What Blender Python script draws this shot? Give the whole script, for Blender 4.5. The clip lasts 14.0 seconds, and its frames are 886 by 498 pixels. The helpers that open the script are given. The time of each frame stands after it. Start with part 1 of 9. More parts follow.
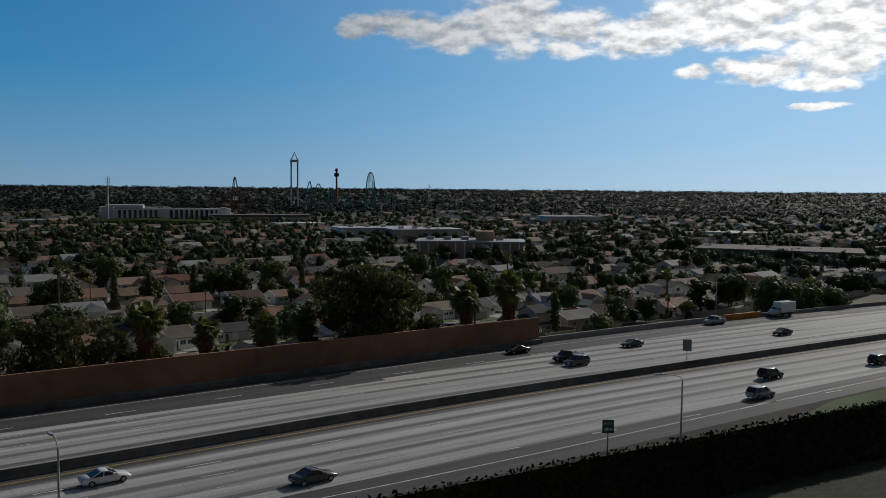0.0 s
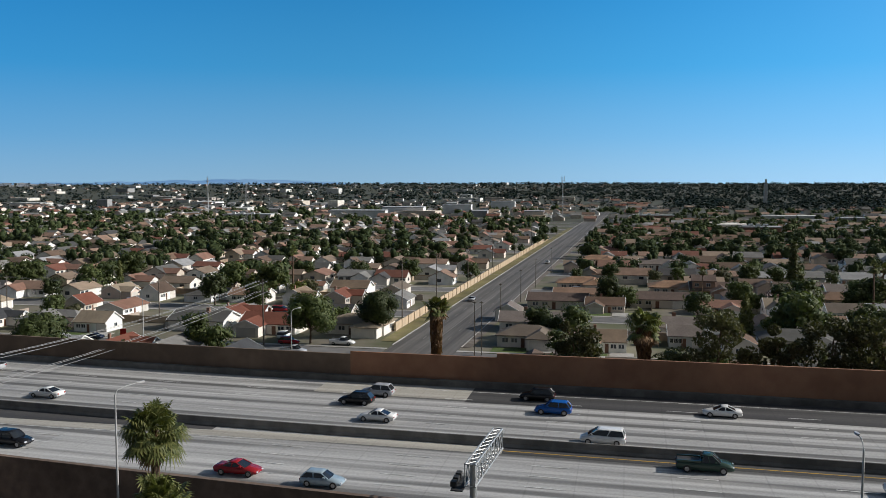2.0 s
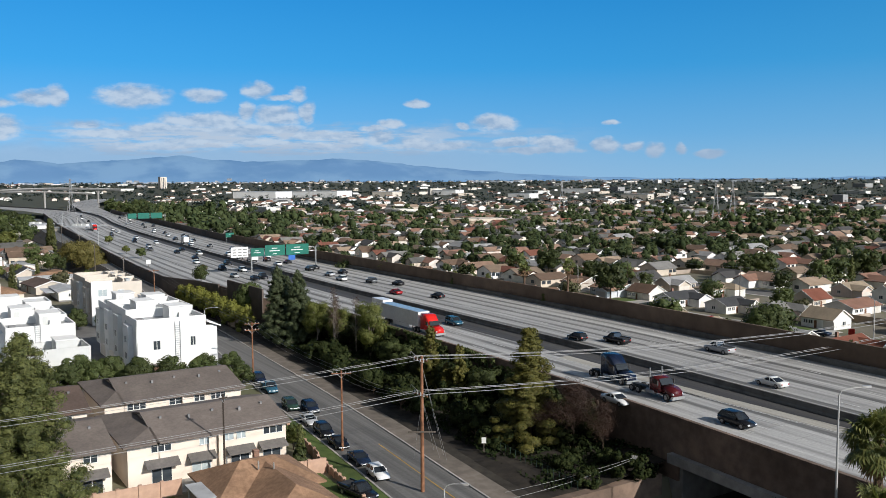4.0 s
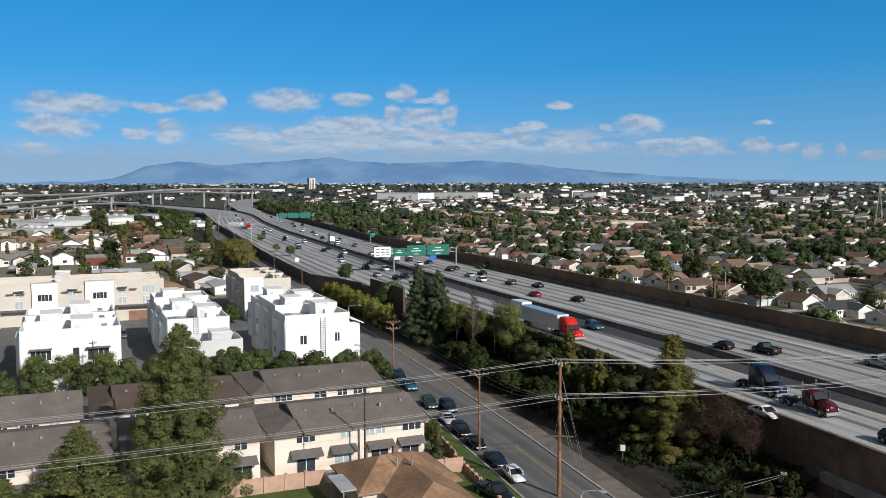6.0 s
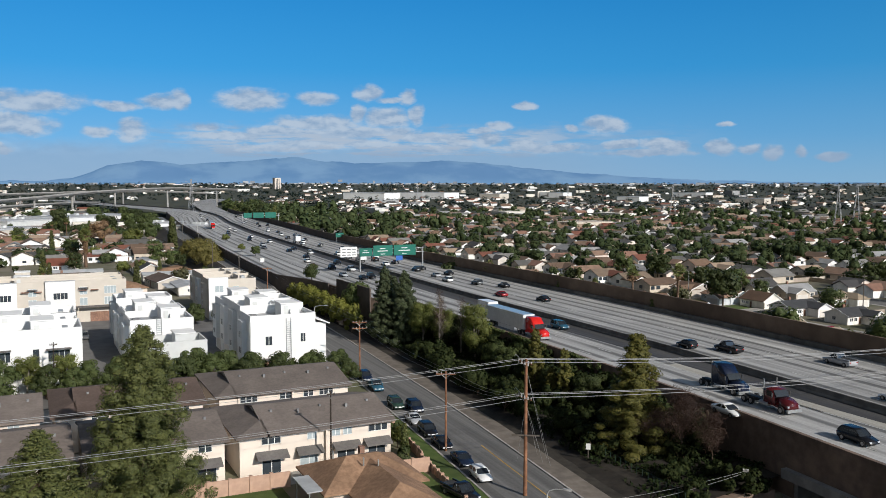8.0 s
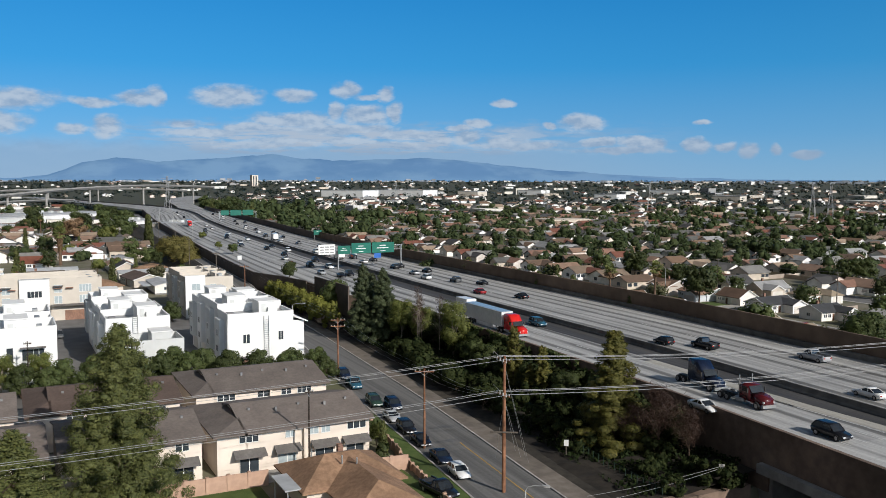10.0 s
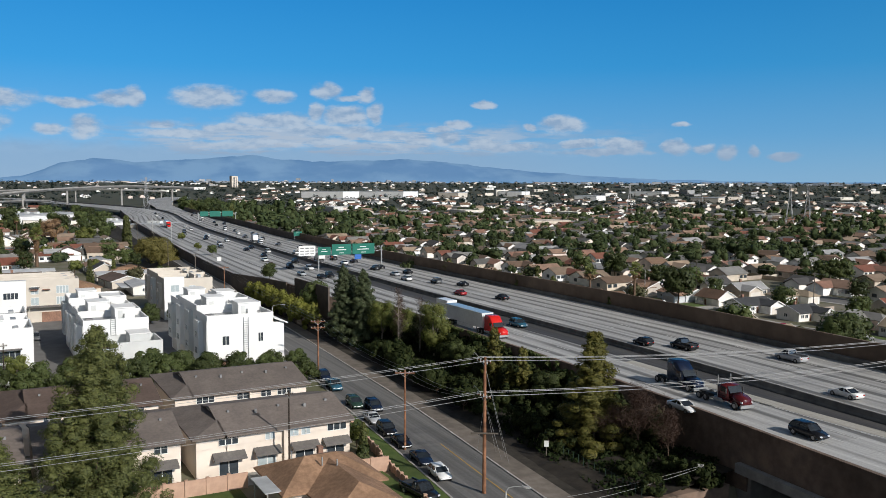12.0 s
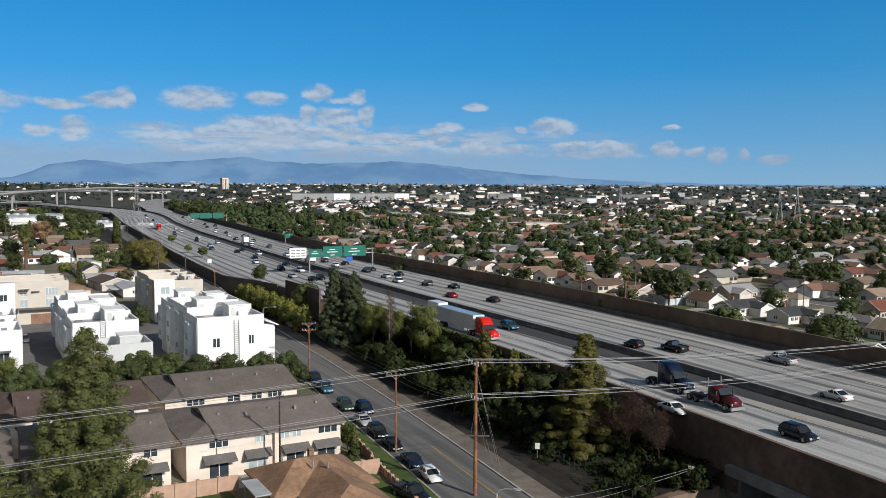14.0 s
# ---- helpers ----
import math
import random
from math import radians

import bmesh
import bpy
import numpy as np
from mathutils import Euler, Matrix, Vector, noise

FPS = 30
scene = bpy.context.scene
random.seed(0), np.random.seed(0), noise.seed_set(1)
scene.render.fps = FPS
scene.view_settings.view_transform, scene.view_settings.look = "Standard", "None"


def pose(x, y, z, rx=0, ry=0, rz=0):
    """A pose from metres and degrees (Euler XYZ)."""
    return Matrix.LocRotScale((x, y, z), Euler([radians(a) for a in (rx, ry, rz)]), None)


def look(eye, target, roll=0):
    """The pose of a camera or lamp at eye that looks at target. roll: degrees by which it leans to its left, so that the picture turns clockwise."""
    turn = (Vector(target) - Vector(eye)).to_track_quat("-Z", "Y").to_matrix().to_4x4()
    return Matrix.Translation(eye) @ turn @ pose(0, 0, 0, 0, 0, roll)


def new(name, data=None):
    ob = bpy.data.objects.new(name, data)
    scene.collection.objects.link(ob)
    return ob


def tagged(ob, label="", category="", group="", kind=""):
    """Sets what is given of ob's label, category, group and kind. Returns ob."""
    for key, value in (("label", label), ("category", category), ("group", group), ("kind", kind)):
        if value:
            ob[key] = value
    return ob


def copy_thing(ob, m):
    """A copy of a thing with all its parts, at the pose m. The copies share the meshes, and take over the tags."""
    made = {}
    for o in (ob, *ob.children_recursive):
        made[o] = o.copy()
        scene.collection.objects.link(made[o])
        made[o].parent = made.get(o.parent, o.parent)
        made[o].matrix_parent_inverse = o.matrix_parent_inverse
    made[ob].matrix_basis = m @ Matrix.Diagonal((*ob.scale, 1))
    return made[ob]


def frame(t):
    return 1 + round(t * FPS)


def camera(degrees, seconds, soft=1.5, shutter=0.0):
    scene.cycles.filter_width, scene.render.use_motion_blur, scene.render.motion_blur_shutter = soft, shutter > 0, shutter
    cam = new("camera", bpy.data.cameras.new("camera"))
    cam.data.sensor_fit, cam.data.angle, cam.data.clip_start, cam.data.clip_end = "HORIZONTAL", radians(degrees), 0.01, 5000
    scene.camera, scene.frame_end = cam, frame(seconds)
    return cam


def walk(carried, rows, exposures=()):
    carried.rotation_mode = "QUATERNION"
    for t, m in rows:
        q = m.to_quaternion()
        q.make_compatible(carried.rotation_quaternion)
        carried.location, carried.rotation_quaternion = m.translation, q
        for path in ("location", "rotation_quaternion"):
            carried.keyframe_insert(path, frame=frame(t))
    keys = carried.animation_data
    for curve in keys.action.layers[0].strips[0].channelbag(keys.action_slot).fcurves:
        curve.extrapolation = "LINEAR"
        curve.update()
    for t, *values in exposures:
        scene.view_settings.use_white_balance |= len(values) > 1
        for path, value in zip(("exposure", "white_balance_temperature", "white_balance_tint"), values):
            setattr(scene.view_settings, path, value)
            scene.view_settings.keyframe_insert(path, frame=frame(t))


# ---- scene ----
import itertools

# ---------------------------------------------------------------- camera
EYE_H = 36.0
ROAD_Z = 6.8


def aim(yaw, pitch, roll):
    """Heading in degrees clockwise from +Y, pitch up, roll."""
    return pose(0, 0, EYE_H, 90 + pitch, 0, -yaw) @ pose(0, 0, 0, 0, 0, roll)


cam = camera(53.81, 14.0, soft=0.6)
walk(cam, [(t, aim(a, b, c)) for t, a, b, c in (
    (0.0, 38.32, -3.93, 0.53), (0.5, 26.71, -4.07, 0.42), (1.0, 13.53, -4.14, 0.2), (1.5, 0.43, -4.24, 0.07),
    (2.0, -11.96, -4.31, -0.05), (2.5, -24.73, -4.35, -0.05), (3.0, -37.28, -4.37, -0.12), (3.5, -47.98, -4.46, -0.2),
    (4.0, -57.56, -4.47, -0.35), (4.2, -61.7, -4.5, -0.34), (4.5, -66.4, -4.48, -0.3), (4.8, -68.5, -4.44, -0.25),
    (5.2, -68.5, -4.38, -0.2), (5.8, -67.2, -4.32, -0.14), (6.3, -66.27, -4.29, -0.1), (6.5, -66.02, -4.27, -0.09), (7.0, -65.4, -4.28, -0.05),
    (7.5, -65.06, -4.28, 0.0), (8.0, -64.54, -4.31, 0.02), (9.2, -63.6, -4.42, 0.05), (10.5, -62.8, -4.5, 0.09),
    (11.0, -62.46, -4.5, 0.12), (11.5, -62.15, -4.45, 0.16), (12.0, -61.84, -4.39, 0.17), (12.5, -61.58, -4.33, 0.17),
    (13.0, -61.56, -4.24, 0.27), (13.5, -61.48, -4.2, 0.34), (14.0, -61.26, -4.24, 0.27))],
    exposures=((0.0, -1.14), (0.5, -1.2), (1.0, -0.8), (1.5, -0.36), (2.0, -0.1), (3.0, 0.08), (4.2, 0.02), (6.5, -0.14), (14.0, -0.16)))

# ---------------------------------------------------------------- light
SUN_AZ, SUN_EL = 75.0, 28.0      # clockwise from +Y, above the horizon
sun_way = Vector((math.sin(radians(SUN_AZ)) * math.cos(radians(SUN_EL)), math.cos(radians(SUN_AZ)) * math.cos(radians(SUN_EL)), math.sin(radians(SUN_EL))))
sun_data = bpy.data.lights.new("sun", "SUN")
sun_data.energy, sun_data.angle, sun_data.color = 5.0, radians(0.53), (1.0, 0.945, 0.875)
sun = new("sun", sun_data)
sun.matrix_world = look(sun_way * 100, (0, 0, 0))


class Net:
    """A small writer of node trees."""

    def __init__(self, tree, keep=False):
        self.t = tree
        if not keep:
            tree.nodes.clear()

    def n(self, kind, **sets):
        node = self.t.nodes.new(kind)
        for k, v in sets.items():
            setattr(node, k, v)
        return node

    def link(self, a, b):
        self.t.links.new(a, b)

    def put(self, node, slot, value):
        if isinstance(value, bpy.types.NodeSocket):
            self.link(value, node.inputs[slot])
        elif value is not None:
            node.inputs[slot].default_value = value

    def math(self, op, a, b=0.0, c=None, clamp=False):
        m = self.n("ShaderNodeMath", operation=op, use_clamp=clamp)
        self.put(m, 0, a), self.put(m, 1, b)
        if c is not None:
            self.put(m, 2, c)
        return m.outputs[0]

    def vmath(self, op, a, b=None, c=None, out=0):
        m = self.n("ShaderNodeVectorMath", operation=op)
        self.put(m, 0, a)
        if b is not None:
            self.put(m, 1, b)
        if c is not None:
            self.put(m, 2, c)
        return m.outputs[out]

    def mix(self, f, a, b, blend="MIX"):
        m = self.n("ShaderNodeMix", data_type="RGBA", blend_type=blend)
        m.clamp_factor = True
        self.put(m, 0, f), self.put(m, 6, a), self.put(m, 7, b)
        return m.outputs[2]

    def noise(self, vec, scale, detail=3.0, rough=0.55, dist=0.0):
        m = self.n("ShaderNodeTexNoise")
        self.put(m, "Vector", vec)
        m.inputs["Scale"].default_value, m.inputs["Detail"].default_value = scale, detail
        m.inputs["Roughness"].default_value, m.inputs["Distortion"].default_value = rough, dist
        return m.outputs[0]

    def ramp(self, f, stops, mode="LINEAR"):
        m = self.n("ShaderNodeValToRGB")
        r = m.color_ramp
        r.interpolation = mode
        while len(r.elements) < len(stops):
            r.elements.new(0.5)
        for e, (p, c) in zip(r.elements, stops):
            e.position, e.color = p, (*c, 1) if len(c) == 3 else c
        self.put(m, 0, f)
        return m.outputs[0]

    def span(self, v, a, b, c=0.0, d=1.0, smooth=True):
        m = self.n("ShaderNodeMapRange", interpolation_type="SMOOTHSTEP" if smooth else "LINEAR")
        self.put(m, 0, v)
        for k, x in zip((1, 2, 3, 4), (a, b, c, d)):
            m.inputs[k].default_value = x
        return m.outputs[0]


# sky: clear blue, with cumulus low over the hills and one broad cloud near the sun
world = bpy.data.worlds.new("sky")
scene.world = world
world.use_nodes = True
W = Net(world.node_tree)
sky = W.n("ShaderNodeTexSky", sky_type="NISHITA", sun_disc=False)
sky.sun_elevation, sky.sun_rotation = radians(SUN_EL), radians(SUN_AZ)
sky.altitude, sky.air_density, sky.dust_density, sky.ozone_density = 50, 1.0, 0.35, 3.2
way = W.n("ShaderNodeTexCoord").outputs["Generated"]
xyz = W.n("ShaderNodeSeparateXYZ")
W.link(way, xyz.inputs[0])
az = W.math("MULTIPLY", W.math("ARCTAN2", xyz.outputs[0], xyz.outputs[1]), 57.29578)
el = W.math("MULTIPLY", W.math("ARCSINE", xyz.outputs[2]), 57.29578)
flat = W.n("ShaderNodeCombineXYZ")
W.link(az, flat.inputs[0]), W.link(el, flat.inputs[1])
flat = flat.outputs[0]
warp = W.n("ShaderNodeTexNoise")
W.put(warp, "Vector", flat)
warp.inputs["Scale"].default_value, warp.inputs["Detail"].default_value = 0.55, 4.0
puffy = W.vmath("MULTIPLY_ADD", W.vmath("SUBTRACT", warp.outputs[1], (0.5, 0.5, 0.5)), (1.5, 0.62, 0.0), flat)
toward_sun = W.span(az, -20.0, 15.0)
grain = W.mix(toward_sun, (0.62, 1.3, 1.0, 1), (0.45, 0.9, 1.0, 1))      # the cloud near the sun is closer and broader
lumpy = W.noise(W.vmath("MULTIPLY", flat, grain), 1.0, 8.0, 0.6)
lumpy_lit = W.noise(W.vmath("MULTIPLY_ADD", flat, grain, (0.09, 0.36, 0.0)), 1.0, 5.0, 0.55)
# clouds as (azimuth, elevation, half width, half height)
CLOUDS = ((-89.5, 4.77, 4.2, 0.95), (-84.6, 4.75, 2.0, 0.45), (-90.5, 3.5, 3.0, 0.95), (-85.9, 3.1, 1.2, 0.5), (-91.7, 2.0, 1.6, 0.6), (-84.0, 3.3, 1.4, 0.95), (-82.3, 5.06, 1.8, 0.72), (-81.2, 5.15, 0.9, 0.8),
          (-76.9, 5.3, 3.0, 1.0), (-72.7, 5.4, 1.6, 0.6), (-69.4, 5.8, 1.1, 0.75), (-66.8, 5.5, 0.8, 0.7), (-67.9, 5.4, 1.4, 0.3), (-68.2, 4.25, 2.5, 0.9), (-70.0, 4.45, 0.9, 0.85), (-66.2, 4.35, 0.8, 0.9), (-72.6, 3.85, 4.2, 0.75), (-75.5, 3.35, 2.6, 0.5), (-79.5, 3.5, 1.6, 0.45),
          (-69.5, 3.3, 5.0, 0.6), (-72.0, 2.6, 6.5, 0.6), (-63.6, 2.75, 1.4, 0.75), (-61.7, 2.8, 1.6, 0.75), (-59.2, 2.5, 2.0, 0.55), (-54.0, 3.75, 2.0, 0.75), (-56.2, 3.5, 0.8, 0.3), (-60.9, 3.66, 1.2, 0.45), (-59.3, 4.95, 1.2, 0.35), (-62.0, 3.35, 1.2, 0.3), (-46.6, 3.6, 0.9, 0.26),
          (-53.2, 2.45, 1.8, 0.5), (-50.6, 2.4, 2.0, 0.6), (-49.7, 2.2, 1.2, 0.7), (-46.9, 2.15, 1.3, 0.75), (-45.2, 2.05, 1.2, 0.45), (-43.9, 1.9, 0.9, 0.65), (-42.4, 1.9, 0.65, 0.5), (-40.6, 1.6, 1.4, 0.4), (-57.0, 2.3, 2.4, 0.4), (-78.0, 3.0, 4.0, 0.5), (-72.0, 3.1, 5.0, 0.6), (-66.0, 3.0, 5.0, 0.5), (-75.0, 2.3, 5.0, 0.4), (-66.0, 2.25, 5.0, 0.42), (-58.0, 2.2, 4.5, 0.4), (-51.5, 1.9, 5.0, 0.35),
          (32.9, 10.25, 2.3, 1.0), (35.9, 10.42, 3.6, 1.2), (38.8, 9.93, 4.9, 1.5), (42.4, 10.63, 4.9, 2.7), (46.1, 9.03, 2.1, 1.0), (46.4, 10.24, 3.6, 1.9), (50.6, 9.74, 4.9, 1.9), (54.0, 10.7, 4.0, 2.4), (57.4, 10.87, 6.8, 2.1), (62.1, 10.26, 6.0, 2.5), (57.4, 9.49, 6.8, 1.2),
          (62.8, 8.62, 5.2, 1.9), (54.2, 7.38, 1.7, 0.6), (58.5, 7.35, 4.0, 1.15), (62.2, 7.42, 4.0, 1.25), (61.3, 6.5, 3.0, 0.7), (61.2, 5.15, 2.4, 0.3), (56.5, 7.65, 1.8, 0.75))
thick = None
for a, e, w, h in CLOUDS:
    d = W.vmath("LENGTH", W.vmath("MULTIPLY", W.vmath("SUBTRACT", puffy, (a, e, 0)), (1 / w, 1 / h, 0)), out=1)
    d = W.math("SUBTRACT", 1.0, d, clamp=True)
    thick = d if thick is None else W.math("MAXIMUM", thick, d)
dens = W.math("MULTIPLY_ADD", W.math("SUBTRACT", lumpy, 0.5), W.span(az, -20.0, 15.0, 1.9, 3.0), W.math("MULTIPLY", thick, 1.9))
cover = W.math("MULTIPLY", W.math("MULTIPLY", W.span(dens, 0.12, 1.15), W.span(az, -30.0, 20.0, 0.84, 1.0)), W.span(thick, 0.0, 0.22))
# a streaky deck over the hills, and the haze beneath it
veil = W.noise(W.vmath("MULTIPLY", flat, (0.3, 2.5, 1.0)), 1.0, 6.0, 0.6)
deck = W.math("MULTIPLY", W.span(W.math("MULTIPLY_ADD", W.math("SUBTRACT", lumpy, 0.5), 1.6, el), 4.0, 3.0), W.math("MULTIPLY", W.span(el, 0.9, 2.0), W.math("MULTIPLY", W.span(az, -88.0, -76.0), W.span(az, -44.0, -64.0))))
veil = W.math("MULTIPLY", W.span(veil, 0.36, 0.6, 0.16, 0.95), deck)
low_haze = W.math("MULTIPLY", W.math("MULTIPLY", W.span(W.math("MULTIPLY_ADD", W.math("SUBTRACT", lumpy, 0.5), 1.2, el), 3.1, 1.7), 0.6), W.span(az, -40.0, -64.0))
cover = W.math("MAXIMUM", cover, W.math("MAXIMUM", veil, low_haze))
lit = W.math("MAXIMUM", W.math("MULTIPLY", W.span(veil, 0.25, 0.85, 0.0, 0.62), W.span(el, 1.6, 2.6)), W.math("MULTIPLY", W.span(W.math("SUBTRACT", lumpy, lumpy_lit), -0.2, 0.16), W.math("MULTIPLY", W.span(el, 1.3, 2.7, 0.12, 1.0), W.span(thick, 0.0, 0.25, 0.35, 1.0))))
near_sun = W.span(az, 20.0, 62.0)
bright = W.mix(near_sun, (6.1, 7.0, 8.2, 1), (28.0, 28.0, 28.0, 1))
dim = W.mix(near_sun, (3.5, 4.75, 6.6, 1), (13.0, 13.4, 13.8, 1))
shade = W.mix(lit, dim, bright)
tone_left = W.ramp(W.span(el, 0.0, 90.0, smooth=False), [(0.0, (0.25, 0.53, 0.84)), (0.033, (0.12, 0.44, 0.84)), (0.08, (0.02, 0.345, 0.80)), (0.14, (0.003, 0.26, 0.70)), (0.21, (0.008, 0.15, 0.42)), (0.32, (0.012, 0.07, 0.19)), (0.5, (0.03, 0.05, 0.085)), (1.0, (0.035, 0.05, 0.075))])
tone_right = W.ramp(W.span(el, 0.0, 90.0, smooth=False), [(0.0, (0.29, 0.55, 0.81)), (0.033, (0.155, 0.455, 0.80)), (0.08, (0.042, 0.355, 0.745)), (0.14, (0.014, 0.265, 0.645)), (0.21, (0.008, 0.15, 0.42)), (0.32, (0.012, 0.07, 0.19)), (0.5, (0.03, 0.05, 0.085)), (1.0, (0.035, 0.05, 0.075))])
tone = W.mix(W.span(az, -52.0, -16.0), tone_left, tone_right)
deep = W.mix(1.0, tone, W.math("ADD", W.span(az, -92.0, -36.0, 11.8, 9.9), W.math("ADD", W.span(az, -22.0, 20.0, 0.0, 5.2), W.span(az, 14.0, 58.0, 0.0, 4.8))), "MULTIPLY")
# unseen sky behind the view: a plain dim grey added to neutralise the fill
deep = W.mix(W.span(xyz.outputs[1], -0.14, -0.45), deep, (0.9, 0.98, 1.15, 1))
aim_sun = W.math("MAXIMUM", W.vmath("DOT_PRODUCT", way, tuple(sun_way), out=1), 0.0)
haze = W.mix(W.math("POWER", aim_sun, 5.0), (0, 0, 0, 1), (9.4, 9.5, 8.5, 1))
tint = W.mix(1.0, W.mix(0.9, sky.outputs[0], deep), haze, "ADD")
bg = W.n("ShaderNodeBackground")
bg.inputs[1].default_value = 0.09
W.link(W.mix(cover, tint, shade), bg.inputs[0])
wo = W.n("ShaderNodeOutputWorld")
W.link(bg.outputs[0], wo.inputs[0])

# ---------------------------------------------------------------- materials


def surf(name, c1, c2, scale=2.0, rough=0.85, bump=0.0, bump_scale=None, big=0.15, rnd=0.0, metal=0.0, coord="Object", spec=0.3, ramp=None, island=0.0):
    """Two-tone noise at one scale, broad stains at another; rnd: how far the tone differs between objects; ramp: colours drawn by object."""
    m = bpy.data.materials.new(name)
    m.use_nodes = True
    N = Net(m.node_tree)
    vec = N.n("ShaderNodeTexCoord").outputs[coord]
    f = N.span(N.noise(vec, scale, 4.0), 0.3, 0.7)
    c2x = (*c2, 1)
    if ramp:
        pick = N.n("ShaderNodeObjectInfo").outputs["Random"]
        a = N.ramp(pick, [(i / len(ramp), c) for i, c in enumerate(ramp)], "CONSTANT")
        col = N.mix(N.math("MULTIPLY", f, 0.3), a, N.mix(1.0, a, (0.62, 0.62, 0.62, 1), "MULTIPLY"))
    else:
        col = N.mix(f, (*c1, 1), c2x)
    if big:
        g = N.span(N.noise(vec, scale * 0.13, 2.0), 0.3, 0.75, 1 - big, 1 + big)
        col = N.mix(1.0, col, g, "MULTIPLY")
    if rnd:
        r = N.n("ShaderNodeObjectInfo").outputs["Random"]
        col = N.mix(1.0, col, N.span(r, 0, 1, 1 - rnd, 1 + rnd, False), "MULTIPLY")
    if island:
        r = N.n("ShaderNodeNewGeometry").outputs["Random Per Island"]
        col = N.mix(1.0, col, N.span(r, 0, 1, 1 - island, 1 + island, False), "MULTIPLY")
    p = N.n("ShaderNodeBsdfPrincipled")
    N.link(col, p.inputs["Base Color"])
    p.inputs["Roughness"].default_value, p.inputs["Metallic"].default_value = rough, metal
    p.inputs["Specular IOR Level"].default_value = spec
    if bump:
        b = N.n("ShaderNodeBump")
        b.inputs["Strength"].default_value, b.inputs["Distance"].default_value = bump, 0.05
        N.link(N.noise(vec, bump_scale or scale * 4, 3.0), b.inputs["Height"])
        N.link(b.outputs[0], p.inputs["Normal"])
    o = N.n("ShaderNodeOutputMaterial")
    N.link(p.outputs[0], o.inputs[0])
    return m


def leafy(name, c1, c2, rnd=0.25, thin=0.25):
    m = bpy.data.materials.new(name)
    m.use_nodes = True
    N = Net(m.node_tree)
    r = N.n("ShaderNodeNewGeometry").outputs["Random Per Island"]
    col = N.mix(r, (*c1, 1), (*c2, 1))
    o = N.n("ShaderNodeObjectInfo").outputs["Random"]
    col = N.mix(1.0, col, N.span(o, 0, 1, 1 - rnd, 1 + rnd, False), "MULTIPLY")
    d = N.n("ShaderNodeBsdfPrincipled")
    N.link(col, d.inputs["Base Color"])
    d.inputs["Roughness"].default_value, d.inputs["Specular IOR Level"].default_value = 0.6, 0.25
    t = N.n("ShaderNodeBsdfTranslucent")
    N.link(N.mix(1.0, col, (1.2, 1.3, 0.6, 1), "MULTIPLY"), t.inputs[0])
    x = N.n("ShaderNodeMixShader")
    x.inputs[0].default_value = thin
    N.link(d.outputs[0], x.inputs[1]), N.link(t.outputs[0], x.inputs[2])
    out = N.n("ShaderNodeOutputMaterial")
    N.link(x.outputs[0], out.inputs[0])
    return m


def roadway(name, c1, c2, streak=0.35, lane=3.66, tracks=0.25):
    """Paving by UV in metres: u along the road, v across; tyre streaks run along it."""
    m = bpy.data.materials.new(name)
    m.use_nodes = True
    N = Net(m.node_tree)
    uv = N.n("ShaderNodeTexCoord").outputs["UV"]
    long = N.noise(N.vmath("MULTIPLY", uv, (0.02, 1.6, 1)), 1.0, 5.0, 0.6)
    long2 = N.noise(N.vmath("MULTIPLY", uv, (0.006, 0.45, 1)), 1.0, 3.0, 0.6)
    col = N.mix(N.span(long, 0.3, 0.72), (*c1, 1), (*c2, 1))
    col = N.mix(1.0, col, N.span(long2, 0.3, 0.7, 1 - streak, 1 + streak * 0.5), "MULTIPLY")
    s = N.n("ShaderNodeSeparateXYZ")
    N.link(uv, s.inputs[0])
    wave = N.math("SINE", N.math("MULTIPLY", s.outputs[1], 2 * math.pi / lane))
    wob = N.math("MULTIPLY", N.span(wave, -0.2, 1.0), N.span(N.noise(N.vmath("MULTIPLY", uv, (0.012, 0.2, 1)), 1.0, 2.0), 0.3, 0.55))
    col = N.mix(1.0, col, N.span(wob, 0, 1, 1.0, 1 - tracks), "MULTIPLY")
    # slab joints every 4.6 m, faint
    j = N.math("PINGPONG", s.outputs[0], 2.3)
    col = N.mix(1.0, col, N.span(j, 0.0, 0.12, 0.86, 1.0), "MULTIPLY")
    fine = N.noise(uv, 3.0, 3.0)
    col = N.mix(1.0, col, N.span(fine, 0.25, 0.75, 0.9, 1.1), "MULTIPLY")
    # repaired slabs of another tone
    cell = N.n("ShaderNodeTexWhiteNoise", noise_dimensions="2D")
    N.link(N.vmath("FLOOR", N.vmath("MULTIPLY", uv, (1 / 9.2, 1 / lane, 0))), cell.inputs["Vector"])
    col = N.mix(1.0, col, N.span(cell.outputs[0], 0.8, 1.0, 1.0, 1.12), "MULTIPLY")
    p = N.n("ShaderNodeBsdfPrincipled")
    N.link(col, p.inputs["Base Color"])
    p.inputs["Roughness"].default_value, p.inputs["Specular IOR Level"].default_value = 0.8, 0.3
    o = N.n("ShaderNodeOutputMaterial")
    N.link(p.outputs[0], o.inputs[0])
    return m


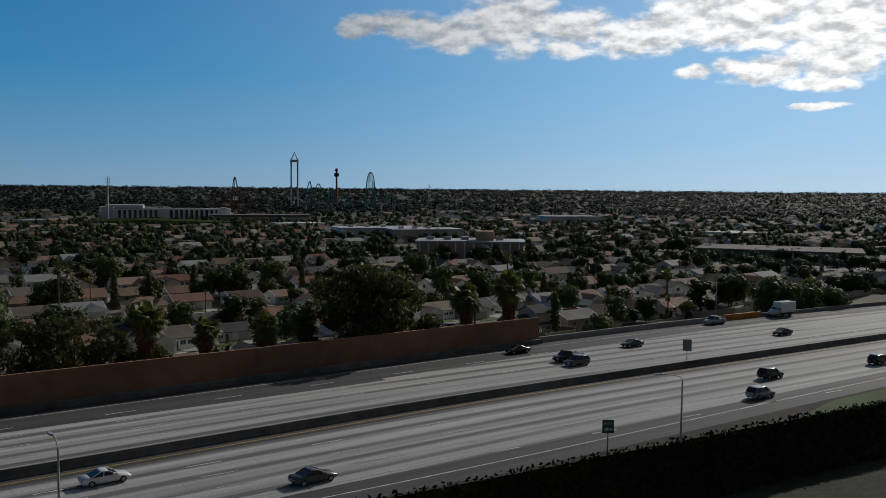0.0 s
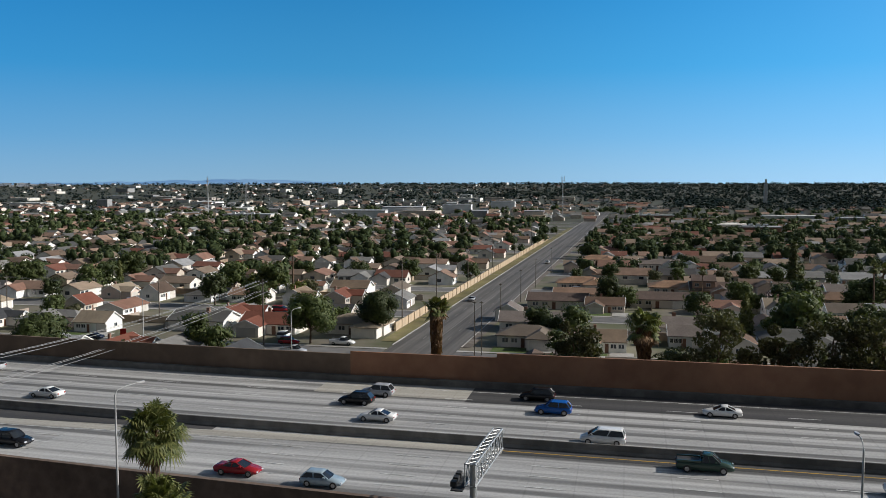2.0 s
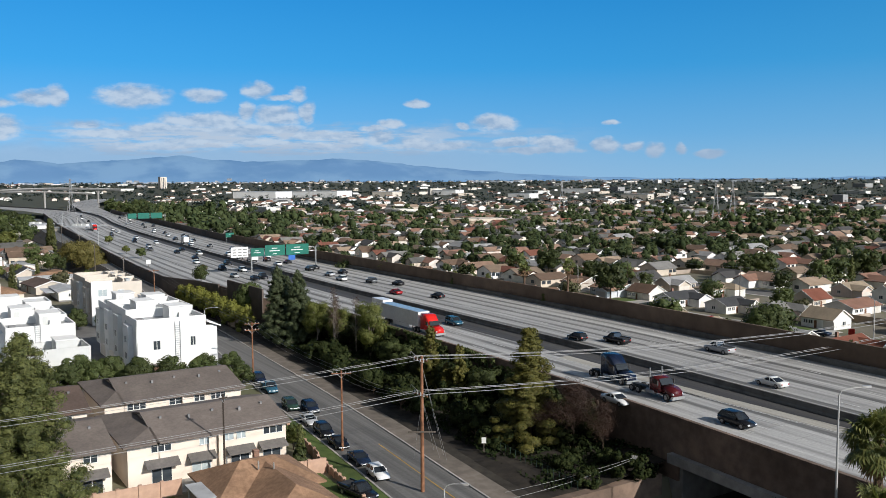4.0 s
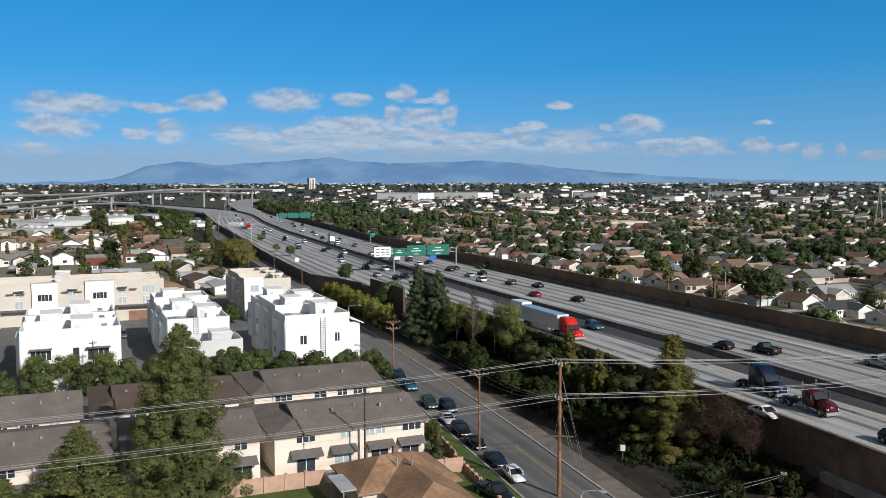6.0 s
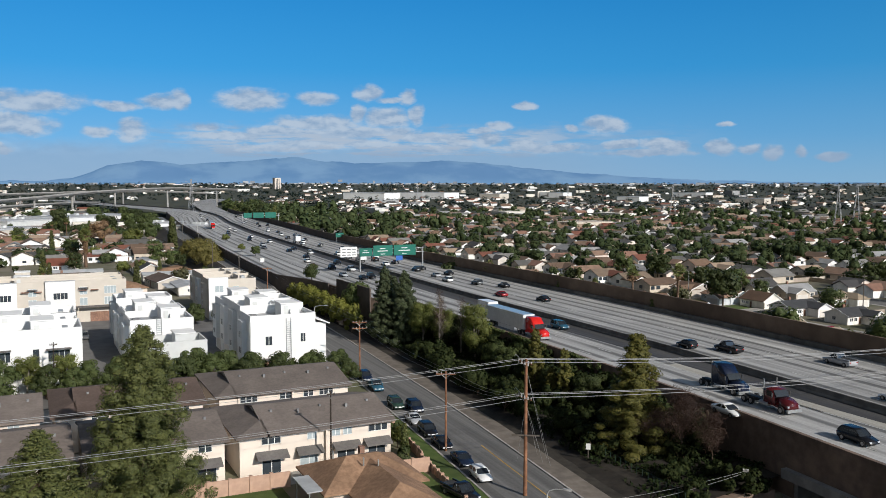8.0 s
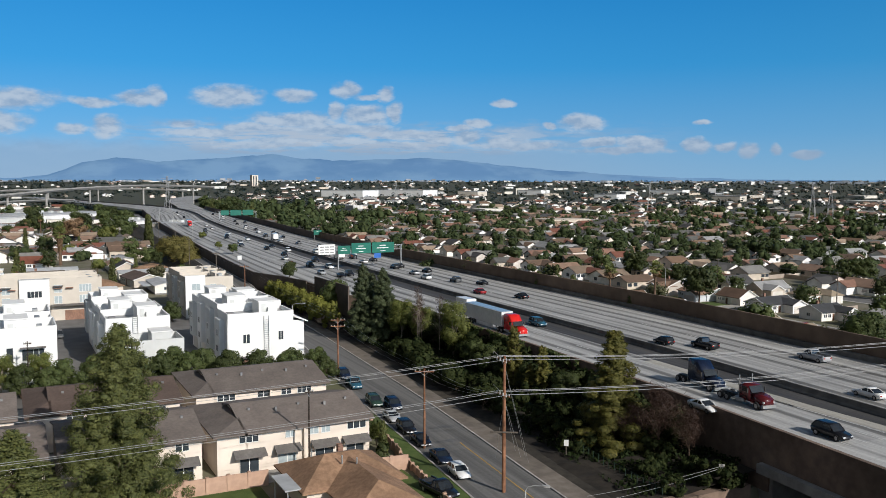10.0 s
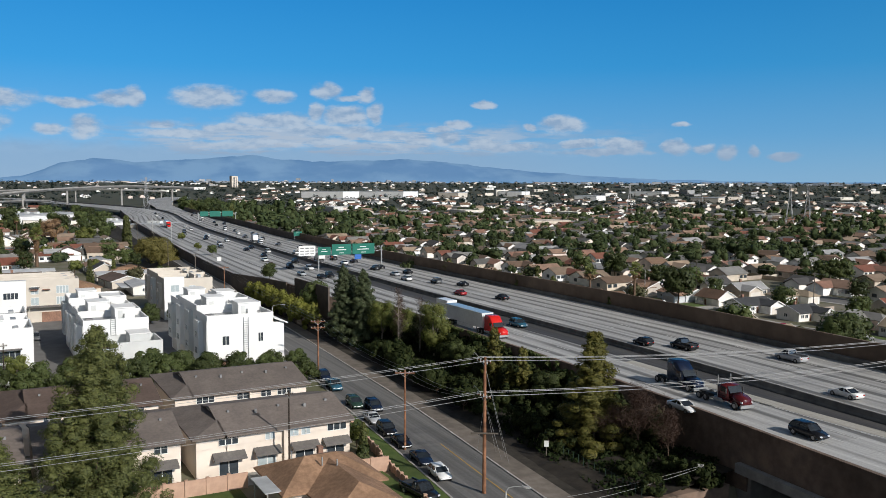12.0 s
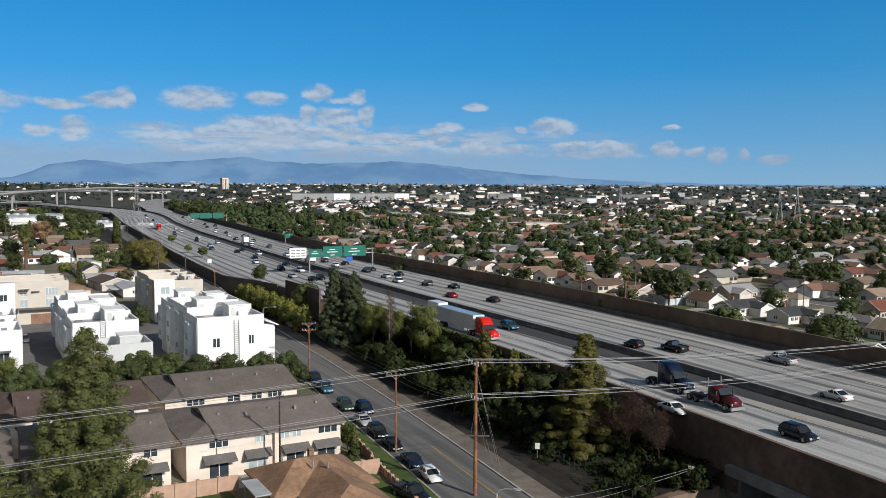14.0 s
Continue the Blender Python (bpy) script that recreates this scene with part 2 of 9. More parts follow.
def island_ramp(name, colours, rough=0.9):
    m = bpy.data.materials.new(name)
    m.use_nodes = True
    N = Net(m.node_tree)
    r = N.n("ShaderNodeNewGeometry").outputs["Random Per Island"]
    col = N.ramp(r, [(i / len(colours), c) for i, c in enumerate(colours)], "CONSTANT")
    f = N.noise(N.n("ShaderNodeTexCoord").outputs["Object"], 0.4, 3.0)
    col = N.mix(1.0, col, N.span(f, 0.3, 0.7, 0.85, 1.1), "MULTIPLY")
    p = N.n("ShaderNodeBsdfPrincipled")
    N.link(col, p.inputs["Base Color"])
    p.inputs["Roughness"].default_value = rough
    o = N.n("ShaderNodeOutputMaterial")
    N.link(p.outputs[0], o.inputs[0])
    return m


def paint(name, c, rough=0.25, metal=0.0):
    m = surf(name, c, tuple(x * 0.9 for x in c), 1.5, rough, big=0.05, spec=0.5, metal=metal)
    return m


M = {}
M["concrete_road"] = roadway("freeway concrete", (0.425, 0.42, 0.408), (0.335, 0.331, 0.322), 0.32, tracks=0.6)
M["concrete_new"] = roadway("pale concrete", (0.45, 0.43, 0.38), (0.36, 0.34, 0.30), 0.15, tracks=0.1)
M["asphalt_lane"] = roadway("asphalt lane", (0.055, 0.055, 0.06), (0.08, 0.078, 0.075), 0.2, tracks=0.15)
M["street"] = roadway("street asphalt", (0.14, 0.136, 0.13), (0.19, 0.185, 0.178), 0.25, tracks=0.2)
M["street_worn"] = roadway("worn street asphalt", (0.105, 0.097, 0.088), (0.15, 0.138, 0.125), 0.3, tracks=0.3)
M["faded_line"] = surf("worn-out road paint", (0.30, 0.28, 0.25), (0.2, 0.185, 0.165), 0.5, 0.8)
M["dry_grass"] = surf("dry grass verge", (0.14, 0.135, 0.05), (0.19, 0.155, 0.075), 0.5, 0.95, 0.4, 10, 0.3)
M["lamp_post"] = surf("pale weathered lamp post", (0.46, 0.46, 0.45), (0.38, 0.38, 0.37), 0.8, 0.55, big=0.1)
M["street_far"] = surf("side street asphalt", (0.13, 0.125, 0.12), (0.17, 0.165, 0.16), 0.3, 0.9)
M["white_line"] = surf("white road paint", (0.62, 0.62, 0.6), (0.4, 0.4, 0.39), 1.2, 0.7)
M["yellow_line"] = surf("yellow road paint", (0.55, 0.34, 0.05), (0.4, 0.26, 0.06), 1.2, 0.7)
M["concrete"] = surf("weathered concrete", (0.34, 0.33, 0.31), (0.25, 0.24, 0.23), 0.8, 0.9, 0.2, 6)
M["barrier"] = surf("barrier concrete", (0.19, 0.18, 0.165), (0.12, 0.115, 0.105), 0.5, 0.9, 0.2, 6, 0.25)
M["kerb"] = surf("kerb concrete", (0.42, 0.40, 0.37), (0.33, 0.32, 0.30), 1.0, 0.9)
M["soundwall"] = surf("brown block sound wall", (0.31, 0.165, 0.10), (0.245, 0.125, 0.078), 0.35, 0.95, 0.4, 5, 0.2)
M["soundwall_dull"] = surf("dull brown block sound wall", (0.184, 0.131, 0.094), (0.135, 0.097, 0.072), 0.35, 0.95, 0.4, 5, 0.25)
M["soundwall_dark"] = surf("dark sound wall", (0.12, 0.095, 0.08), (0.085, 0.07, 0.06), 0.4, 0.95, 0.4, 5, 0.2)
M["retaining"] = surf("brown split-face retaining wall", (0.202, 0.143, 0.109), (0.134, 0.097, 0.076), 0.7, 0.95, 0.6, 3, 0.25)
M["ground"] = surf("dry yard ground", (0.20, 0.175, 0.14), (0.11, 0.115, 0.06), 0.07, 0.95, 0.2, 2, 0.25)
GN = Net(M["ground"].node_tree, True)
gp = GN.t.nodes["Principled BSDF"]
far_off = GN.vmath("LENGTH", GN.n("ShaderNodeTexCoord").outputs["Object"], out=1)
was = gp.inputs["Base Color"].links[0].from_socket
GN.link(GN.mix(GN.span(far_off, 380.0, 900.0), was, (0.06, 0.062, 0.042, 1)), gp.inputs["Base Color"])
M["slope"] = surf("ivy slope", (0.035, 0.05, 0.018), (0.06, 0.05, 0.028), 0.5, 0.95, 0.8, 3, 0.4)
# both earths coloured darker in place of the shade on the bank
M["dirt"] = surf("leaf-littered verge darkened for shade", (0.036, 0.03, 0.023), (0.018, 0.015, 0.012), 0.6, 0.95, 0.5, 4, 0.3)
M["litter"] = surf("dusty leaf-littered earth darkened for shade", (0.052, 0.045, 0.036), (0.025, 0.022, 0.017), 0.5, 0.95, 0.4, 5, 0.3)
M["lawn"] = surf("mown lawn", (0.06, 0.095, 0.022), (0.09, 0.125, 0.034), 0.6, 0.95, 0.4, 12, 0.3)
M["drive"] = surf("concrete drive", (0.40, 0.38, 0.35), (0.30, 0.285, 0.265), 0.4, 0.9)
M["stucco"] = surf("painted stucco", (0.6, 0.5, 0.4), (0.5, 0.4, 0.3), 0.7, 0.9, 0.15, 20, 0.08, ramp=[
    (0.78, 0.76, 0.71), (0.84, 0.83, 0.82), (0.60, 0.53, 0.45), (0.83, 0.80, 0.75), (0.84, 0.84, 0.83), (0.74, 0.61, 0.54), (0.55, 0.58, 0.60), (0.83, 0.82, 0.78), (0.76, 0.72, 0.66), (0.48, 0.43, 0.38), (0.84, 0.83, 0.82)])
M["shingle"] = surf("asphalt shingle", (0.2, 0.14, 0.1), (0.14, 0.1, 0.08), 1.5, 0.9, 0.5, 9, 0.15, ramp=[
    (0.141, 0.089, 0.061), (0.108, 0.106, 0.099), (0.184, 0.114, 0.074), (0.065, 0.062, 0.062), (0.216, 0.157, 0.108), (0.184, 0.067, 0.043), (0.216, 0.210, 0.200), (0.097, 0.067, 0.050), (0.162, 0.130, 0.102), (0.059, 0.061, 0.065), (0.270, 0.173, 0.119), (0.288, 0.288, 0.288), (0.288, 0.232, 0.167), (0.238, 0.130, 0.092)])
M["shingle_grey"] = surf("grey-brown shingle", (0.18, 0.15, 0.132), (0.145, 0.122, 0.108), 2.5, 0.92, 0.5, 12, 0.12, rnd=0.1)
M["shingle_brown"] = surf("dark brown shingle", (0.12, 0.085, 0.07), (0.095, 0.068, 0.055), 2.5, 0.92, 0.5, 12, 0.12)
M["shingle_tan"] = surf("tan-brown shingle", (0.30, 0.185, 0.115), (0.22, 0.13, 0.08), 2.2, 0.92, 0.5, 12, 0.2)
M["cream"] = surf("cream stucco", (0.74, 0.65, 0.56), (0.68, 0.595, 0.51), 0.5, 0.9, 0.15, 18, 0.06)
M["white_stucco"] = surf("white stucco", (0.77, 0.77, 0.76), (0.72, 0.72, 0.71), 0.4, 0.9, 0.1, 18, 0.04)
M["grey_stucco"] = surf("pale grey stucco", (0.60, 0.61, 0.60), (0.55, 0.56, 0.55), 0.4, 0.9, 0.1, 18, 0.05)
M["tan_stucco"] = surf("tan stucco", (0.58, 0.525, 0.455), (0.53, 0.48, 0.415), 0.4, 0.9, 0.1, 18, 0.06)
M["flat_roof"] = surf("pale grey roof membrane", (0.47, 0.48, 0.49), (0.36, 0.37, 0.38), 0.5, 0.8, 0.1, 5, 0.15)
M["brick"] = surf("brown brick facing", (0.30, 0.17, 0.12), (0.2, 0.12, 0.09), 3.0, 0.9, 0.5, 10)
M["pinkwall"] = surf("pinkish block garden wall", (0.50, 0.33, 0.24), (0.42, 0.27, 0.20), 1.2, 0.95, 0.3, 8, 0.1)
M["creamwall"] = surf("cream block wall", (0.56, 0.44, 0.30), (0.48, 0.37, 0.26), 0.5, 0.95, 0.2, 8, 0.15)
M["glass"] = surf("dark window glass", (0.03, 0.04, 0.05), (0.05, 0.06, 0.07), 0.6, 0.08, spec=0.8, big=0)
M["frame_white"] = surf("white window frame", (0.75, 0.75, 0.73), (0.7, 0.7, 0.68), 2, 0.5, big=0)
M["blind"] = surf("pale drawn blind", (0.42, 0.48, 0.50), (0.34, 0.40, 0.42), 1.5, 0.35, big=0.1, spec=0.6)
M["awning"] = surf("grey shingled awning", (0.15, 0.14, 0.13), (0.12, 0.11, 0.105), 2.5, 0.9, 0.4, 10)
M["garage"] = surf("painted garage door", (0.6, 0.57, 0.52), (0.55, 0.52, 0.48), 0.8, 0.6, rnd=0.25)
M["door"] = surf("painted front door", (0.16, 0.08, 0.05), (0.12, 0.06, 0.04), 1.5, 0.5, rnd=0.5)
M["pole"] = surf("creosoted pole wood", (0.30, 0.145, 0.08), (0.17, 0.08, 0.045), 1.5, 0.9, 0.5, 9, 0.3)
M["pole_grey"] = surf("weathered grey timber", (0.17, 0.145, 0.12), (0.10, 0.085, 0.07), 1.5, 0.9, 0.5, 9, 0.3)
M["pole_dark"] = surf("dark stained pole", (0.06, 0.045, 0.035), (0.035, 0.027, 0.022), 1.5, 0.9, 0.4, 9, 0.2)
M["wire"] = surf("pale cable", (0.38, 0.38, 0.38), (0.3, 0.3, 0.3), 1, 0.5, big=0)
M["steel"] = surf("galvanised steel", (0.42, 0.43, 0.43), (0.33, 0.34, 0.34), 1.0, 0.5, metal=0.6, big=0.1)
M["pylon"] = surf("pale lattice steel", (0.40, 0.40, 0.40), (0.32, 0.32, 0.33), 0.5, 0.6, big=0.1)
M["insulator"] = surf("porcelain", (0.45, 0.44, 0.42), (0.35, 0.34, 0.33), 3, 0.3, big=0)
M["bark"] = surf("bark", (0.12, 0.085, 0.06), (0.07, 0.05, 0.035), 3, 0.95, 0.6, 8)
M["bark_pale"] = surf("pale bark", (0.30, 0.26, 0.21), (0.2, 0.17, 0.14), 3, 0.95, 0.5, 8)
M["palm_trunk"] = surf("palm trunk", (0.16, 0.105, 0.07), (0.10, 0.065, 0.045), 2.5, 0.95, 0.7, 6)
M["dead_frond"] = leafy("dead fronds", (0.26, 0.16, 0.085), (0.12, 0.075, 0.045), 0.1, 0.15)
M["leaf"] = leafy("broad leaves", (0.044, 0.062, 0.02), (0.076, 0.092, 0.03), 0.4)
M["leaf_olive"] = leafy("olive leaves", (0.055, 0.06, 0.028), (0.105, 0.10, 0.05))
M["leaf_fir"] = leafy("conifer sprays", (0.058, 0.07, 0.023), (0.125, 0.132, 0.042), 0.2, 0.2)
M["leaf_fir_dark"] = leafy("dark conifer sprays", (0.035, 0.05, 0.024), (0.075, 0.09, 0.04), 0.2, 0.15)
M["leaf_gold"] = leafy("yellowish conifer sprays", (0.085, 0.09, 0.022), (0.17, 0.15, 0.036), 0.15, 0.25)
M["leaf_spring"] = leafy("young leaves", (0.085, 0.105, 0.026), (0.20, 0.21, 0.06), 0.15, 0.35)
M["leaf_palm"] = leafy("palm fans", (0.07, 0.09, 0.028), (0.18, 0.185, 0.06), 0.15, 0.2)
M["leaf_autumn"] = leafy("ochre leaves", (0.16, 0.10, 0.02), (0.28, 0.17, 0.04), 0.15, 0.3)
M["leaf_khaki"] = leafy("khaki leaves", (0.11, 0.10, 0.03), (0.19, 0.16, 0.05), 0.1, 0.3)
M["fence_green"] = surf("dark green fence wire", (0.02, 0.045, 0.032), (0.015, 0.03, 0.022), 1.0, 0.7, big=0)
M["leaf_lime"] = leafy("yellow-green hedge leaves", (0.12, 0.135, 0.022), (0.22, 0.215, 0.05), 0.15, 0.3)
# the bank's shade is put into these near-black ivy and shrub colours
M["ivy"] = leafy("ivy darkened for shade", (0.011, 0.018, 0.007), (0.022, 0.032, 0.011), 0.1, 0.05)
M["ivy_ground"] = surf("ivy ground cover darkened for shade", (0.012, 0.02, 0.008), (0.03, 0.038, 0.014), 1.2, 0.95, 0.8, 5, 0.3)
M["leaf_dark"] = leafy("shrub leaves with painted shade", (0.012, 0.02, 0.008), (0.04, 0.048, 0.017), 0.2, 0.1)
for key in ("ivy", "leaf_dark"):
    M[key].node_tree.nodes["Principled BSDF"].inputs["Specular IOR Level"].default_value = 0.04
M["canal"] = surf("bare tan canal bank", (0.42, 0.33, 0.26), (0.34, 0.27, 0.21), 0.05, 0.95, 0.2, 1, 0.2)
M["walk"] = surf("dusty pavement", (0.185, 0.16, 0.135), (0.13, 0.11, 0.092), 0.6, 0.95, 0.2, 6, 0.2)
M["fence"] = island_ramp("yard fences", [(0.42, 0.34, 0.25), (0.30, 0.22, 0.15), (0.5, 0.46, 0.4), (0.36, 0.30, 0.25)])
M["twig"] = leafy("bare reddish twigs", (0.035, 0.02, 0.015), (0.08, 0.045, 0.032), 0.15, 0.05)
M["leaf_forest"] = leafy("dense dark forest crowns", (0.014, 0.025, 0.021), (0.024, 0.036, 0.028), 0.2, 0.02)
M["leaf_far"] = leafy("far tree crowns", (0.034, 0.05, 0.022), (0.064, 0.08, 0.034), 0.2, 0.1)
for key in ("leaf_far", "leaf_forest"):
    M[key].node_tree.nodes["Principled BSDF"].inputs["Specular IOR Level"].default_value = 0.04
M["tyre"] = surf("tyre rubber", (0.02, 0.02, 0.02), (0.03, 0.03, 0.03), 4, 0.9, big=0)
M["rim"] = surf("alloy rim", (0.35, 0.35, 0.36), (0.25, 0.25, 0.26), 4, 0.35, metal=0.8, big=0)
M["carglass"] = surf("tinted car glass", (0.015, 0.018, 0.022), (0.02, 0.025, 0.03), 1, 0.05, spec=0.9, big=0)
M["headlight"] = surf("clear headlamp lens", (0.6, 0.62, 0.65), (0.5, 0.52, 0.55), 2, 0.1, big=0, spec=0.8)
M["taillight"] = surf("red lamp lens", (0.35, 0.02, 0.015), (0.25, 0.015, 0.01), 2, 0.2, big=0, spec=0.6)
M["chassis"] = surf("dark chassis", (0.03, 0.03, 0.03), (0.05, 0.05, 0.05), 2, 0.7, big=0)
M["sign_green"] = surf("green sign sheeting", (0.012, 0.135, 0.098), (0.01, 0.115, 0.083), 0.5, 0.45, big=0.08)
M["sign_white"] = surf("white sign sheeting", (0.72, 0.72, 0.70), (0.66, 0.66, 0.64), 0.5, 0.45, big=0.05)
M["sign_blue"] = surf("blue sign sheeting", (0.03, 0.13, 0.42), (0.03, 0.11, 0.38), 0.5, 0.45, big=0.05)
M["sign_back"] = surf("grey sign back", (0.22, 0.22, 0.22), (0.18, 0.18, 0.18), 0.8, 0.6)
M["orange"] = surf("orange barrier plastic", (0.65, 0.25, 0.05), (0.55, 0.20, 0.04), 1, 0.5)
M["red"] = surf("red sheeting", (0.6, 0.04, 0.03), (0.5, 0.03, 0.02), 1, 0.5)
M["hill"] = surf("hills with painted haze", (0.03, 0.05, 0.08), (0.035, 0.055, 0.085), 0.004, 1.0, big=0.1, spec=0.0)
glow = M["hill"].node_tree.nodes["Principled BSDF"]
glow.inputs["Emission Color"].default_value, glow.inputs["Emission Strength"].default_value = (0.12, 0.245, 0.42, 1), 1.0      # distance haze painted in as blue emission
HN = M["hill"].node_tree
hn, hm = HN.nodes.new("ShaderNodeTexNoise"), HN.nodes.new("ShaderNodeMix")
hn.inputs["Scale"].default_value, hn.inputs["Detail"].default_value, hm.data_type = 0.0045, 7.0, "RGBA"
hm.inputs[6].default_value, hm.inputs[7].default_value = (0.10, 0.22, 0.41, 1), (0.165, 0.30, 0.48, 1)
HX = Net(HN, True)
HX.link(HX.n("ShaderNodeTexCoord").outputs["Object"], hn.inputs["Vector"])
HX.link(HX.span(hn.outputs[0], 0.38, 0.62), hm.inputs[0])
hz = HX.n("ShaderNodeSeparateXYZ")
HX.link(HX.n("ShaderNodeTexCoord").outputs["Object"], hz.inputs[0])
HX.link(HX.mix(HX.span(hz.outputs[2], 75.0, 0.0), hm.outputs[2], (0.155, 0.30, 0.505, 1)), glow.inputs["Emission Color"])      # the painted haze pales towards the plain
M["ride_teal"] = surf("teal coaster steel", (0.10, 0.30, 0.30), (0.08, 0.25, 0.25), 0.3, 0.5)
M["ride_white"] = surf("white tower steel", (0.6, 0.6, 0.6), (0.5, 0.5, 0.5), 0.3, 0.5)
M["ride_red"] = surf("red coaster steel", (0.30, 0.10, 0.07), (0.25, 0.08, 0.05), 0.3, 0.6)
for key, c in dict(white=(0.78, 0.78, 0.77), black=(0.012, 0.012, 0.014), silver=(0.42, 0.43, 0.45), blue=(0.01, 0.10, 0.38), red=(0.30, 0.015, 0.02),
                   grey=(0.10, 0.105, 0.11), navy=(0.012, 0.02, 0.042), green=(0.03, 0.06, 0.045), teal=(0.03, 0.10, 0.15), brightred=(0.62, 0.02, 0.015),
                   midnight=(0.008, 0.014, 0.035), maroon=(0.075, 0.007, 0.009), paleblue=(0.30, 0.38, 0.44), tan=(0.35, 0.29, 0.2), trailer=(0.74, 0.75, 0.76), van_orange=(0.6, 0.14, 0.05)).items():
    M["paint_" + key] = paint(key + " car paint", c)
# ---------------------------------------------------------------- builders


def mesh_of(name, bm, *mats):
    me = bpy.data.meshes.new(name)
    bm.to_mesh(me)
    bm.free()
    for m in mats:
        me.materials.append(m)
    return me


def part(name, bm, mat, parent=None, label=""):
    mats = mat if isinstance(mat, (list, tuple)) else (mat,)
    ob = new(name, mesh_of(name, bm, *mats) if isinstance(bm, bmesh.types.BMesh) else bm)
    if parent:
        ob.parent = parent
    if label:
        ob["label"] = label
    return ob


def raw(name, verts, faces, *mats, smooth=False):
    me = bpy.data.meshes.new(name)
    me.from_pydata([tuple(map(float, v)) for v in verts], [], faces)
    for m in mats:
        me.materials.append(m)
    if smooth:
        me.shade_smooth()
    return me


def box(bm, x0, x1, y0, y1, z0, z1, m=None, mi=0):
    vs = [bm.verts.new(p) for p in ((x0, y0, z0), (x1, y0, z0), (x1, y1, z0), (x0, y1, z0), (x0, y0, z1), (x1, y0, z1), (x1, y1, z1), (x0, y1, z1))]
    if m is not None:
        for v in vs:
            v.co = m @ v.co
    for q in ((3, 2, 1, 0), (4, 5, 6, 7), (0, 1, 5, 4), (1, 2, 6, 5), (2, 3, 7, 6), (3, 0, 4, 7)):
        bm.faces.new([vs[i] for i in q]).material_index = mi
    return vs


def cube(x0, x1, y0, y1, z0, z1):
    bm = bmesh.new()
    box(bm, x0, x1, y0, y1, z0, z1)
    return bm


def loft(bm, rings, closed=True, caps=True, mi=0):
    """Joins rings of equal length with quads."""
    rows = [[bm.verts.new(p) for p in r] for r in rings]
    n = len(rows[0])
    for a, b in zip(rows, rows[1:]):
        for i in range(n if closed else n - 1):
            bm.faces.new((a[i], a[(i + 1) % n], b[(i + 1) % n], b[i])).material_index = mi
    if caps and closed:
        bm.faces.new(rows[0][::-1]).material_index = mi
        bm.faces.new(rows[-1]).material_index = mi


def tube(bm, pts, radii, n=6, mi=0):
    pts = [Vector(p) for p in pts]
    rings = []
    for i, p in enumerate(pts):
        d = (pts[min(i + 1, len(pts) - 1)] - pts[max(i - 1, 0)]).normalized()
        a = d.cross(Vector((0.31, 0.9, 0.12))).normalized()
        b = d.cross(a)
        r = radii[i] if isinstance(radii, (list, tuple)) else radii
        rings.append([p + (a * math.cos(k * math.tau / n) + b * math.sin(k * math.tau / n)) * r for k in range(n)])
    loft(bm, rings, mi=mi)


def empty(name, x=0, y=0, z=0, rz=0, **tags):
    ob = new(name)
    ob.empty_display_size = 0.3
    ob.matrix_basis = pose(x, y, z, 0, 0, rz)
    return tagged(ob, **tags)


def curve_of(points):
    """A smooth y(x) through the points."""
    xs = np.array([p[0] for p in points], float)
    ys = np.array([p[1] for p in points], float)
    grid = np.arange(xs.min(), xs.max() + 1, 5.0)
    v = np.interp(grid, xs, ys)
    k = np.hanning(19)
    k /= k.sum()
    v = np.convolve(np.pad(v, 9, mode="reflect", reflect_type="odd"), k, "valid")
    return lambda x: float(np.interp(x, grid, v))


# ---------------------------------------------------------------- freeway
bar_y = curve_of(((-1700, 60), (-1400, 98), (-1250, 118), (-1100, 144), (-1010, 158), (-935, 163), (-860, 160), (-770, 152), (-650, 135), (-520, 121.5), (-415, 114), (-300, 106.5), (-213, 102.5), (-156, 101.2), (-119, 100.6), (-96, 99),
                  (-68, 96.8), (-45, 95.4), (0, 94), (44, 92.6), (73, 91.8), (132, 86.3), (200, 79), (320, 64), (700, 10)))
near_y = curve_of(((-1700, 25), (-1400, 66), (-1250, 86), (-1100, 110), (-1000, 122), (-930, 126), (-860, 122), (-626, 103), (-520, 95), (-400, 86.5), (-300, 83.5), (-195, 83.5), (-97, 81), (-78, 79.3), (-52, 76.5), (-37, 75.2), (0, 72.5),
                   (25, 70), (46, 66.3), (75, 62.8), (105, 59.2), (122, 56), (200, 44), (320, 26), (700, -30)))
far_y = curve_of(((-1700, 370), (-1350, 262), (-1100, 212), (-860, 180), (-690, 165), (-520, 150), (-460, 143), (-300, 132.5), (-208, 130.5), (-163, 130), (-120, 127.5), (-81, 124.6), (-54, 122.4), (0, 121.6),
                  (57, 119.8), (117, 118.4), (165, 115.5), (220, 108), (320, 94), (700, 40)))


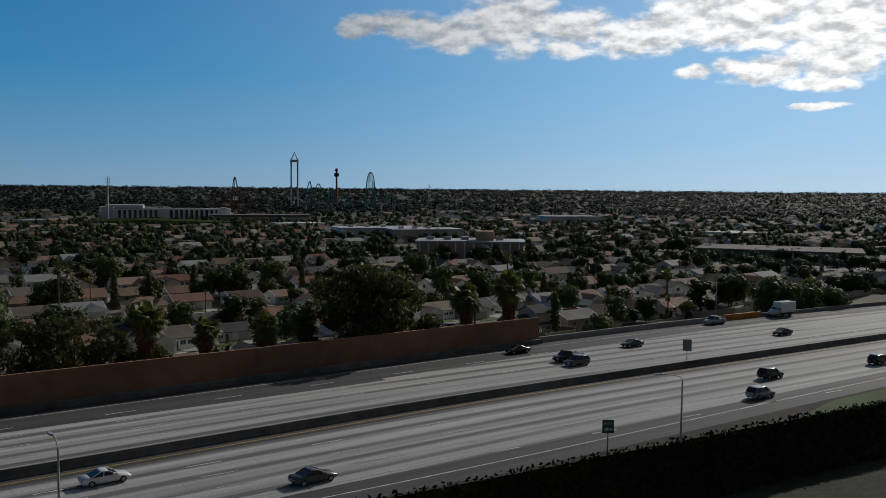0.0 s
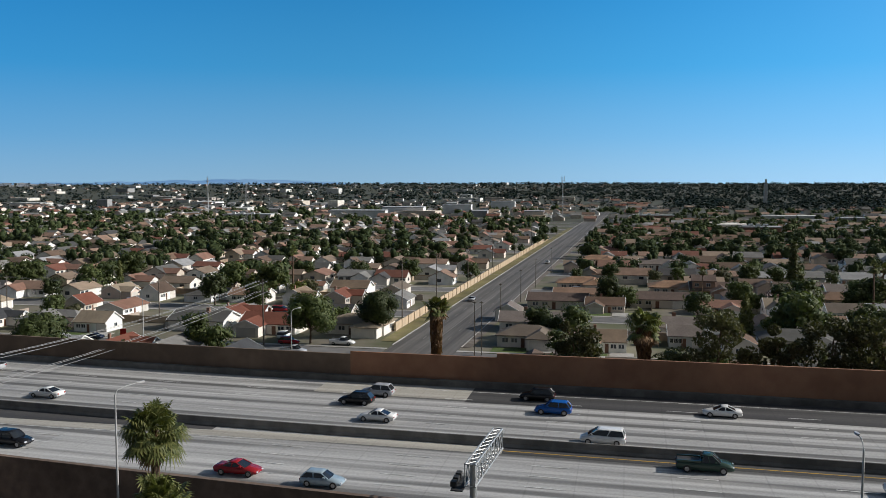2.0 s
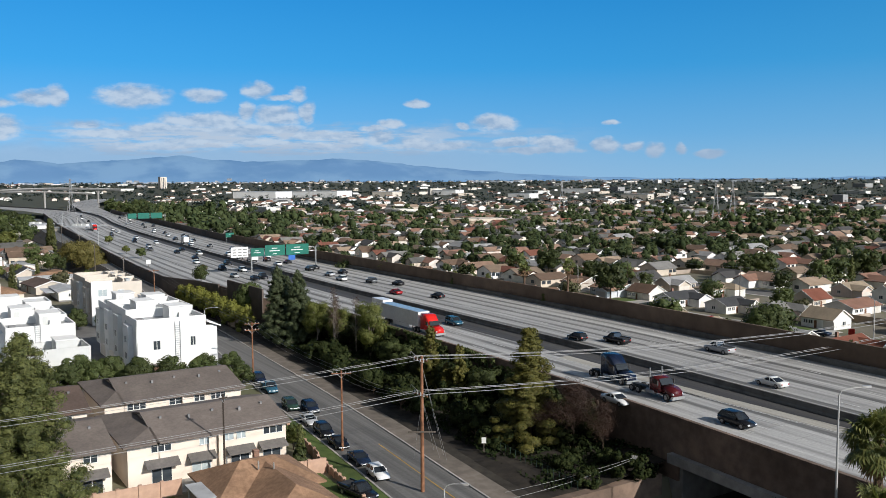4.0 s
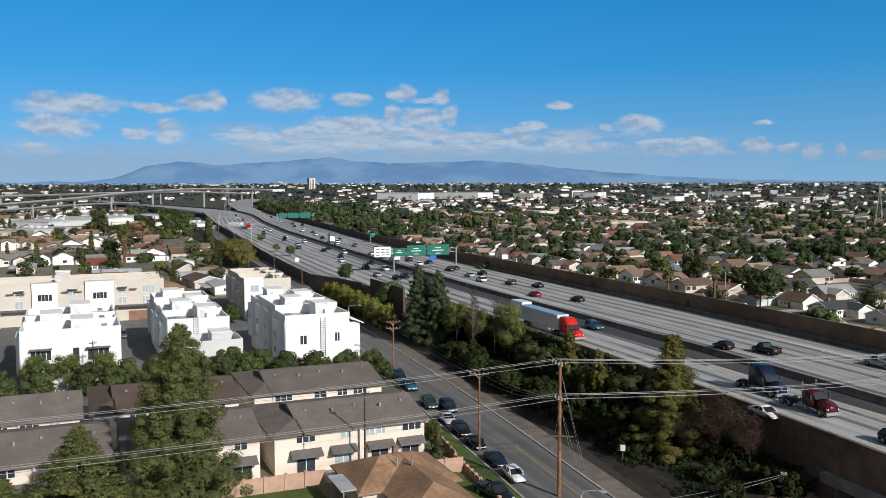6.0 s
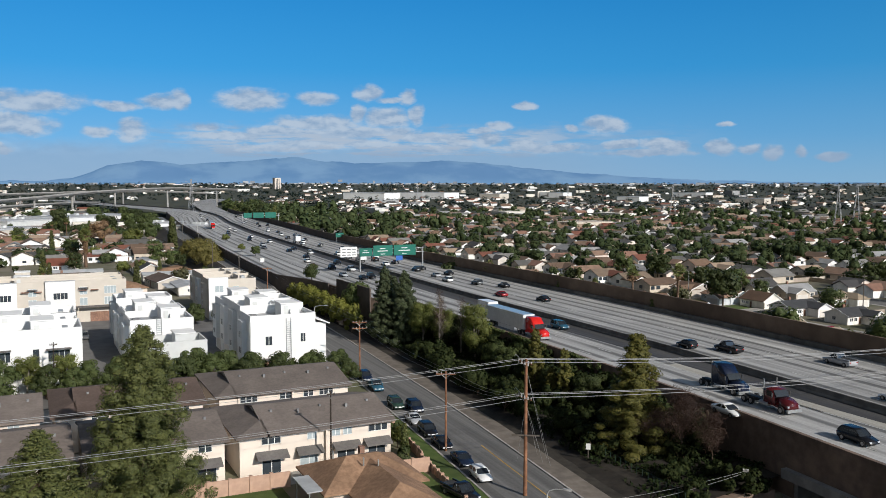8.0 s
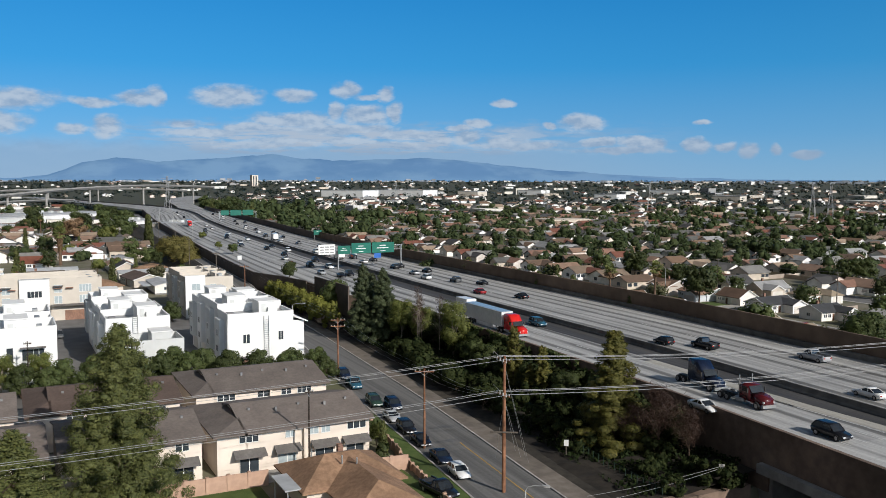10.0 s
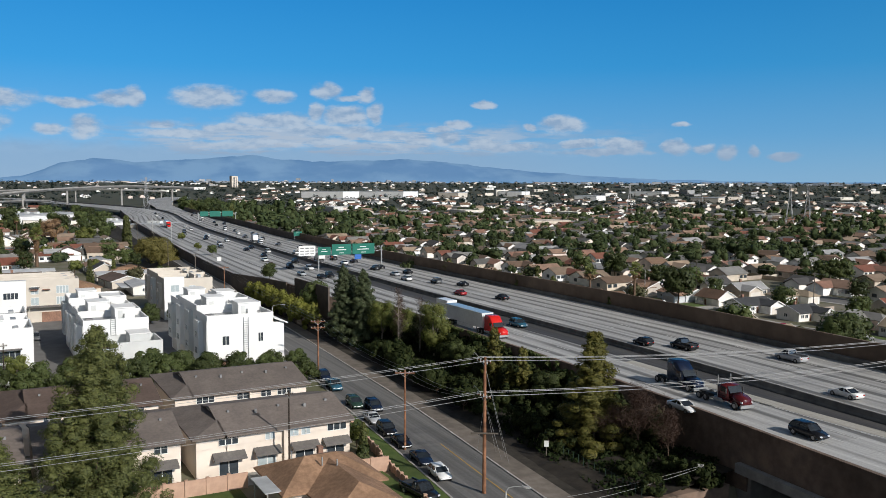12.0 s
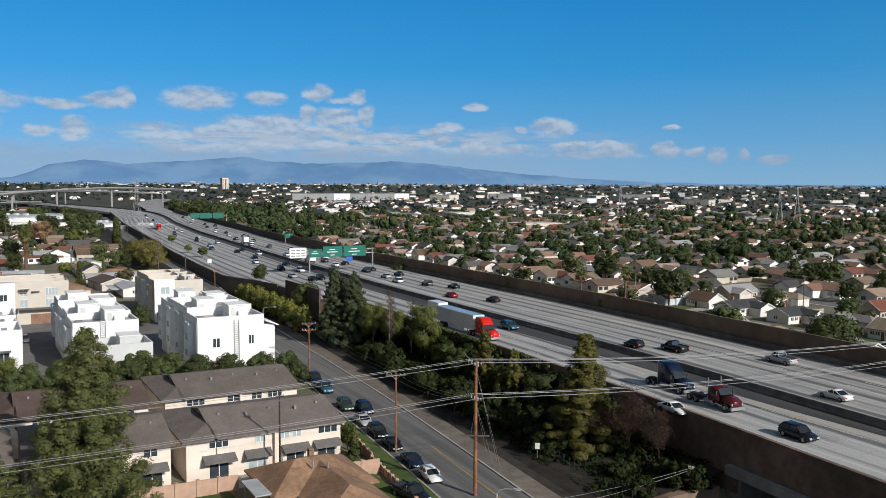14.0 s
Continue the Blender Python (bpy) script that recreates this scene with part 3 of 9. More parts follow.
def ribbon(name, x0, x1, lo, hi, z, mat, step=5.0, thick=0.0, kind="structure", label=""):
    """A strip between two curves of x, with UV in metres."""
    bm = bmesh.new()
    uv = bm.loops.layers.uv.new("uv")
    n = max(2, int(abs(x1 - x0) / step))
    rows = []
    for i in range(n + 1):
        x = x0 + (x1 - x0) * i / n
        a, b = lo(x), hi(x)
        rows.append((bm.verts.new((x, a, z(x) if callable(z) else z)), bm.verts.new((x, b, z(x) if callable(z) else z))))
    for (a, b), (c, d) in zip(rows, rows[1:]):
        f = bm.faces.new((a, c, d, b))
        for l in f.loops:
            x = l.vert.co.x
            l[uv].uv = (x, l.vert.co.y - bar_y(x))
    if thick:
        r = bmesh.ops.extrude_face_region(bm, geom=bm.faces[:])
        for v in r["geom"]:
            if isinstance(v, bmesh.types.BMVert):
                v.co.z -= thick
        bmesh.ops.recalc_face_normals(bm, faces=bm.faces[:])
    return tagged(part(name, bm, mat), label=label, category="road", kind=kind)


def off(f, d):
    return lambda x: f(x) + d


RAMP = ((-900, 124.5), (-760, 110), (-640, 97.6), (-505, 87.1), (-443, 81.7), (-373, 75.6), (-301, 70.9), (-266, 69.3), (-250, 74.0), (-236, 76.5), (-204, 77.0), (-196, 83.2))


def ramp_y(x):
    """The outer edge of the widened freeway, where the slip road joins."""
    return float(np.interp(x, [p[0] for p in RAMP], [p[1] for p in RAMP]))


split_y = curve_of(((-1700, 322), (-1450, 246), (-1278, 212), (-1100, 188), (-960, 170), (-900, 150), (-860, 120), (700, -60)))      # where the two carriageways part
FW0, FW1 = -1650, 650
ribbon("freeway_ramp", -900, -196, ramp_y, off(near_y, 0.32), ROAD_Z, M["concrete_road"], 4, label="worn grey concrete slip lane at the freeway edge")
ribbon("freeway_carriageway", FW0, FW1, off(near_y, 0.3), off(bar_y, 0.1), ROAD_Z, M["concrete_road"], label="worn grey concrete freeway carriageway with tyre streaks")
ribbon("freeway_carriageway", FW0, FW1, lambda x: max(bar_y(x) + 0.1, split_y(x)), off(far_y, -0.2), ROAD_Z, M["concrete_road"], label="worn grey concrete freeway carriageway beside the sound wall")
# asphalt strips and lanes laid over the concrete
strip_w = curve_of(((-1650, 3.0), (-600, 3.2), (-300, 4.2), (-180, 5.6), (-100, 4.8), (-62, 3.2), (-47, 0.3), (-40, 0.2), (650, 0.2)))
ribbon("median_asphalt", FW0, -48, lambda x: bar_y(x) - 0.4 - strip_w(x), off(bar_y, 0), ROAD_Z + 0.02, M["asphalt_lane"], label="dark asphalt median shoulder strip")
ribbon("median_asphalt", -13, 420, off(bar_y, -2.6), off(bar_y, 0), ROAD_Z + 0.02, M["asphalt_lane"], label="dark asphalt inner shoulder under a yellow line")
ribbon("pale_patch", -110, -13, lambda x: bar_y(x) - 2.6 - strip_w(x), lambda x: bar_y(x) - 0.4 - strip_w(x) + 0.1, ROAD_Z + 0.012, M["concrete_new"], label="pale newer concrete paving strip")
ribbon("pale_patch", -43, -21, lambda x: bar_y(x) + 19.2, lambda x: bar_y(x) + 25.0, ROAD_Z + 0.012, M["concrete_new"], label="pale newer concrete paving patch")
ribbon("asphalt_outer_lane", -21, 75, curve_of(((-21, 112.9), (17, 112.4), (48, 109.5), (75, 108.5))), off(far_y, -0.25), ROAD_Z + 0.02, M["asphalt_lane"], 3, label="dark asphalt outer lane of the freeway")
ribbon("asphalt_outer_lane", 75, 400, lambda x: far_y(x) - 9.6 + min(3.0, (x - 75) * 0.03), off(far_y, -0.25), ROAD_Z + 0.02, M["asphalt_lane"], 5, label="dark asphalt merge lane of the freeway")
edge_y = curve_of(((-900, 0), (-20, 77.0), (0, 75.0), (25, 71.8), (43, 69.4), (74, 67.6), (105, 65.9), (140, 63.8), (200, 58), (320, 42), (700, -12)))
ribbon("asphalt_shoulder", 0, 400, lambda x: max(near_y(x) + 0.3, edge_y(x) - min(3.4, 0.6 + x * 0.09)), lambda x: edge_y(x) + min(2.6, 0.3 + x * 0.05), ROAD_Z + 0.02, M["asphalt_lane"], 5, label="dark asphalt outer shoulder of the freeway")
ribbon("dirt_shoulder", 15, 400, off(near_y, -0.2), lambda x: max(near_y(x) + 0.32, edge_y(x) - min(3.4, 0.6 + x * 0.09) + 0.05), ROAD_Z + 0.015, M["dirt"], 5, label="dusty dirt margin beside the shoulder")


def stripes(name, x0, x1, y_of, width, dash, gap, mat, label):
    bm = bmesh.new()
    x = x0
    while x < x1:
        e = min(x + dash, x1)
        n = max(1, int((e - x) / 10))
        for i in range(n):
            a, b = x + (e - x) * i / n, x + (e - x) * (i + 1) / n
            z = ROAD_Z + 0.035
            bm.faces.new([bm.verts.new(p) for p in ((a, y_of(a) - width / 2, z), (b, y_of(b) - width / 2, z), (b, y_of(b) + width / 2, z), (a, y_of(a) + width / 2, z))])
        x += dash + gap
    return tagged(part(name, bm, mat), label=label, category="road marking", kind="structure")


for k in range(1, 5):
    stripes("lane_marking", -900, 400, (lambda k: lambda x: bar_y(x) - 0.6 - (strip_w(x) if x < -45 else 2.0) - k * (bar_y(x) - near_y(x) - 3.2 - (strip_w(x) if x < -45 else 2.0)) / 5)(k), 0.2, 3.9, 10.7, M["white_line"], "worn white dashed lane line")
    stripes("lane_marking", -900, 400, (lambda k: lambda x: bar_y(x) + 3.0 + k * (far_y(x) - bar_y(x) - 6.5) / 5)(k), 0.2, 3.9, 10.7, M["white_line"], "worn white dashed lane line")
stripes("edge_line", -900, 400, lambda x: far_y(x) - 3.2, 0.18, 600, 0, M["white_line"], "white solid edge line")
stripes("edge_line", -900, 400, lambda x: bar_y(x) + 3.0, 0.18, 600, 0, M["white_line"], "white solid edge line beside the median")
stripes("edge_line", -900, -40, lambda x: bar_y(x) - 0.7 - strip_w(x) - 2.2, 0.18, 600, 0, M["white_line"], "white solid edge line beside the median strip")
stripes("edge_line", -900, 400, lambda x: edge_y(x) if x > 20 else near_y(x) + 2.3, 0.2, 600, 0, M["white_line"], "white solid outer edge line")
# three painted boxes on the roadway
for dx, dy in ((0, 0), (0.8, 1.9), (1.9, 4.0)):
    stripes("road_box", -472 + dx, -456 + dx, (lambda q: lambda x: bar_y(x) - bar_y(-464) + q)(106.0 + dy), 1.1, 16, 0, M["white_line"], "white painted box on the freeway lanes")
stripes("yellow_line", -13, 400, lambda x: bar_y(x) - 1.6, 0.2, 600, 0, M["yellow_line"], "faded yellow median line")


def wall_run(name, x0, x1, y_of, z0, z1, t, mat, label, step=6.0, post=None, cat="wall"):
    """A wall that follows a curve, with a coping and posts as its own pieces."""
    bm = bmesh.new()
    n = max(1, int((x1 - x0) / step))
    xs = [x0 + (x1 - x0) * i / n for i in range(n + 1)]
    top = z1 if callable(z1) else (lambda x: z1)
    bot = z0 if callable(z0) else (lambda x: z0)
    loft(bm, [[(x, y_of(x) - t / 2, bot(x)), (x, y_of(x) + t / 2, bot(x)), (x, y_of(x) + t / 2, top(x)), (x, y_of(x) - t / 2, top(x))] for x in xs])
    bmesh.ops.recalc_face_normals(bm, faces=bm.faces[:])
    ob = tagged(part(name, bm, mat), label=label, category=cat, kind="structure")
    return ob


def barrier_run(x0, x1, y_of, label):
    bm = bmesh.new()
    n = int((x1 - x0) / 6)
    prof = ((-0.34, 0), (-0.34, 0.1), (-0.16, 0.4), (-0.1, 1.05), (0.1, 1.05), (0.16, 0.4), (0.34, 0.1), (0.34, 0))
    loft(bm, [[(x, y_of(x) + a, ROAD_Z + b) for a, b in prof] for x in (x0 + (x1 - x0) * i / n for i in range(n + 1))])
    bmesh.ops.recalc_face_normals(bm, faces=bm.faces[:])
    return tagged(part("median_barrier", bm, M["barrier"]), label=label, category="barrier", kind="structure")


barrier_run(FW0, FW1, bar_y, "weathered concrete median safety barrier")
# sound walls on the far side
wall_run("wall_sound", -18, 117, off(far_y, 0.3), 0.0, ROAD_Z + 4.95, 0.4, M["soundwall"], "reddish-brown block sound wall along the freeway")
wall_run("wall_sound", -40, -18, off(far_y, 0.3), 0.0, ROAD_Z + 4.35, 0.4, M["soundwall"], "reddish-brown block sound wall along the freeway")
wall_run("wall_sound", -420, -40, off(far_y, 0.3), 0.0, ROAD_Z + 3.95, 0.4, M["soundwall_dull"], "brown block sound wall along the freeway")
wall_run("wall_sound_shoulder", -420, 117, off(far_y, -0.35), ROAD_Z, ROAD_Z + 0.85, 0.9, M["barrier"], "concrete safety shape at the foot of the sound wall")
wall_run("wall_parapet", 117, 172, off(far_y, 0.3), 2.0, ROAD_Z + 1.1, 0.35, M["kerb"], "low pale concrete parapet beside the ramp")
wall_run("wall_parapet", 184, 420, off(far_y, 0.3), 2.0, ROAD_Z + 0.9, 0.35, M["concrete"], "low grey concrete parapet beside the ramp")
wall_run("wall_orange", 172, 184, off(far_y, 0.3), 2.0, ROAD_Z + 1.3, 0.35, M["orange"], "orange work barrier on the ramp edge")
wall_run("wall_sound", -900, -420, off(far_y, 0.3), 0.0, ROAD_Z + 3.4, 0.4, M["soundwall_dark"], "dark block sound wall along the freeway")
# near side: retaining wall, bridge, sound wall
wall_run("wall_retaining", -197, -71, near_y, 0.0, ROAD_Z + 0.95, 0.5, M["retaining"], "dark brown split-face retaining wall under the freeway edge")
wall_run("wall_bridge_fascia", -71, -14, near_y, 2.9, ROAD_Z + 0.95, 0.55, M["retaining"], "brown split-face parapet and fascia over the underpass")
wall_run("bridge_girder", -72, -14, off(near_y, -0.75), 2.2, 3.3, 0.9, M["concrete"], "pale concrete edge girder of the underpass bridge", cat="bridge")
wall_run("bridge_soffit", -71, -16, off(near_y, 22), 2.4, 3.2, 44, M["concrete"], "concrete deck soffit of the underpass bridge", cat="bridge")
wall_run("wall_abutment", -73, -70.5, off(near_y, 22), -3.2, 3.0, 44, M["concrete"], "concrete bridge abutment wall")
wall_run("wall_abutment", -16.5, -13.5, off(near_y, 22), -3.2, 3.0, 44, M["concrete"], "concrete bridge abutment wall")
wall_run("wall_edge", -900, -236, ramp_y, 0.0, ROAD_Z + 0.95, 0.4, M["soundwall_dark"], "dark block retaining wall along the slip lane", 3.5)
wall_run("wall_sound_near", -229, -204, ramp_y, 0.0, ROAD_Z + 2.9, 0.4, M["soundwall_dark"], "dark panel sound wall at the slip lane", 4)
wall_run("wall_edge", -236, -196, off(ramp_y, 0.3), 0.0, ROAD_Z + 0.6, 0.4, M["retaining"], "dark block retaining wall behind the hedge", 4)
# ---------------------------------------------------------------- ground and streets


def dip(x, y):
    """The underpass street sinks below the freeway."""
    if not -73 < x < -13:
        return 0.0
    k = min(1.0, max(0.0, (y - 48) / 22)) * min(1.0, max(0.0, (152 - y) / 22))
    return -3.0 * k * k * (3 - 2 * k)


def swell(d):
    """The plain rises gently towards the horizon."""
    k = min(1.0, max(0.0, (d - 1300) / 3300))
    return 31.0 * k * k * (3 - 2 * k) if k < 1 else 31.0


def ground_sheet():
    xs = sorted({*range(-4800, -120, 390), *range(-120, 32, 3), *range(32, 4800, 380), -73, -13, 4800})
    ys = sorted({*range(-4800, 30, 402), *range(30, 170, 4), *range(170, 4800, 385), 4800})
    verts = [(x, y, dip(x, y) + swell(math.hypot(x, y))) for y in ys for x in xs]
    w = len(xs)
    faces = [(j * w + i, j * w + i + 1, (j + 1) * w + i + 1, (j + 1) * w + i) for j in range(len(ys) - 1) for i in range(w - 1)]
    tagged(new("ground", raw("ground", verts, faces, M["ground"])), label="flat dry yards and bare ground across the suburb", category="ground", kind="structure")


ground_sheet()


def underpass_street():
    """Asphalt that sinks under the freeway, its dark tone standing in for shade."""
    bm = bmesh.new()
    uv = bm.loops.layers.uv.new("uv")
    xs, ys = list(np.linspace(-72.5, -14, 14)), list(np.linspace(38, 152, 40))
    g = [[bm.verts.new((x, y, dip(x, y) + 0.06)) for x in xs] for y in ys]
    for j in range(len(ys) - 1):
        for i in range(len(xs) - 1):
            f = bm.faces.new((g[j][i], g[j][i + 1], g[j + 1][i + 1], g[j + 1][i]))
            for l in f.loops:
                l[uv].uv = (l.vert.co.y, l.vert.co.x)
    tagged(part("street_underpass", bm, M["asphalt_lane"]), label="asphalt street sinking under the freeway bridge, dark in place of shade", category="road", kind="structure")


underpass_street()
for x0, x1 in ((-73.7, -72.4), (-14.2, -13.0)):
    tagged(part("wall_underpass", cube(x0, x1, 46, 77, -3.3, 0.7), M["retaining"]), label="dark block retaining wall beside the sunken street", category="wall", kind="structure")

kerb_far = curve_of(((-1200, 140), (-900, 119), (-760, 107), (-640, 95.6), (-505, 86.0), (-443, 80.6), (-373, 74.7), (-301, 69.9), (-262, 68.0), (-235, 68.1), (-205, 67.2), (-181, 64.8), (-165, 63.7), (-140, 62.2), (-126, 61.2), (-114, 60.0), (-100, 58.2), (-92, 57.2), (-80, 56.0), (-60, 54), (0, 48), (200, 30)))
kerb_near = curve_of(((-1200, 131), (-900, 108), (-760, 97), (-587, 83.6), (-452, 75.0), (-352, 69.1), (-310, 66.4), (-275, 63.8), (-240, 62.3), (-205, 61.0), (-182, 58.6), (-160, 55.2), (-140, 52.2), (-129, 51.2), (-110, 49.4), (-100, 48.5), (-90, 47.6), (-80, 46.4), (-60, 44), (0, 38), (200, 20)))


def fs_y(x):
    """The middle of the frontage street."""
    return (kerb_far(x) + kerb_near(x)) / 2


def street_z(x):
    """The frontage street climbs towards the slip lane."""
    k = min(1.0, max(0.0, (-232 - x) / 42))
    return 4.0 * k * k * (3 - 2 * k)


def band(name, x0, x1, lo, hi, z, mat, label, step=6, cat="road"):
    ob = ribbon(name, x0, x1, lo, hi, z, mat, step, label=label)
    ob["category"] = cat
    return ob


band("street_frontage", -860, -73.8, kerb_near, kerb_far, lambda x: 0.03 + street_z(x), M["street"], "grey asphalt frontage street beside the freeway bank")


def flat_line(name, x0, x1, y_of, width, z, mat, label, dash=600.0, gap=0.0):
    bm = bmesh.new()
    x = x0
    while x < x1:
        e = min(x1, x + dash)
        n = max(1, int((e - x) / 8))
        for i in range(n):
            a, b = x + (e - x) * i / n, x + (e - x) * (i + 1) / n
            bm.faces.new([bm.verts.new(p) for p in ((a, y_of(a) - width / 2, z), (b, y_of(b) - width / 2, z), (b, y_of(b) + width / 2, z), (a, y_of(a) + width / 2, z))])
        x += dash + gap
    return tagged(part(name, bm, mat), label=label, category="road marking", kind="structure")


flat_line("yellow_line", -104, -73.8, off(kerb_far, -3.3), 0.14, 0.05, M["yellow_line"], "faded yellow centre line of the frontage street")
for edge, d in ((kerb_near, -0.12), (kerb_far, 0.12)):
    wall_run("kerb", -600, -73.8, off(edge, d), street_z, lambda x: street_z(x) + 0.16, 0.25, M["kerb"], "pale concrete kerb along the frontage street", cat="kerb")
wall_run("pavement", -228, -73.8, off(kerb_far, 1.75), 0.0, 0.14, 3.0, M["walk"], "dusty brown-grey pavement under the freeway bank", cat="pavement")
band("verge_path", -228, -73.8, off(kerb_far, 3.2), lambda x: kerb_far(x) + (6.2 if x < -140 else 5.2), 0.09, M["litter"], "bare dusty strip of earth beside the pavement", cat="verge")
band("grass_verge", -122, -74, off(kerb_near, -2.5), off(kerb_near, -0.2), 0.1, M["lawn"], "green mown grass verge beside the street", cat="grass")


def bank(name, x0, x1, lo, zlo, hi, zhi, mat, label, seed=1, bumps=0.5, rows=6):
    """Rough sloping earth between two curves."""
    bm = bmesh.new()
    n = int((x1 - x0) / 2.5)
    grid = []
    for i in range(n + 1):
        x = x0 + (x1 - x0) * i / n
        col = []
        for j in range(rows + 1):
            k = j / rows
            y, z = lo(x) + (hi(x) - lo(x)) * k, zlo + (zhi - zlo) * k
            if 0 < j < rows:
                z += bumps * noise.noise((x * 0.35 + seed, y * 0.35, 0))
            col.append(bm.verts.new((x, y, z)))
        grid.append(col)
    for a, b in zip(grid, grid[1:]):
        for j in range(rows):
            bm.faces.new((a[j], b[j], b[j + 1], a[j + 1]))
    return tagged(part(name, bm, mat), label=label, category="bank", kind="structure")


bank("bank_verge", -228, -73, lambda x: min(kerb_far(x) + 4.6, ramp_y(x) - 1.0) if x < -196 else kerb_far(x) + 4.6, 0.05, lambda x: (ramp_y(x) if x < -196 else near_y(x)) - 0.2, 2.0, M["dirt"], "bare leaf-littered bank below the retaining wall, darkened for shade", 3, 0.5)


def street_bank():
    """Grassy shoulder that falls from the raised street to the gardens."""
    bm = bmesh.new()
    rows = []
    for i in range(131):
        x = -860 + i * 634 / 130
        rows.append([bm.verts.new((x, kerb_near(x) - d, 0.02 + street_z(x) * k + 0.12 * noise.noise((x * 0.2, d, 4.0)) * (0 < k < 1))) for d, k in ((0.1, 1.0), (1.4, 0.97), (4.5, 0.5), (9.5, 0.0))])
    for p, q in zip(rows, rows[1:]):
        for j in range(3):
            bm.faces.new((p[j + 1], q[j + 1], q[j], p[j]))
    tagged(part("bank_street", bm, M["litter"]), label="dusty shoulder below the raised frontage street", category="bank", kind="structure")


street_bank()
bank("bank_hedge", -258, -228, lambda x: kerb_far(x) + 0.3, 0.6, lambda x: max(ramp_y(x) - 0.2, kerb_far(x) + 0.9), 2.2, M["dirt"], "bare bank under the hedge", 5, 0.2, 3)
bank("bank_slope", -13, 640, off(near_y, -2.6), 0.0, off(near_y, -0.1), ROAD_Z - 0.02, M["slope"], "steep ivy darkened for shade-covered freeway embankment", 7, 0.2)
bank("grass_gore", 106, 240, off(near_y, -0.05), ROAD_Z + 0.12, lambda x: near_y(x) + max(0.1, min(edge_y(x) - near_y(x) - 4.2, (x - 106) * 0.35)), ROAD_Z + 0.05, M["lawn"], "rough green grass beside the ramp", 9, 0.05, 3)
bank("bank_far", 118, 640, off(far_y, 0.4), ROAD_Z - 0.2, off(far_y, 15), 0.0, M["slope"], "planted far slope of the ramp", 11, 0.3)

# cross street that runs away from the freeway, with kerbs and a cream wall on one side
XS0, XS1 = -51.0, -35.6


def strip_y(name, x0, x1, y0, y1, z, mat, label, cat="road"):
    bm = bmesh.new()
    uv = bm.loops.layers.uv.new("uv")
    n = max(1, int((y1 - y0) / 20))
    for i in range(n):
        a, b = y0 + (y1 - y0) * i / n, y0 + (y1 - y0) * (i + 1) / n
        f = bm.faces.new([bm.verts.new(p) for p in ((x0, a, z), (x1, a, z), (x1, b, z), (x0, b, z))])
        for l in f.loops:
            l[uv].uv = (l.vert.co.y, l.vert.co.x - (x0 + x1) / 2)
    return tagged(part(name, bm, mat), label=label, category=cat, kind="structure")


lean = 0.016      # the cross street drifts slightly towards +X


def shear(ob):
    for v in ob.data.vertices:
        v.co.x += (v.co.y - 175) * lean
    return ob


shear(strip_y("street_cross", XS0, XS1, 152, 1100, 0.03, M["street_worn"], "wide worn asphalt street between house rows"))
for x in (XS0 - 0.15, XS1 + 0.15):
    bm = cube(x - 0.15, x + 0.15, 186, 1000, 0, 0.16)
    shear(tagged(part("kerb", bm, M["kerb"]), label="pale concrete kerb of the cross street", category="kerb", kind="structure"))
shear(strip_y("grass_verge", XS0 - 4.2, XS0 - 0.3, 190, 700, 0.1, M["dry_grass"], "dry green grass verge along the cross street", "grass"))
shear(strip_y("pavement", XS1 + 0.3, XS1 + 2.2, 186, 900, 0.12, M["walk"], "dusty concrete pavement of the cross street", "pavement"))
for k in (-3.4, 0.0, 2.6):
    bm = bmesh.new()
    y = 195.0
    while y < 600:
        bm.faces.new([bm.verts.new((-43.0 + k + dx, y + dy, 0.05)) for dx, dy in ((-0.08, 0), (0.08, 0), (0.08, 4 if k else 400), (-0.08, 4 if k else 400))])
        y += 12 if k else 900
    shear(tagged(part("lane_marking", bm, M["faded_line"]), label="faded lane line on the cross street", category="road marking", kind="structure"))


def block_wall(name, x, y0, y1, h, mat, label, step=3.0):
    """A garden wall of panels between posts, running along +Y."""
    root = tagged(empty(name), label=label, category="wall", kind="structure")
    pan = mesh_of("panel", cube(-0.1, 0.1, 0.2, step - 0.2, 0, h), mat)
    pst = mesh_of("post", cube(-0.2, 0.2, -0.2, 0.2, 0, h + 0.15), mat)
    n = int((y1 - y0) / step)
    for i in range(n):
        for nm, me in (("panel", pan), ("post", pst)):
            o = part(nm, me, None, root)
            o.location = (x + (y0 + i * step - 175) * lean, y0 + i * step, 0)
    return root


block_wall("garden_wall", XS0 - 4.6, 204, 560, 2.1, M["creamwall"], "cream block garden wall beside the cross street", 6.0)

ROWS = [176 + 56 * i for i in range(12)]      # side streets parallel to the freeway


def side_streets():
    bm, bl, bd = bmesh.new(), bmesh.new(), bmesh.new()
    for y in ROWS:
        for x0, x1 in ((-900, XS0 + (y - 175) * lean - 0.1), (XS1 + (y - 175) * lean + 0.1, 700)):
            if y == ROWS[0]:
                x1 = min(x1, 150)
            box(bm, x0, x1, y - 4.6, y + 4.6, -0.2, 0.026)
            for s in (-1, 1):
                box(bl, x0, x1, y + s * 5.6 - 0.7, y + s * 5.6 + 0.7, -0.2, 0.1)
    tagged(part("street_side", bm, M["street_far"]), label="grey side streets between the house rows", category="road", kind="structure")
    tagged(part("pavement_side", bl, M["drive"]), label="pale concrete pavements of the side streets", category="pavement", kind="structure")


side_streets()


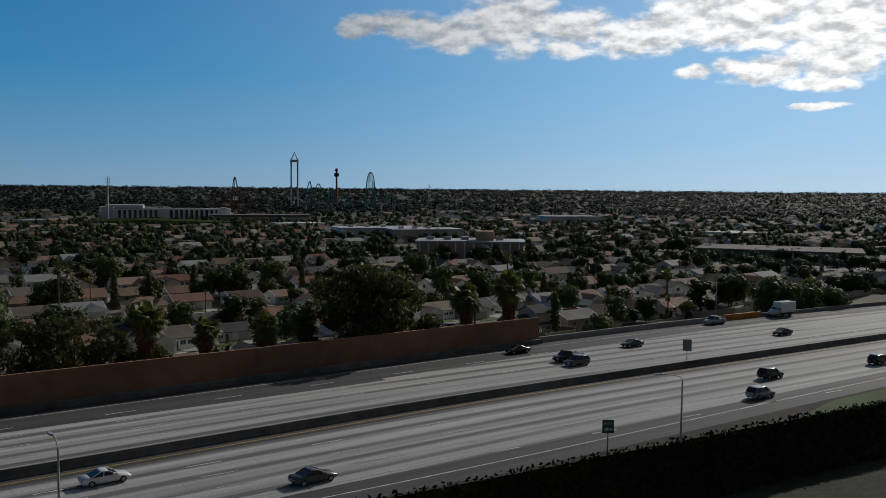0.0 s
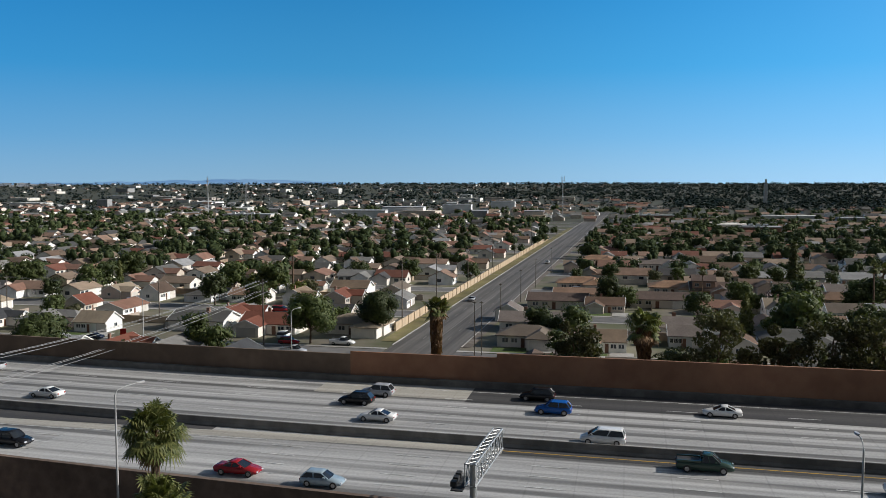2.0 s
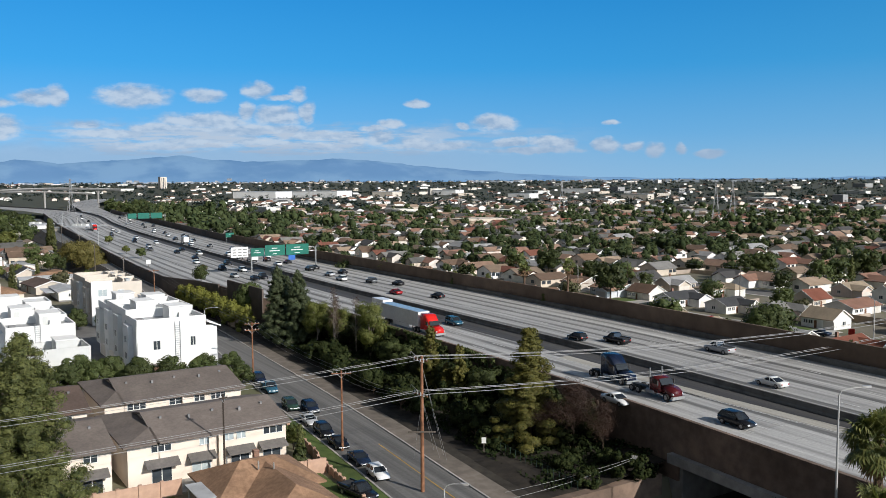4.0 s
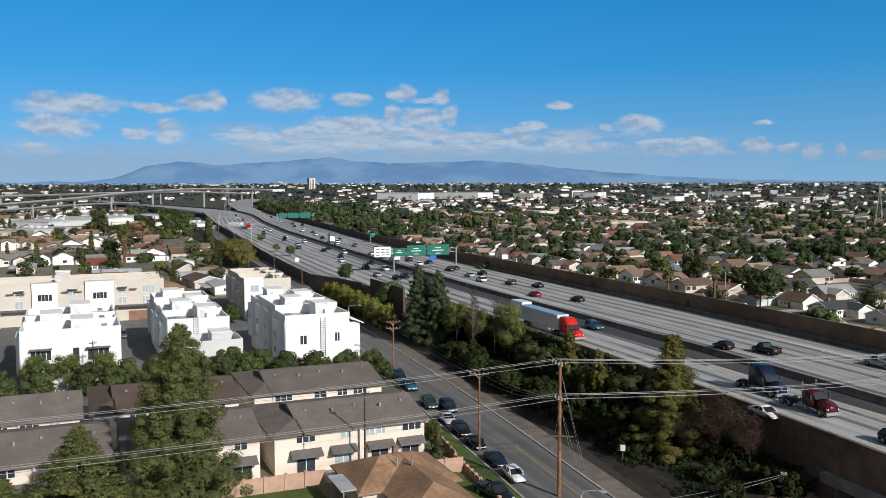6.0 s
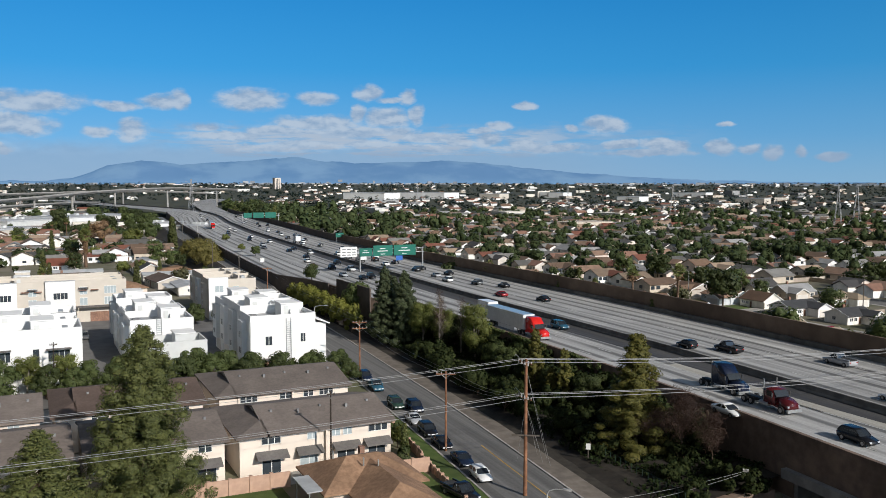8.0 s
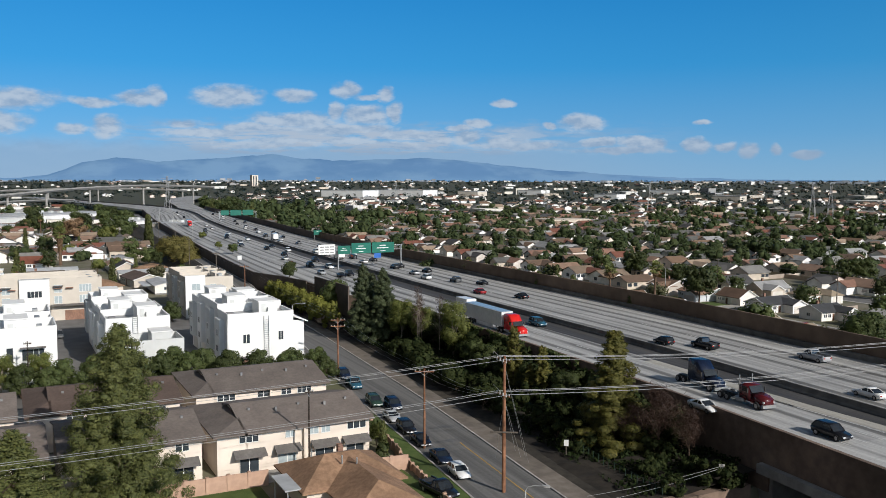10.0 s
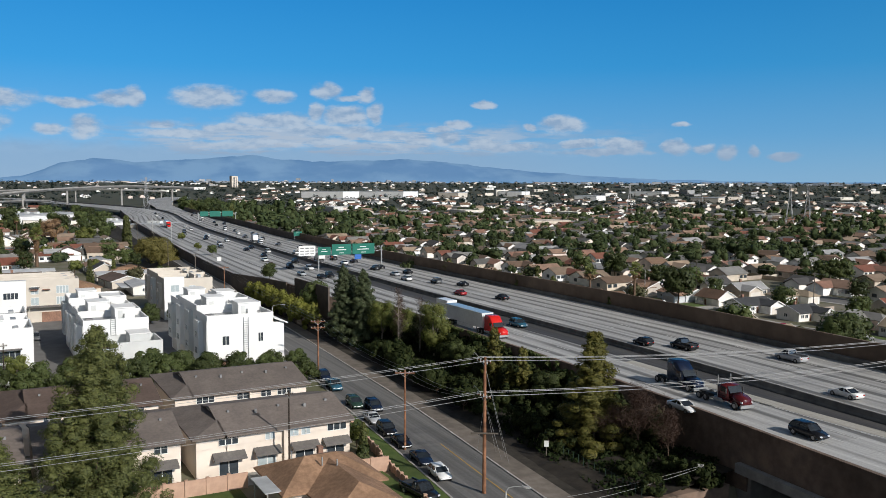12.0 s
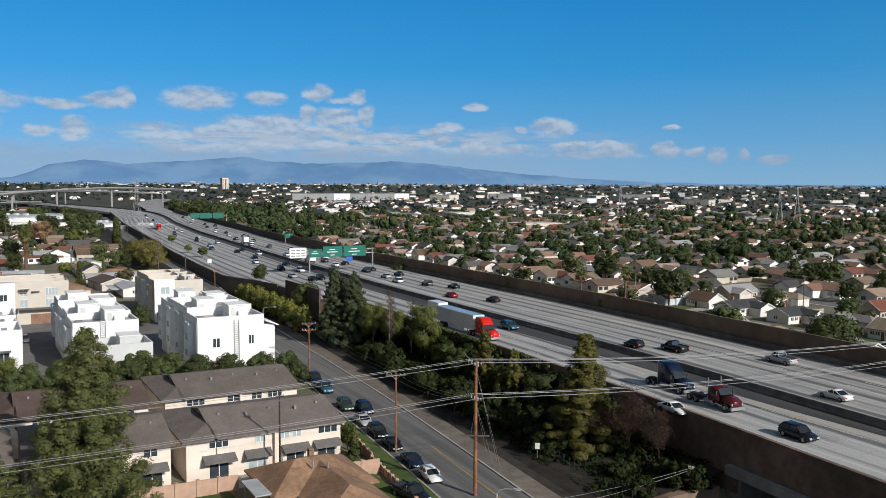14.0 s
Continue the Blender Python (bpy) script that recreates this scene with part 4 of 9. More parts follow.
def yard_fences():
    bm = bmesh.new()
    r = random.Random(8)
    for i, y in enumerate(ROWS[:4]):
        for x in range(-520, 330, 17):
            if abs(x + 38) < 24 or math.hypot(x, y) > 430:
                continue
            for s in (-1, 1):
                yb = y + s * 27.8
                if yb < far_y(x) + 12 or r.random() < 0.15:
                    continue
                h = r.choice((1.5, 1.8, 1.9))
                box(bm, x, x + 16.6, yb - 0.08, yb + 0.08, 0, h)
                box(bm, x - 0.08, x + 0.08, min(yb, yb - s * 8), max(yb, yb - s * 8), 0, h)
    tagged(part("yard_fences", bm, M["fence"]), label="tan and brown fences between back yards", category="fence", kind="stuff")


yard_fences()

bank("bank_foot", -12, 640, off(near_y, -24), 0.04, off(near_y, -2.5), 0.25, M["ivy_ground"], "ivy ground cover at the bank foot, darkened for shade", 13, 0.1, 4)
# ---------------------------------------------------------------- plants


def icosahedron():
    g = (1 + 5 ** 0.5) / 2
    v = [p for a in (-1, 1) for b in (-g, g) for p in ((0, a, b), (a, b, 0), (b, 0, a))]
    v = np.array(v) / math.hypot(1, g)
    f = [c for c in itertools.combinations(range(12), 3) if all(np.linalg.norm(v[i] - v[k]) < 1.1 for i, k in itertools.combinations(c, 2))]
    return v, np.array([c if np.dot(np.cross(v[c[1]] - v[c[0]], v[c[2]] - v[c[0]]), v[c[0]]) > 0 else (c[0], c[2], c[1]) for c in f])


ICO_V, ICO_F = icosahedron()


def quads(name, centres, size, rng, mat, stretch=1.0, normals=None, tri=False, hang=0.0, wide=0.6, cores=None):
    """Many small leaf faces about the centres, as one mesh; with normals they lie like shingles on a crown, with hang they droop."""
    c = np.asarray(centres, float)
    n = len(c)
    a = rng.normal(size=(n, 3))
    if hang:
        a = a * (1 - hang) + np.array([0, 0, -1.6]) * hang
    if normals is not None:
        nn = normals + rng.normal(size=(n, 3)) * 0.26
        nn /= np.linalg.norm(nn, axis=1)[:, None]
        a -= (a * nn).sum(1)[:, None] * nn
    a /= np.linalg.norm(a, axis=1)[:, None]
    b = np.cross(a, nn if normals is not None else rng.normal(size=(n, 3)))
    b /= np.linalg.norm(b, axis=1)[:, None]
    s = (size * rng.uniform(0.6, 1.3, n))[:, None]
    q = 3 if tri else 4
    if tri:
        v = np.stack([c - a * s * stretch, c + b * s * wide * 1.25 + a * s * 0.6, c - b * s * wide * 1.25 + a * s * 0.6], 1).reshape(-1, 3)
    else:
        v = np.stack([c - a * s * stretch, c + b * s * wide, c + a * s * stretch, c - b * s * wide], 1).reshape(-1, 3)
    if cores is None:
        loops, starts = np.arange(q * n), np.arange(0, q * n, q)
    else:
        # a rough solid clump under the leaves, so that no daylight shows through its middle
        mid, rad = cores
        jit = rng.uniform(0.82, 1.12, (len(mid), 12, 1))
        cv = mid[:, None] + ICO_V[None] * jit * rad[:, None]
        ci = (np.arange(len(mid))[:, None, None] * 12 + ICO_F[None] + len(v)).reshape(-1)
        loops = np.concatenate([np.arange(q * n), ci])
        starts = np.concatenate([np.arange(0, q * n, q), q * n + np.arange(0, len(ci), 3)])
        v = np.concatenate([v, cv.reshape(-1, 3)])
    me = bpy.data.meshes.new(name)
    me.vertices.add(len(v)), me.loops.add(len(loops)), me.polygons.add(len(starts))
    me.vertices.foreach_set("co", v.ravel())
    me.loops.foreach_set("vertex_index", loops.astype(np.int32))
    me.polygons.foreach_set("loop_start", starts.astype(np.int32))
    me.update()
    me.validate()
    me.materials.append(mat)
    return me


def ball(rng, n, r=(1, 1, 1), shell=0.55):
    d = rng.normal(size=(n, 3))
    d /= np.linalg.norm(d, axis=1)[:, None]
    return d * (rng.uniform(shell, 1, n) ** 0.6)[:, None] * np.asarray(r)


def broadleaf(name, h, w, leaves, size, mat, seed, label, trunk="bark", clumps=16, low=0.3, puff=1.0, tri=False):
    rng = np.random.default_rng(seed)
    root = tagged(empty(name), label=label, category="tree")
    bm = bmesh.new()
    base = h * low
    tube(bm, ((0, 0, -0.4), (0.05 * h * 0.2, 0, base * 0.6), (0, 0.04 * h * 0.3, base * 1.3)), (0.028 * h, 0.02 * h, 0.014 * h), 7)
    cs = []
    for i in range(clumps):
        t = rng.uniform(0, 1)
        ang = rng.uniform(0, math.tau)
        rr = w * 0.5 * math.sqrt(rng.uniform(0.05, 0.8)) * (1 - 0.55 * abs(t - 0.4))
        c = np.array([rr * math.cos(ang), rr * math.sin(ang), base + (h - base) * (0.12 + 0.76 * t)])
        cs.append((c, w * puff * rng.uniform(0.15, 0.27)))
        if i < 6:
            tube(bm, ((0, 0, base * rng.uniform(0.8, 1.2)), c * [0.5, 0.5, 0.85], c), (0.011 * h, 0.007 * h, 0.003 * h), 5)
    part("trunk", bm, M[trunk], root)
    offs = [ball(rng, leaves // clumps, (r, r, r * 0.8), 0.75 if tri else 0.55) for c, r in cs]
    pts = np.concatenate([c + o for (c, r), o in zip(cs, offs)])
    out = np.concatenate([o / r for (c, r), o in zip(cs, offs)]) + 0.5 * (pts - [0, 0, base + (h - base) * 0.4]) / (w * 0.5)
    part("crown", quads("crown", pts, size, rng, mat, normals=out if tri else None, tri=tri, cores=(np.array([c for c, r in cs]), np.array([[r * 0.55, r * 0.55, r * 0.44] for c, r in cs])) if tri else None), None, root)
    return root


def conifer(name, h, w, leaves, size, mat, seed, label, tiers=13, bare=0.1, power=0.8, rag=0.35):
    rng = np.random.default_rng(seed)
    root = tagged(empty(name), label=label, category="tree")
    bm = bmesh.new()
    tube(bm, ((0, 0, -0.5), (0, 0, h * 0.5), (0, 0, h * 0.97)), (0.018 * h, 0.011 * h, 0.003 * h), 7)
    pts, outs, mids, cores = [], [], [], []
    n_b = tiers * 6
    steps = [bare + (1 - bare) * (i / n_b) ** 0.9 for i in range(n_b)]
    reach = [w * 0.5 * (1 - t) ** power * rng.uniform(1 - rag, 1.15) + 0.25 for t in steps]
    total = sum((0.6 + r) ** 1.5 for r in reach)
    for i, (t, r) in enumerate(zip(steps, reach)):
        z = h * t
        ang = i * 2.4 + rng.uniform(-0.4, 0.4)
        d = np.array([math.cos(ang), math.sin(ang), 0])
        tip = d * r + [0, 0, z - r * 0.12]
        if i % 2 == 0:
            tube(bm, ((0, 0, z), tip * [0.6, 0.6, 1], tip), (0.004 * h, 0.003 * h, 0.001 * h), 4)
        m = max(6, int(leaves * (0.6 + r) ** 1.5 / total / 3))
        side = np.array([-d[1], d[0], 0])
        for k in (0.4, 0.7, 0.97):
            mid = np.array([0, 0, z]) + (tip - [0, 0, z]) * (k + rng.uniform(-0.1, 0.1)) + side * rng.uniform(-0.22, 0.22) * r + [0, 0, rng.uniform(-0.3, 0.3)]
            size_t = (0.13 * r + 0.028 * h * 0.8) * rng.uniform(0.8, 1.25) * (1.15 - 0.35 * k)
            o = ball(rng, m, (1, 1, 0.8), 0.7)
            pts.append(mid + o * size_t)
            outs.append(o + d * 0.4 + [0, 0, 0.35])
            mids.append(mid)
            cores.append((size_t * 0.52, size_t * 0.52, size_t * 0.42))
    part("trunk", bm, M["bark"], root)
    part("crown", quads("crown", np.concatenate(pts), size, rng, mat, 1.6, normals=np.concatenate(outs), tri=True, wide=0.4, cores=(np.array(mids), np.array(cores)) if leaves > 5000 else None), None, root)
    return root


def fan_palm(name, h, seed, label, fronds=44, r=2.3, trunk_r=0.24, skirt=0.35, blade=0.09):
    rng = np.random.default_rng(seed)
    root = tagged(empty(name), label=label, category="palm tree")
    bm = bmesh.new()
    bend = rng.uniform(-0.3, 0.3, 2)
    line = [(bend[0] * k * k, bend[1] * k * k, h * k - (0.4 if k == 0 else 0)) for k in np.linspace(0, 1, 7)]
    tube(bm, line, [trunk_r * (1.5 - 0.5 * k) for k in np.linspace(0, 1, 7)], 8)
    part("trunk", bm, M["palm_trunk"], root)
    top = Vector(line[-1])

    def fans(name, n, lo, hi, length, mat, sag):
        v, f = [], []
        for i in range(n):
            ang, up = i * 2.39996 + rng.uniform(-0.2, 0.2), radians(rng.uniform(lo, hi))
            d = Vector((math.cos(ang) * math.cos(up), math.sin(ang) * math.cos(up), math.sin(up)))
            side = d.cross(Vector((0, 0, 1)))
            side = side.normalized() if side.length > 0.05 else Vector((1, 0, 0))
            nrm = side.cross(d)
            L, droop = length * rng.uniform(0.6, 1.15), sag * rng.uniform(0.5, 1.5)
            hub = top + d * L * rng.uniform(0.5, 0.75) - Vector((0, 0, rng.uniform(0, 0.5)))
            b = len(v)
            v += [top - side * 0.04, top + side * 0.04, hub]
            f.append((b, b + 1, b + 2))
            for k in range(15):
                a = radians(-126 + 18 * k)
                e = d * math.cos(a) + side * math.sin(a)
                tip = hub + e * L * 0.42 - Vector((0, 0, droop * L * (0.1 + 0.22 * abs(k - 7) / 7)))
                mid = hub + e * L * 0.24 + nrm * 0.04
                q = (side * math.cos(a) - d * math.sin(a)) * blade
                b = len(v)
                v += [hub, mid - q, tip, mid + q]
                f.append((b, b + 1, b + 2, b + 3))
        part(name, raw(name, v, f, M[mat]), None, root)

    fans("crown", fronds, -48, 80, r, "leaf_palm", 0.9)
    if skirt:
        fans("dead_skirt", int(fronds * 0.7), -85, -30, r * 0.9, "dead_frond", 0.5)
        if skirt > 0.5:
            k = rng.uniform(0, 1, 3600)
            turn, wide = rng.uniform(0, math.tau, 3600), trunk_r * 0.9 + (0.2 + 0.6 * k) * rng.uniform(0.55, 1.0, 3600)
            c = np.stack([wide * np.cos(turn), wide * np.sin(turn), h - 0.7 - (1 - k) * h * skirt * 0.9], 1)
            part("dead_thatch", quads("dead_thatch", c, 0.30, rng, M["dead_frond"], 1.9, hang=0.75), None, root)
    return root


def bare_tree(name, h, seed, label, mat="twig", spread=0.5, n=900, bark="bark_pale"):
    rng = np.random.default_rng(seed)
    root = tagged(empty(name), label=label, category="tree")
    bm = bmesh.new()
    tube(bm, ((0, 0, -0.3), (0.1, 0, h * 0.5), (0, 0.1, h)), (0.014 * h, 0.009 * h, 0.002 * h), 6)
    pts = []
    for i in range(26):
        z = h * rng.uniform(0.25, 0.95)
        ang = rng.uniform(0, math.tau)
        L = h * spread * rng.uniform(0.3, 0.6) * (1.15 - z / h)
        tip = np.array([math.cos(ang) * L, math.sin(ang) * L, z + L * 1.0])
        tube(bm, ((0, 0, z), tip * [0.5, 0.5, 1] - [0, 0, L * 0.3], tip), (0.005 * h, 0.003 * h, 0.001 * h), 4)
        k = rng.uniform(0.2, 1, n // 26)
        pts.append(np.array([0, 0, z]) + (tip - [0, 0, z]) * k[:, None] + rng.normal(size=(n // 26, 3)) * 0.06 * h * spread)
    part("trunk", bm, M[bark], root)
    part("crown", quads("crown", np.concatenate(pts), 0.4, rng, M[mat], 1.0, wide=0.045), None, root)
    return root


def hide_template(ob):
    """Takes a pattern thing out of the scene after its copies stand."""
    for o in (*ob.children_recursive, ob):
        bpy.data.objects.remove(o)


def plant(pattern, x, y, z=0.0, s=1.0, rz=None, label="", sz=None):
    o = copy_thing(pattern, pose(x, y, z, 0, 0, rz if rz is not None else (x * 37 + y * 53) % 360))
    o.scale = (s, s, sz or s)
    if label:
        o["label"] = label
    return o


def at(azimuth, dist, z=0.0):
    a = radians(azimuth)
    return (math.sin(a) * dist, math.cos(a) * dist, z)


PAT = {}
for i, (h, w) in enumerate(((7, 7.5), (9, 9), (6, 6.5), (10, 8))):
    PAT["yard%d" % i] = broadleaf("yard_tree", h, w, 950, 0.36, M[("leaf", "leaf", "leaf_olive", "leaf")[i]], 20 + i, "leafy green yard tree among low houses", clumps=24, low=0.2, puff=1.15, tri=True)
PAT["bush"] = broadleaf("shrub", 2.2, 3.0, 420, 0.26, M["leaf"], 31, "rounded green garden shrub", clumps=8, low=0.1, tri=True)
PAT["gold"] = broadleaf("yard_tree", 6, 6, 1400, 0.34, M["leaf_autumn"], 32, "ochre-leaved yard tree among houses", tri=True)
PAT["spring"] = broadleaf("yard_tree", 8, 7, 1500, 0.36, M["leaf_spring"], 33, "bright green yard tree among houses", tri=True)
PAT["cyp"] = conifer("cypress", 11, 2.4, 1300, 0.36, M["leaf_fir"], 34, "slim dark cypress in a yard", power=0.45, rag=0.15)
PAT["pine"] = conifer("yard_conifer", 11, 5.5, 1600, 0.42, M["leaf_fir"], 35, "dark conifer in a yard")
PAT["palm"] = fan_palm("fan_palm", 10, 36, "fan palm with a brown skirt among the houses", 30, 2.2)
PAT["palm_tall"] = fan_palm("fan_palm", 15, 37, "tall slim fan palm among the houses", 26, 1.9, 0.2, 0.3)
# large trees
PAT["ficus"] = broadleaf("ficus_tree", 11, 11, 9000, 0.30, M["leaf"], 40, "dense round dark green street tree", clumps=34, puff=1.05, tri=True)
PAT["ficus_far"] = broadleaf("ficus_tree", 11, 11, 1700, 0.52, M["leaf"], 63, "large round dark green tree among low buildings", clumps=30, puff=0.9, tri=True)
PAT["euca"] = broadleaf("eucalyptus", 17, 13, 5200, 0.30, M["leaf_olive"], 41, "large ragged olive-green eucalyptus behind the sound wall", clumps=24, low=0.28, puff=0.62)
PAT["euca2"] = broadleaf("eucalyptus", 15, 9.5, 4000, 0.30, M["leaf_olive"], 42, "ragged olive-green tree behind the sound wall", clumps=20, low=0.3, puff=0.66)
PAT["wallpalm"] = fan_palm("fan_palm", 14, 43, "stout fan palm with a shaggy skirt behind the sound wall", 60, 3.2, 0.5, 0.55, 0.14)
PAT["bigfir"] = conifer("big_conifer", 21, 13.2, 88000, 0.12, M["leaf_fir"], 44, "large dense green conifer beside the apartments", 26, 0.04, 0.6, 0.45)
PAT["midfir"] = conifer("big_conifer", 17, 11, 48000, 0.128, M["leaf_fir"], 58, "dense dark green conifer beside the garden", 20, 0.04, 0.72, 0.4)
PAT["goldfir"] = conifer("roadside_conifer", 15, 7.0, 46000, 0.115, M["leaf_gold"], 45, "yellow-green conifer on the freeway bank", 16, 0.05, 0.7, 0.4)
PAT["slimfir"] = conifer("roadside_conifer", 10, 3.8, 15000, 0.115, M["leaf_gold"], 68, "slim yellow-green conifer on the freeway bank", 12, 0.05, 0.55, 0.45)
PAT["darkfir"] = conifer("roadside_conifer", 18, 8.5, 30000, 0.165, M["leaf_fir_dark"], 46, "dark green conifer on the freeway bank", 18, 0.1, 0.6, 0.35)
PAT["willow"] = broadleaf("roadside_tree", 13, 8, 11000, 0.14, M["leaf_spring"], 47, "light green young tree on the freeway bank", "bark_pale", 26, 0.3, tri=True)
PAT["bank_tree"] = broadleaf("roadside_tree", 9, 7, 9000, 0.17, M["leaf"], 48, "dark green tree on the freeway bank", clumps=22, low=0.2, tri=True)
PAT["bank_bush"] = broadleaf("bank_shrub", 4.2, 4.6, 900, 0.27, M["leaf_dark"], 57, "green shrub below the retaining wall, leaves darkened for shade", clumps=10, low=0.1, tri=True)
PAT["bare"] = bare_tree("bare_tree", 11, 49, "leafless pale tree on the freeway bank")
PAT["redtwig"] = bare_tree("bare_tree", 9, 50, "leafless reddish-brown tree below the retaining wall", "twig", 1.0, 4200, "bark")
PAT["nearpalm"] = fan_palm("fan_palm", 19, 51, "tall fan palm with a ragged green crown", 120, 2.35, 0.28, 0.35, 0.075)
PAT["hedge_tree"] = broadleaf("hedge_tree", 5.6, 5.8, 6600, 0.145, M["leaf"], 52, "leafy dark green hedge tree beside the townhouses", clumps=26, low=0.06, puff=0.72, tri=True)

# ---------------------------------------------------------------- houses


def slab_roof(bm, x0, x1, ridge_y, eave, z_e, z_r, t=0.18, hip0=0.0, hip1=0.0):
    """A pitched roof along x with thickness, in one piece: eaves at ridge_y +- eave, hips set in by hip0 and hip1."""
    y0, y1 = ridge_y - eave, ridge_y + eave
    if not hip0 and not hip1:
        prof = ((y0, z_e), (ridge_y, z_r), (y1, z_e), (y1, z_e - t), (ridge_y, z_r - t), (y0, z_e - t))
        loft(bm, [[(x, y, z) for y, z in prof] for x in (x0, x1)])
        return
    v = [bm.verts.new(p) for p in ((x0, y0, z_e), (x1, y0, z_e), (x1, y1, z_e), (x0, y1, z_e), (x0 + hip0, ridge_y, z_r), (x1 - hip1, ridge_y, z_r),
                                   (x0, y0, z_e - t), (x1, y0, z_e - t), (x1, y1, z_e - t), (x0, y1, z_e - t))]
    for q in ((0, 1, 5, 4), (1, 2, 5), (2, 3, 4, 5), (3, 0, 4), (0, 6, 7, 1), (1, 7, 8, 2), (2, 8, 9, 3), (3, 9, 6, 0), (9, 8, 7, 6)):
        bm.faces.new([v[i] for i in q])


def gable_body(bm, x0, x1, y0, y1, z0, z1, zr, gable=True):
    """Walls in one piece; with gable, the ends along x rise to a point."""
    prof = [(y0, z0), (y1, z0), (y1, z1), (y0, z1)]
    if gable:
        prof.insert(3, ((y0 + y1) / 2, zr))
    loft(bm, [[(x, y, z) for y, z in prof] for x in (x0, x1)])


def rot_bm(bm, deg, x=0, y=0):
    bmesh.ops.transform(bm, matrix=pose(x, y, 0, 0, 0, deg), verts=bm.verts[:])


def pane_mesh(w=1.24, h=1.05, cols=2, glass="glass", frame="frame_white"):
    """A framed window in one piece: panes set back in a frame with mullions; it faces -y."""
    xs, zs = [-w / 2], [0.0, 0.07, h - 0.07, h]
    for i in range(cols):
        a, b = -w / 2 + w * i / cols, -w / 2 + w * (i + 1) / cols
        xs += [a + 0.06, b - 0.04]
    xs.append(w / 2)
    bm = bmesh.new()
    g = [[bm.verts.new((x, -0.05, z)) for x in xs] for z in zs]
    for j in range(3):
        for i in range(len(xs) - 1):
            f = bm.faces.new((g[j][i], g[j][i + 1], g[j + 1][i + 1], g[j + 1][i]))
            f.material_index = 1
    deep = [f for f in bm.faces if abs(f.calc_center_median().z - h / 2) < 0.1 and f.calc_area() > 0.2]
    for f in deep:
        r = bmesh.ops.extrude_face_region(bm, geom=[f])
        new_faces = [e for e in r["geom"] if isinstance(e, bmesh.types.BMFace)]
        for v in {v for q in new_faces for v in q.verts}:
            v.co.y += 0.04
        for q in new_faces:
            q.material_index = 0
        bmesh.ops.delete(bm, geom=[f], context="FACES_ONLY")
    edge = [e for e in bm.edges if e.is_boundary]
    r = bmesh.ops.extrude_edge_only(bm, edges=edge)
    for v in {v for v in r["geom"] if isinstance(v, bmesh.types.BMVert)}:
        v.co.y = 0.03
    bmesh.ops.recalc_face_normals(bm, faces=bm.faces[:])
    return mesh_of("window", bm, M[glass], M[frame])


PANE = pane_mesh()


def add_window(root, x, y, z, rz=0, s=1.0, sz=1.0):
    o = part("window", PANE, None, root)
    o.matrix_basis = pose(x, y, z, 0, 0, rz) @ Matrix.Diagonal((s, 1, sz, 1))
    return o


WIN = {}


def window_on(root, x, y, z, rz, w, h, cols=2, glass="glass", label=""):
    key = (w, h, cols, glass)
    if key not in WIN:
        WIN[key] = pane_mesh(w, h, cols, glass)
    o = part("window", WIN[key], None, root, label)
    o.matrix_basis = pose(x, y, z, 0, 0, rz)
    return o


